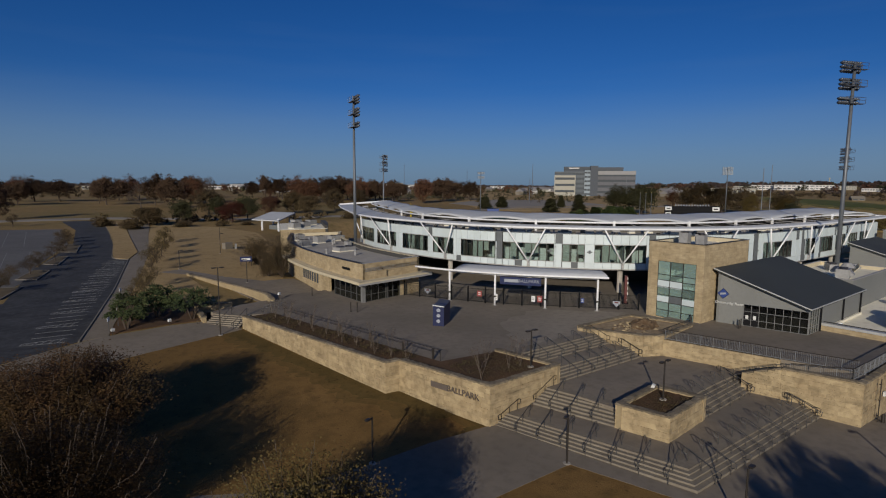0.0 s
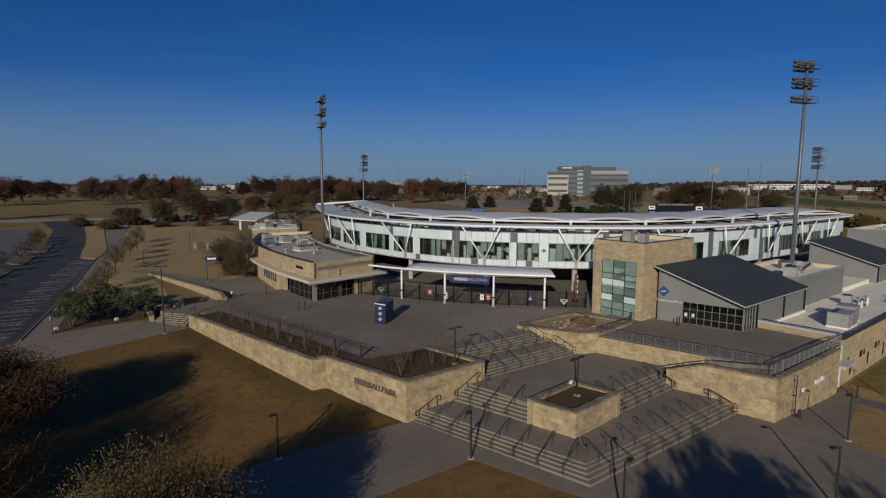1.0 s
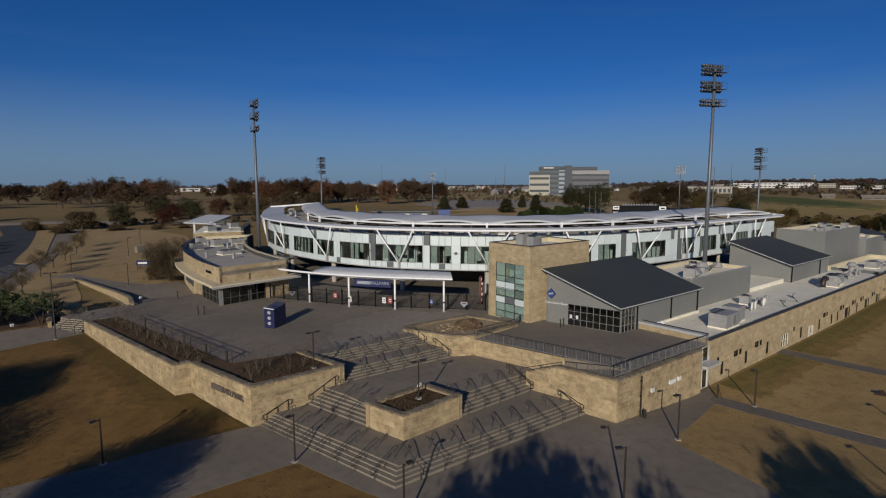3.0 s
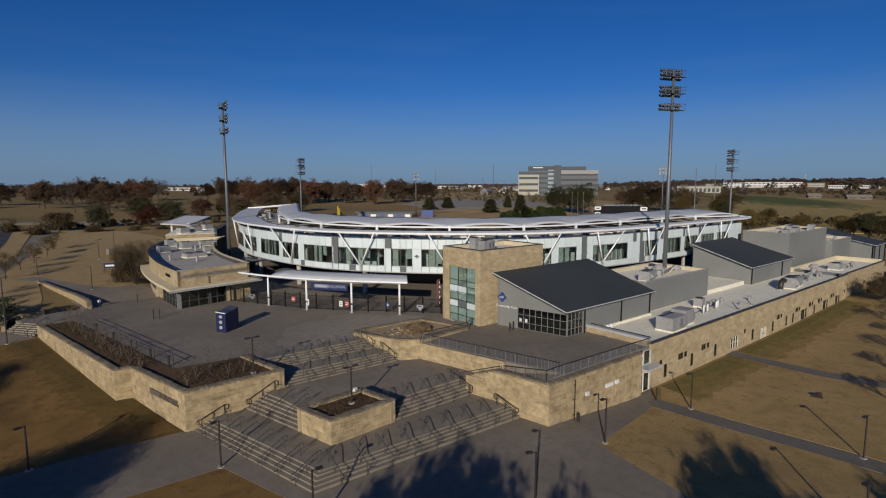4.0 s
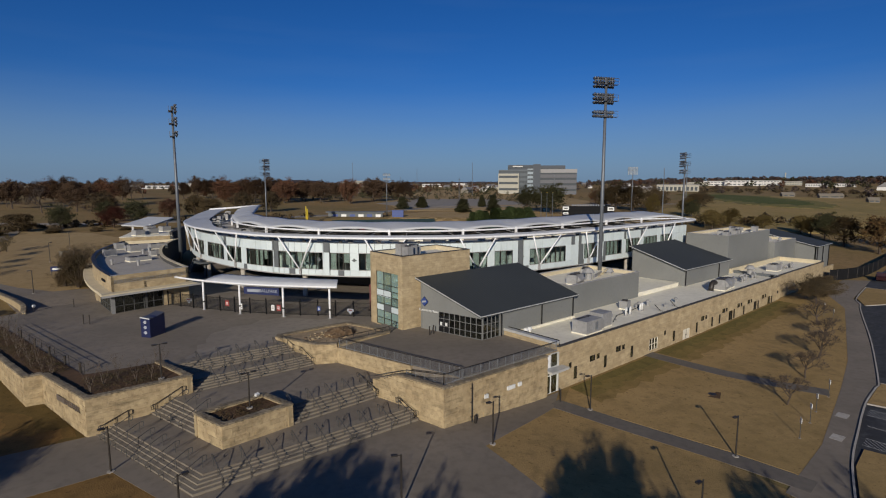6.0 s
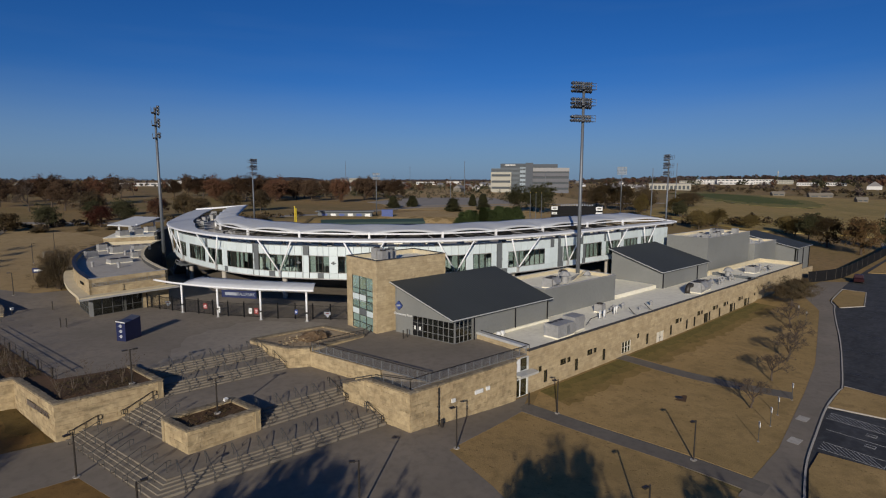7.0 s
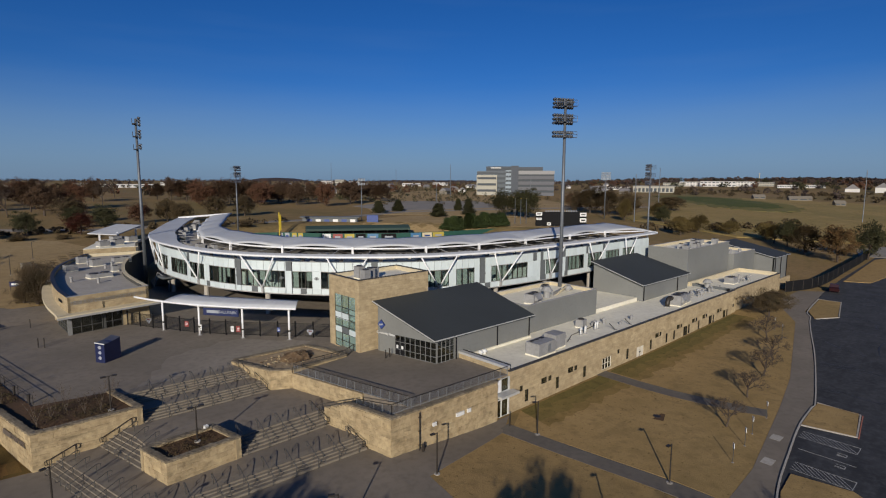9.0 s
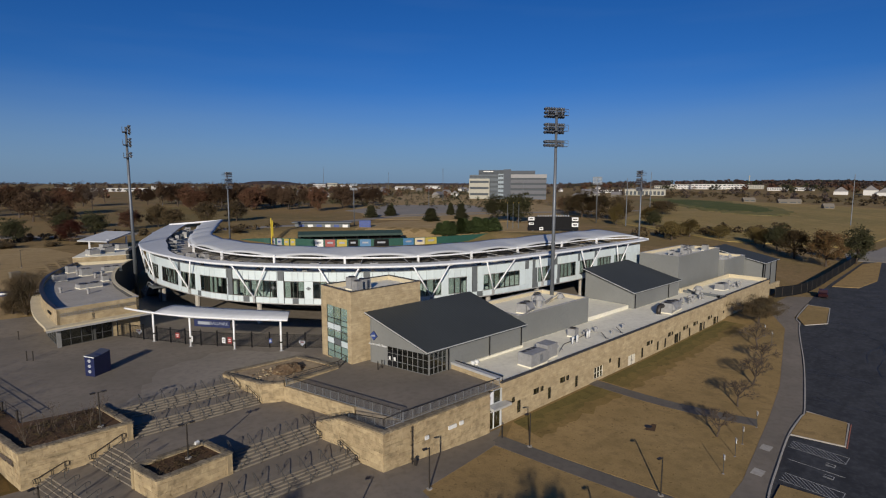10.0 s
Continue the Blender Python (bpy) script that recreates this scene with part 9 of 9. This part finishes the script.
plant("broom", M_OAKNEAR, -1.2, 34.6, 8.3, 9.6, 12, "brown-leaved oak on the entrance lawn")
plant("broom", M_GOLD, 6.6, 21.6, 9.3, 8.0, 12, "sparse yellow-brown tree beside the walk")
plant("upright", M_OAK, 9.3, -13.2, 16.6, 14.5, 12, "tall brown-leaved tree with rising limbs beside the walk")
plant("slim", M_OAK, 22.9, -12.0, 12.0, 4.0, 82, "slender brown tree with rising twigs beside the walk")
plant("upright", M_OAK, 27.6, -24.1, 15.8, 10.5, 13, "tall brown-leaved tree with rising limbs beside the lawn")
plant("upright", M_OAK, 36.0, -31.6, 14.0, 7.0, 12, "tall brown-leaved tree beside the lawn")
plant("slim", M_OAK, 47.0, -31.8, 12.0, 4.2, 83, "leafless tree with rising twigs beside the parking lot")
# bare crape myrtles in the long planter
for i in range(20):
    t = i / 19
    if t < 0.72:
        u = t / 0.72
        x, y = 22.6 + 3.4 * u + 0.5 * math.sin(i * 2.1), 65.5 - 24.5 * u
    else:
        u = (t - 0.72) / 0.28
        x, y = 28.0 + 6.6 * u, 35.4 + 1.2 * math.sin(i * 1.7)
    plant("stems", M_OAK, x, y, 2.5 + 0.5 * math.sin(i * 3.3), 1.5 + 0.3 * math.sin(i), 111 + i % 2, "leafless multi-stemmed crape myrtle in mulch", "shrub", "shrub", z=3.8, group="planter shrubs")

# low brown groundcover in the planters
rg = random.Random(8)
vs, fs = [], []


def tuft(x, y, z, r):
    for j in range(7):
        a = rg.uniform(0, 2 * math.pi)
        c = Vector((x + rg.gauss(0, r), y + rg.gauss(0, r), z + rg.uniform(0.02, 0.2)))
        u = Vector((math.cos(a), math.sin(a), rg.uniform(-0.4, 0.9))).normalized() * rg.uniform(0.04, 0.10)
        v = u.orthogonal().normalized() * 0.03
        i = len(vs)
        vs.extend([tuple(c - u), tuple(c - v), tuple(c + u), tuple(c + v)])
        fs.append((i, i + 1, i + 2, i + 3))


for k in range(900):
    u, v = rg.random(), rg.random()
    if rg.random() < 0.6:
        tuft(20.6 + 3.2 * u * 1.5 + 2.4 * v, 67.5 - 25.0 * u, 3.83, 0.25)
    elif rg.random() < 0.7:
        tuft(28.4 + 6.2 * u, 33.4 + 5.4 * v, 3.83, 0.25)
    else:
        tuft(35.9 + 4.2 * u, 22.2 + 2.6 * v, 2.99, 0.2)
me = bpy.data.meshes.new("groundcover")
me.from_pydata(vs, [], fs)
me.materials.append(M_DRYCOVER)
tagged(new("groundcover", me), "dry brown groundcover tufts in the planter mulch", "groundcover", kind="stuff")

# rubble heap on the raised bed
heap = base("rubble_heap", "heap of broken stone and earth on the raised bed", "rubble")
bm = bmesh.new()
bmesh.ops.create_icosphere(bm, subdivisions=3, radius=1.0)
for v in bm.verts:
    n = noise.noise(v.co * 2.3) * 0.35
    v.co = Vector((54.2, 35.0, 4.05)) + Vector((v.co.x * 2.0, v.co.y * 1.3, max(-0.3, v.co.z * 1.0))) * (1 + n)
part("mound", bm, M_RUBBLE, heap)
for k in range(170):
    a, r_ = rg.uniform(0, 2 * math.pi), rg.uniform(0.3, 3.2)
    x, y = 52.9 + math.cos(a) * r_ * 1.05, 35.4 + math.sin(a) * r_ * 0.75
    bm = bmesh.new()
    bmesh.ops.create_icosphere(bm, subdivisions=1, radius=rg.uniform(0.07, 0.22))
    for v in bm.verts:
        v.co = v.co * rg.uniform(0.75, 1.2)
        v.co.z *= 0.6
        v.co += Vector((x, y, 4.17 + 1.0 * max(0.0, 1 - math.hypot((x - 54.2) / 2.0, (y - 35.0) / 1.3))))
    part("rock", bm, (M_RUBBLE, M_STONE, M_STONE_BACK, M_COPING)[k % 4], heap)

# ---- distance ----
rf = random.Random(3)


def clumps(name, label, spots, leaf, per, seed):
    """Far woodland: tattered crowns of leaf clumps, one object."""
    r_ = random.Random(seed)
    vs_, fs_ = [], []
    for x, y, hgt, wid in spots:
        z = gz(x, y)
        for j in range(per):
            a, rad, zz = r_.uniform(0, 2 * math.pi), math.sqrt(r_.random()), r_.random()
            env = math.sin(math.pi * min(1, 0.18 + zz * 0.8)) ** 0.7
            c = Vector((x + math.cos(a) * rad * env * wid / 2, y + math.sin(a) * rad * env * wid / 2, z + hgt * (0.12 + 0.86 * zz)))
            u = Vector((r_.gauss(0, 1), r_.gauss(0, 1), r_.gauss(0, 1))).normalized() * wid * r_.uniform(0.08, 0.17)
            v = u.orthogonal().normalized() * u.length * 0.8
            i = len(vs_)
            vs_.extend([tuple(c - u), tuple(c - v), tuple(c + u), tuple(c + v)])
            fs_.append((i, i + 1, i + 2, i + 3))
    me_ = bpy.data.meshes.new(name)
    me_.from_pydata(vs_, [], fs_)
    me_.materials.append(leaf)
    return tagged(new(name, me_), label, "woodland", kind="stuff")


def spread(n, r0, r1, a0, a1, h0, h1, keep=None, fat=1.0):
    out = []
    while len(out) < n:
        r_, a = math.sqrt(rf.uniform(r0 * r0, r1 * r1)), radians(rf.uniform(a0, a1))
        x, y = 20 + r_ * math.cos(a), -10 + r_ * math.sin(a)
        if keep and not keep(x, y):
            continue
        hgt = rf.uniform(h0, h1)
        out.append((x, y, hgt, hgt * rf.uniform(0.9, 1.6) * fat))
    return out


def at(a, r_):
    """Plan point at a bearing and distance from the ballpark's entrance."""
    return 24 + r_ * math.cos(radians(a)), -24 + r_ * math.sin(radians(a))


clumps("far_woodland", "brown leafless woodland towards the horizon", spread(520, 1200, 2600, 27, 108, 6, 11), M_FARWOOD, 40, 1)
clumps("far_woodland", "rust and brown trees scattered in the middle distance", spread(70, 560, 1150, 40, 108, 6, 11), M_RUST, 60, 2)
clumps("far_woodland", "olive trees scattered in the middle distance", spread(90, 520, 1150, 36, 108, 5, 9), M_OLIVE, 60, 12)
clumps("far_woodland", "dark green trees scattered in the middle distance", spread(60, 520, 1250, 30, 108, 5, 9), M_EVERGREEN, 60, 13)
clumps("far_woodland", "brown trees beyond the open field", spread(80, 760, 1300, -6, 40, 5, 10, lambda x, y: y > 120 or x > 760), M_FARWOOD, 60, 3)
clumps("far_woodland", "brown woodland on the rise beyond the field", spread(560, 1380, 2300, -8, 34, 6, 14, None, 1.2), M_FARWOOD, 50, 4)
clumps("far_woodland", "rust-coloured trees on the rise beyond the field", spread(190, 1250, 2200, -8, 34, 6, 13, None, 1.1), M_RUST, 50, 14)
clumps("far_woodland", "dark green trees on the rise beyond the field", spread(170, 1150, 2200, -8, 34, 6, 13, None, 1.0), M_EVERGREEN, 50, 15)
clumps("far_woodland", "wooded land on the skyline", spread(1300, 2600, 4200, -8, 108, 8, 15), M_FARWOOD, 20, 5)
clumps("hedgerow", "dark scrub and hedges along the far side of the field", [(*at(rf.uniform(4, 27), rf.uniform(720, 1050)), rf.uniform(2, 5), rf.uniform(5, 12)) for k in range(130)], M_OLIVE, 30, 16)
clumps("hedgerow", "young green planting on the tan slope", [(*at(rf.uniform(42, 66), rf.uniform(420, 900)), rf.uniform(2, 5.5), rf.uniform(2.5, 6)) for k in range(330)], M_EVERGREEN, 24, 17)
clumps("hedgerow", "dark hedge of small trees along the far road", [(250 + 9 * k + rf.uniform(-3, 3), 88 - 2.6 * k + rf.uniform(-3, 3), rf.uniform(3, 5.5), rf.uniform(5, 8)) for k in range(12)], M_OLIVE, 60, 6)
clumps("hedgerow", "dark scrub along the road behind the ballpark", [(rf.uniform(20, 140), 208 + rf.uniform(-4, 6), rf.uniform(1.2, 2.4), rf.uniform(3, 6)) for k in range(34)], M_OLIVE, 30, 7)
clumps("hedgerow", "scrub and saplings on the rise beyond the road", [(rf.uniform(260, 460), rf.uniform(260, 420), rf.uniform(1.5, 4), rf.uniform(3, 6)) for k in range(90)], M_OLIVE, 20, 8)
# far hills
bm = bmesh.new()
for cx, cy, rx, rz_, hh in ((1900, 3850, 260, 0, 22), (3000, 3300, 700, 0, 6), (4300, 900, 900, 0, 34)):
    n = 28
    ringv = [bm.verts.new((cx + rx * math.cos(2 * math.pi * k / n), cy + rx * math.sin(2 * math.pi * k / n), 8)) for k in range(n)]
    mid_ = [bm.verts.new((cx + rx * 0.5 * math.cos(2 * math.pi * k / n), cy + rx * 0.5 * math.sin(2 * math.pi * k / n), 14 + hh * 0.7 * (1 + 0.1 * math.sin(3 * k)))) for k in range(n)]
    topv = bm.verts.new((cx, cy, 14 + hh))
    for k in range(n):
        j = (k + 1) % n
        bm.faces.new((ringv[k], ringv[j], mid_[j], mid_[k]))
        bm.faces.new((mid_[k], mid_[j], topv))
tagged(part("far_hills", bm, M_FARWOOD, None, "", True), "low wooded hills on the horizon", "hills", kind="structure")


def house_block(name, x, y, sx, sy, hgt, rz, wall, roof, label, storeys=1, cols=6, gable=False):
    """A far building: wall, roof and its rows of windows."""
    b_ = base(name, label, "building", "far buildings")
    z = gz(x, y) - 0.5
    m = pose(x, y, z, 0, 0, rz)
    part("wall", boxm(bmesh.new(), m, sx, sy, hgt + 0.5), wall, b_)
    if gable:
        bm_ = bmesh.new()
        v = [bm_.verts.new(m @ Vector(c)) for c in ((-sx / 2 - 0.5, -sy / 2 - 0.5, hgt), (sx / 2 + 0.5, -sy / 2 - 0.5, hgt), (sx / 2 + 0.5, sy / 2 + 0.5, hgt), (-sx / 2 - 0.5, sy / 2 + 0.5, hgt),
                                                  (-sx / 2 - 0.5, 0, hgt + sy * 0.4), (sx / 2 + 0.5, 0, hgt + sy * 0.4))]
        for f in ((0, 1, 5, 4), (2, 3, 4, 5), (0, 4, 3), (1, 2, 5), (0, 3, 2, 1)):
            bm_.faces.new([v[i] for i in f])
        part("roof", bm_, roof, b_)
    else:
        part("roof", boxm(bmesh.new(), m @ pose(0, 0, hgt + 0.5), sx + 0.6, sy + 0.6, 0.5), roof, b_)
    for s in range(storeys):
        zz = 0.5 + hgt * (s + 0.38) / storeys
        for k in range(cols):
            u = (k + 0.5) / cols * sx - sx / 2
            part("window", boxm(bmesh.new(), m @ pose(u, -sy / 2 - 0.05, zz), sx / cols * 0.7, 0.2, hgt / storeys * 0.36), M_BLDGLASS, b_)
    return b_


# the office block
office = base("office_block", "grey and pale stone office block of several storeys", "building")
OH = -50.0


def office_box(x, y, sx, sy, z0, z1, mt, storeys, cols, label, tall=0.4):
    m = pose(x, y, z0, 0, 0, OH)
    wl2 = part("wall", boxm(bmesh.new(), m, sx, sy, z1 - z0), mt, office, label)
    for s in range(storeys):
        hh = (z1 - z0) / storeys
        for k in range(cols):
            part("window", boxm(bmesh.new(), m @ pose((k + 0.5) / cols * sx - sx / 2, -sy / 2 - 0.05, hh * (s + 0.3)), sx / cols * 0.92, 0.25, hh * tall), M_BLDGLASS, wl2)


OU = Vector((math.cos(radians(OH)), math.sin(radians(OH)), 0))
ON = Vector((-OU.y, OU.x, 0))
for u0, u1, v, dep, z0, z1, mt, st_, co_, lb in (
        (-41, -18.5, 0, 20, 4, 31.2, M_BLDPALE, 4, 1, "pale stone four-storey wing"),
        (-41, -18.5, 6, 18, 31.2, 35.4, M_BLUEGLASS, 1, 5, "blue-grey set-back storey"),
        (-18.5, -9, 3, 24, 4, 35.4, M_BLUEGLASS, 6, 3, "blue-grey glazed centre block"),
        (-9, -3, 1.0, 24, 4, 36.5, M_PALEGLASS, 7, 2, "pale glazed stair bay"),
        (-31, -3, 9, 22, 35.4, 40.8, M_BLD, 1, 6, "dark grey top storey"),
        (-3, 5.0, 0.0, 16, 4, 41.4, M_BLD, 1, 0, "grey windowless stair tower"),
        (5.0, 44, 5, 22, 4, 32.0, M_BLDGLASS, 1, 0, "dark glazed office wing"),
        (5.0, 32, 11, 16, 31, 40.2, M_BLD, 1, 5, "grey set-back top storey")):
    c = Vector((490, 366, 0)) + OU * (u0 + u1) / 2 + ON * (v + dep / 2)
    office_box(c.x, c.y, u1 - u0, dep, z0, z1, mt, st_, co_, lb, 0.36 if mt is M_BLDPALE else 0.42)
# floor bands that wrap the right-hand wing, the top one deepest
for z0, z1, mt, end in ((32.0, 36.0, M_BANDTOP, 44.4), (26.6, 30.2, M_BANDGREY, 44.2), (20.6, 24.2, M_BANDGREY, 44.2), (14.4, 18.2, M_BANDGREY, 44.2), (8.0, 12.0, M_BANDGREY, 44.2)):
    c = Vector((490, 366, 0)) + OU * (5.0 + end) / 2 + ON * 15.6
    part("floor_band", boxm(bmesh.new(), pose(c.x, c.y, z0, 0, 0, OH), end - 5.0, 22.4, z1 - z0), mt, office, "pale floor band between dark windows")
c = Vector((490, 366, 0)) - OU * 20 + ON * 8.7
part("sign_bar", boxm(bmesh.new(), pose(c.x, c.y, 38.6, 0, 0, OH), 11, 0.5, 1.1), M_BLDWHITE, office, "white sign lettering on the roof storey")


for i, (a, r_, sx, hgt) in enumerate(((24.4, 1330, 44, 8), (22.6, 1345, 60, 10), (20.6, 1330, 70, 11), (18.6, 1350, 52, 10), (16.9, 1370, 40, 8), (15.0, 1280, 36, 6), (13.0, 1300, 34, 6), (29.5, 1020, 40, 5),
                                      (81.0, 1180, 40, 7), (77.2, 1150, 90, 6), (74.0, 1300, 30, 9), (59.3, 1450, 30, 12), (58.0, 1470, 26, 15), (56.6, 1480, 30, 10), (50.5, 1350, 50, 7), (47.6, 1500, 40, 8), (86, 1060, 34, 6), (41.5, 1250, 34, 7))):
    x, y = at(a, r_)
    house_block("retail_building", x, y, sx, 16, hgt, a - 90, M_BLDWHITE if i % 4 else M_BLDPALE, M_BLDROOF, "long pale commercial building far off", 2 if hgt > 7.5 else 1, 9)
x, y = at(26.2, 855)
arcade = base("arcade_building", "beige arcaded building beyond the field", "building", "far buildings")
am = pose(x, y, gz(x, y) - 0.5, 0, 0, 26.2 - 90)
part("wall", boxm(bmesh.new(), am, 56, 14, 9.5), M_BLDPALE, arcade)
part("roof", boxm(bmesh.new(), am @ pose(0, 0, 9.5), 57.5, 15.5, 0.8), M_BLDROOF, arcade)
for k in range(10):
    part("opening", boxm(bmesh.new(), am @ pose(-24.5 + 5.4 * k, -7.1, 1.5), 3.4, 0.4, 5.2), M_BLDGLASS, arcade, "dark arcade opening")
rh = random.Random(91)
for i in range(70):
    x, y = at(rh.uniform(27, 76), rh.uniform(620, 1450))
    house_block("house", x, y, rh.uniform(10, 17), 9, rh.uniform(3.2, 4.6), rh.uniform(0, 180), (M_BLDPALE, M_BLDWHITE, M_SHEDWOOD)[i % 3], M_BLDROOF, "small pitched-roof house far off", 1, 3, True)
for a, r_, sx in ((17.2, 700, 12), (14.2, 690, 18), (13.6, 705, 10), (11.2, 610, 8)):
    x, y = at(a, r_)
    house_block("farm_shed", x, y, sx, 7, 2.6, a - 70, M_SHEDWOOD, M_SHEDWOOD, "weathered brown farm shed in the field", 1, 2, True)
for a, r_, sx, hgt in ((8.4, 1150, 20, 9), (10.4, 1140, 12, 6), (7.5, 1140, 16, 6)):
    x, y = at(a, r_)
    house_block("barn", x, y, sx, 20, hgt, a, M_BLDWHITE, M_BLDROOF, "white gabled hall with a dark roof beyond the field", 1, 4, True)
tagged(draped("field", [(272, 60), (300, 128), (360, 150), (430, 160), (560, 205), (680, 235), (690, 60), (560, 22), (420, 16), (300, 20)], M_FIELD, 0.35, 0.7, 12), "tan mown hay field beyond the trees", "field", kind="structure")
MEADOW = ((26.3, 700), (23, 735), (20.4, 690), (17.6, 640), (14.6, 560), (13.4, 480), (15.2, 450), (18, 440), (20.5, 470), (22.6, 520), (24.8, 590))
rm = random.Random(6)
for grow_, mt, up_ in ((1.0, M_MEADOWRIM, 0.6), (0.72, M_MEADOW, 0.7)):
    rim = []
    for (a, r_), (b, q_) in zip(MEADOW, MEADOW[1:] + MEADOW[:1]):
        for k in range(7):
            u = k / 7
            rim.append(at(19.6 + (a + (b - a) * u - 19.6) * grow_ + rm.gauss(0, 0.22), 590 + (r_ + (q_ - r_) * u - 590) * grow_ + rm.gauss(0, 7)))
    tagged(draped("meadow", rim, mt, up_, 0.9, 12), "greener patch of grass in the open field", "meadow", kind="structure")
wt = base("water_tower", "slender pale water tower on the skyline", "water tower")
part("shaft", rod(bmesh.new(), (2900, 870, 0), (2900, 870, 56), 1.8, 10), M_BLDPALE, wt)
part("tank", rod(bmesh.new(), (2900, 870, 56), (2900, 870, 62), 4, 12, 2.6), M_BLDPALE, wt)
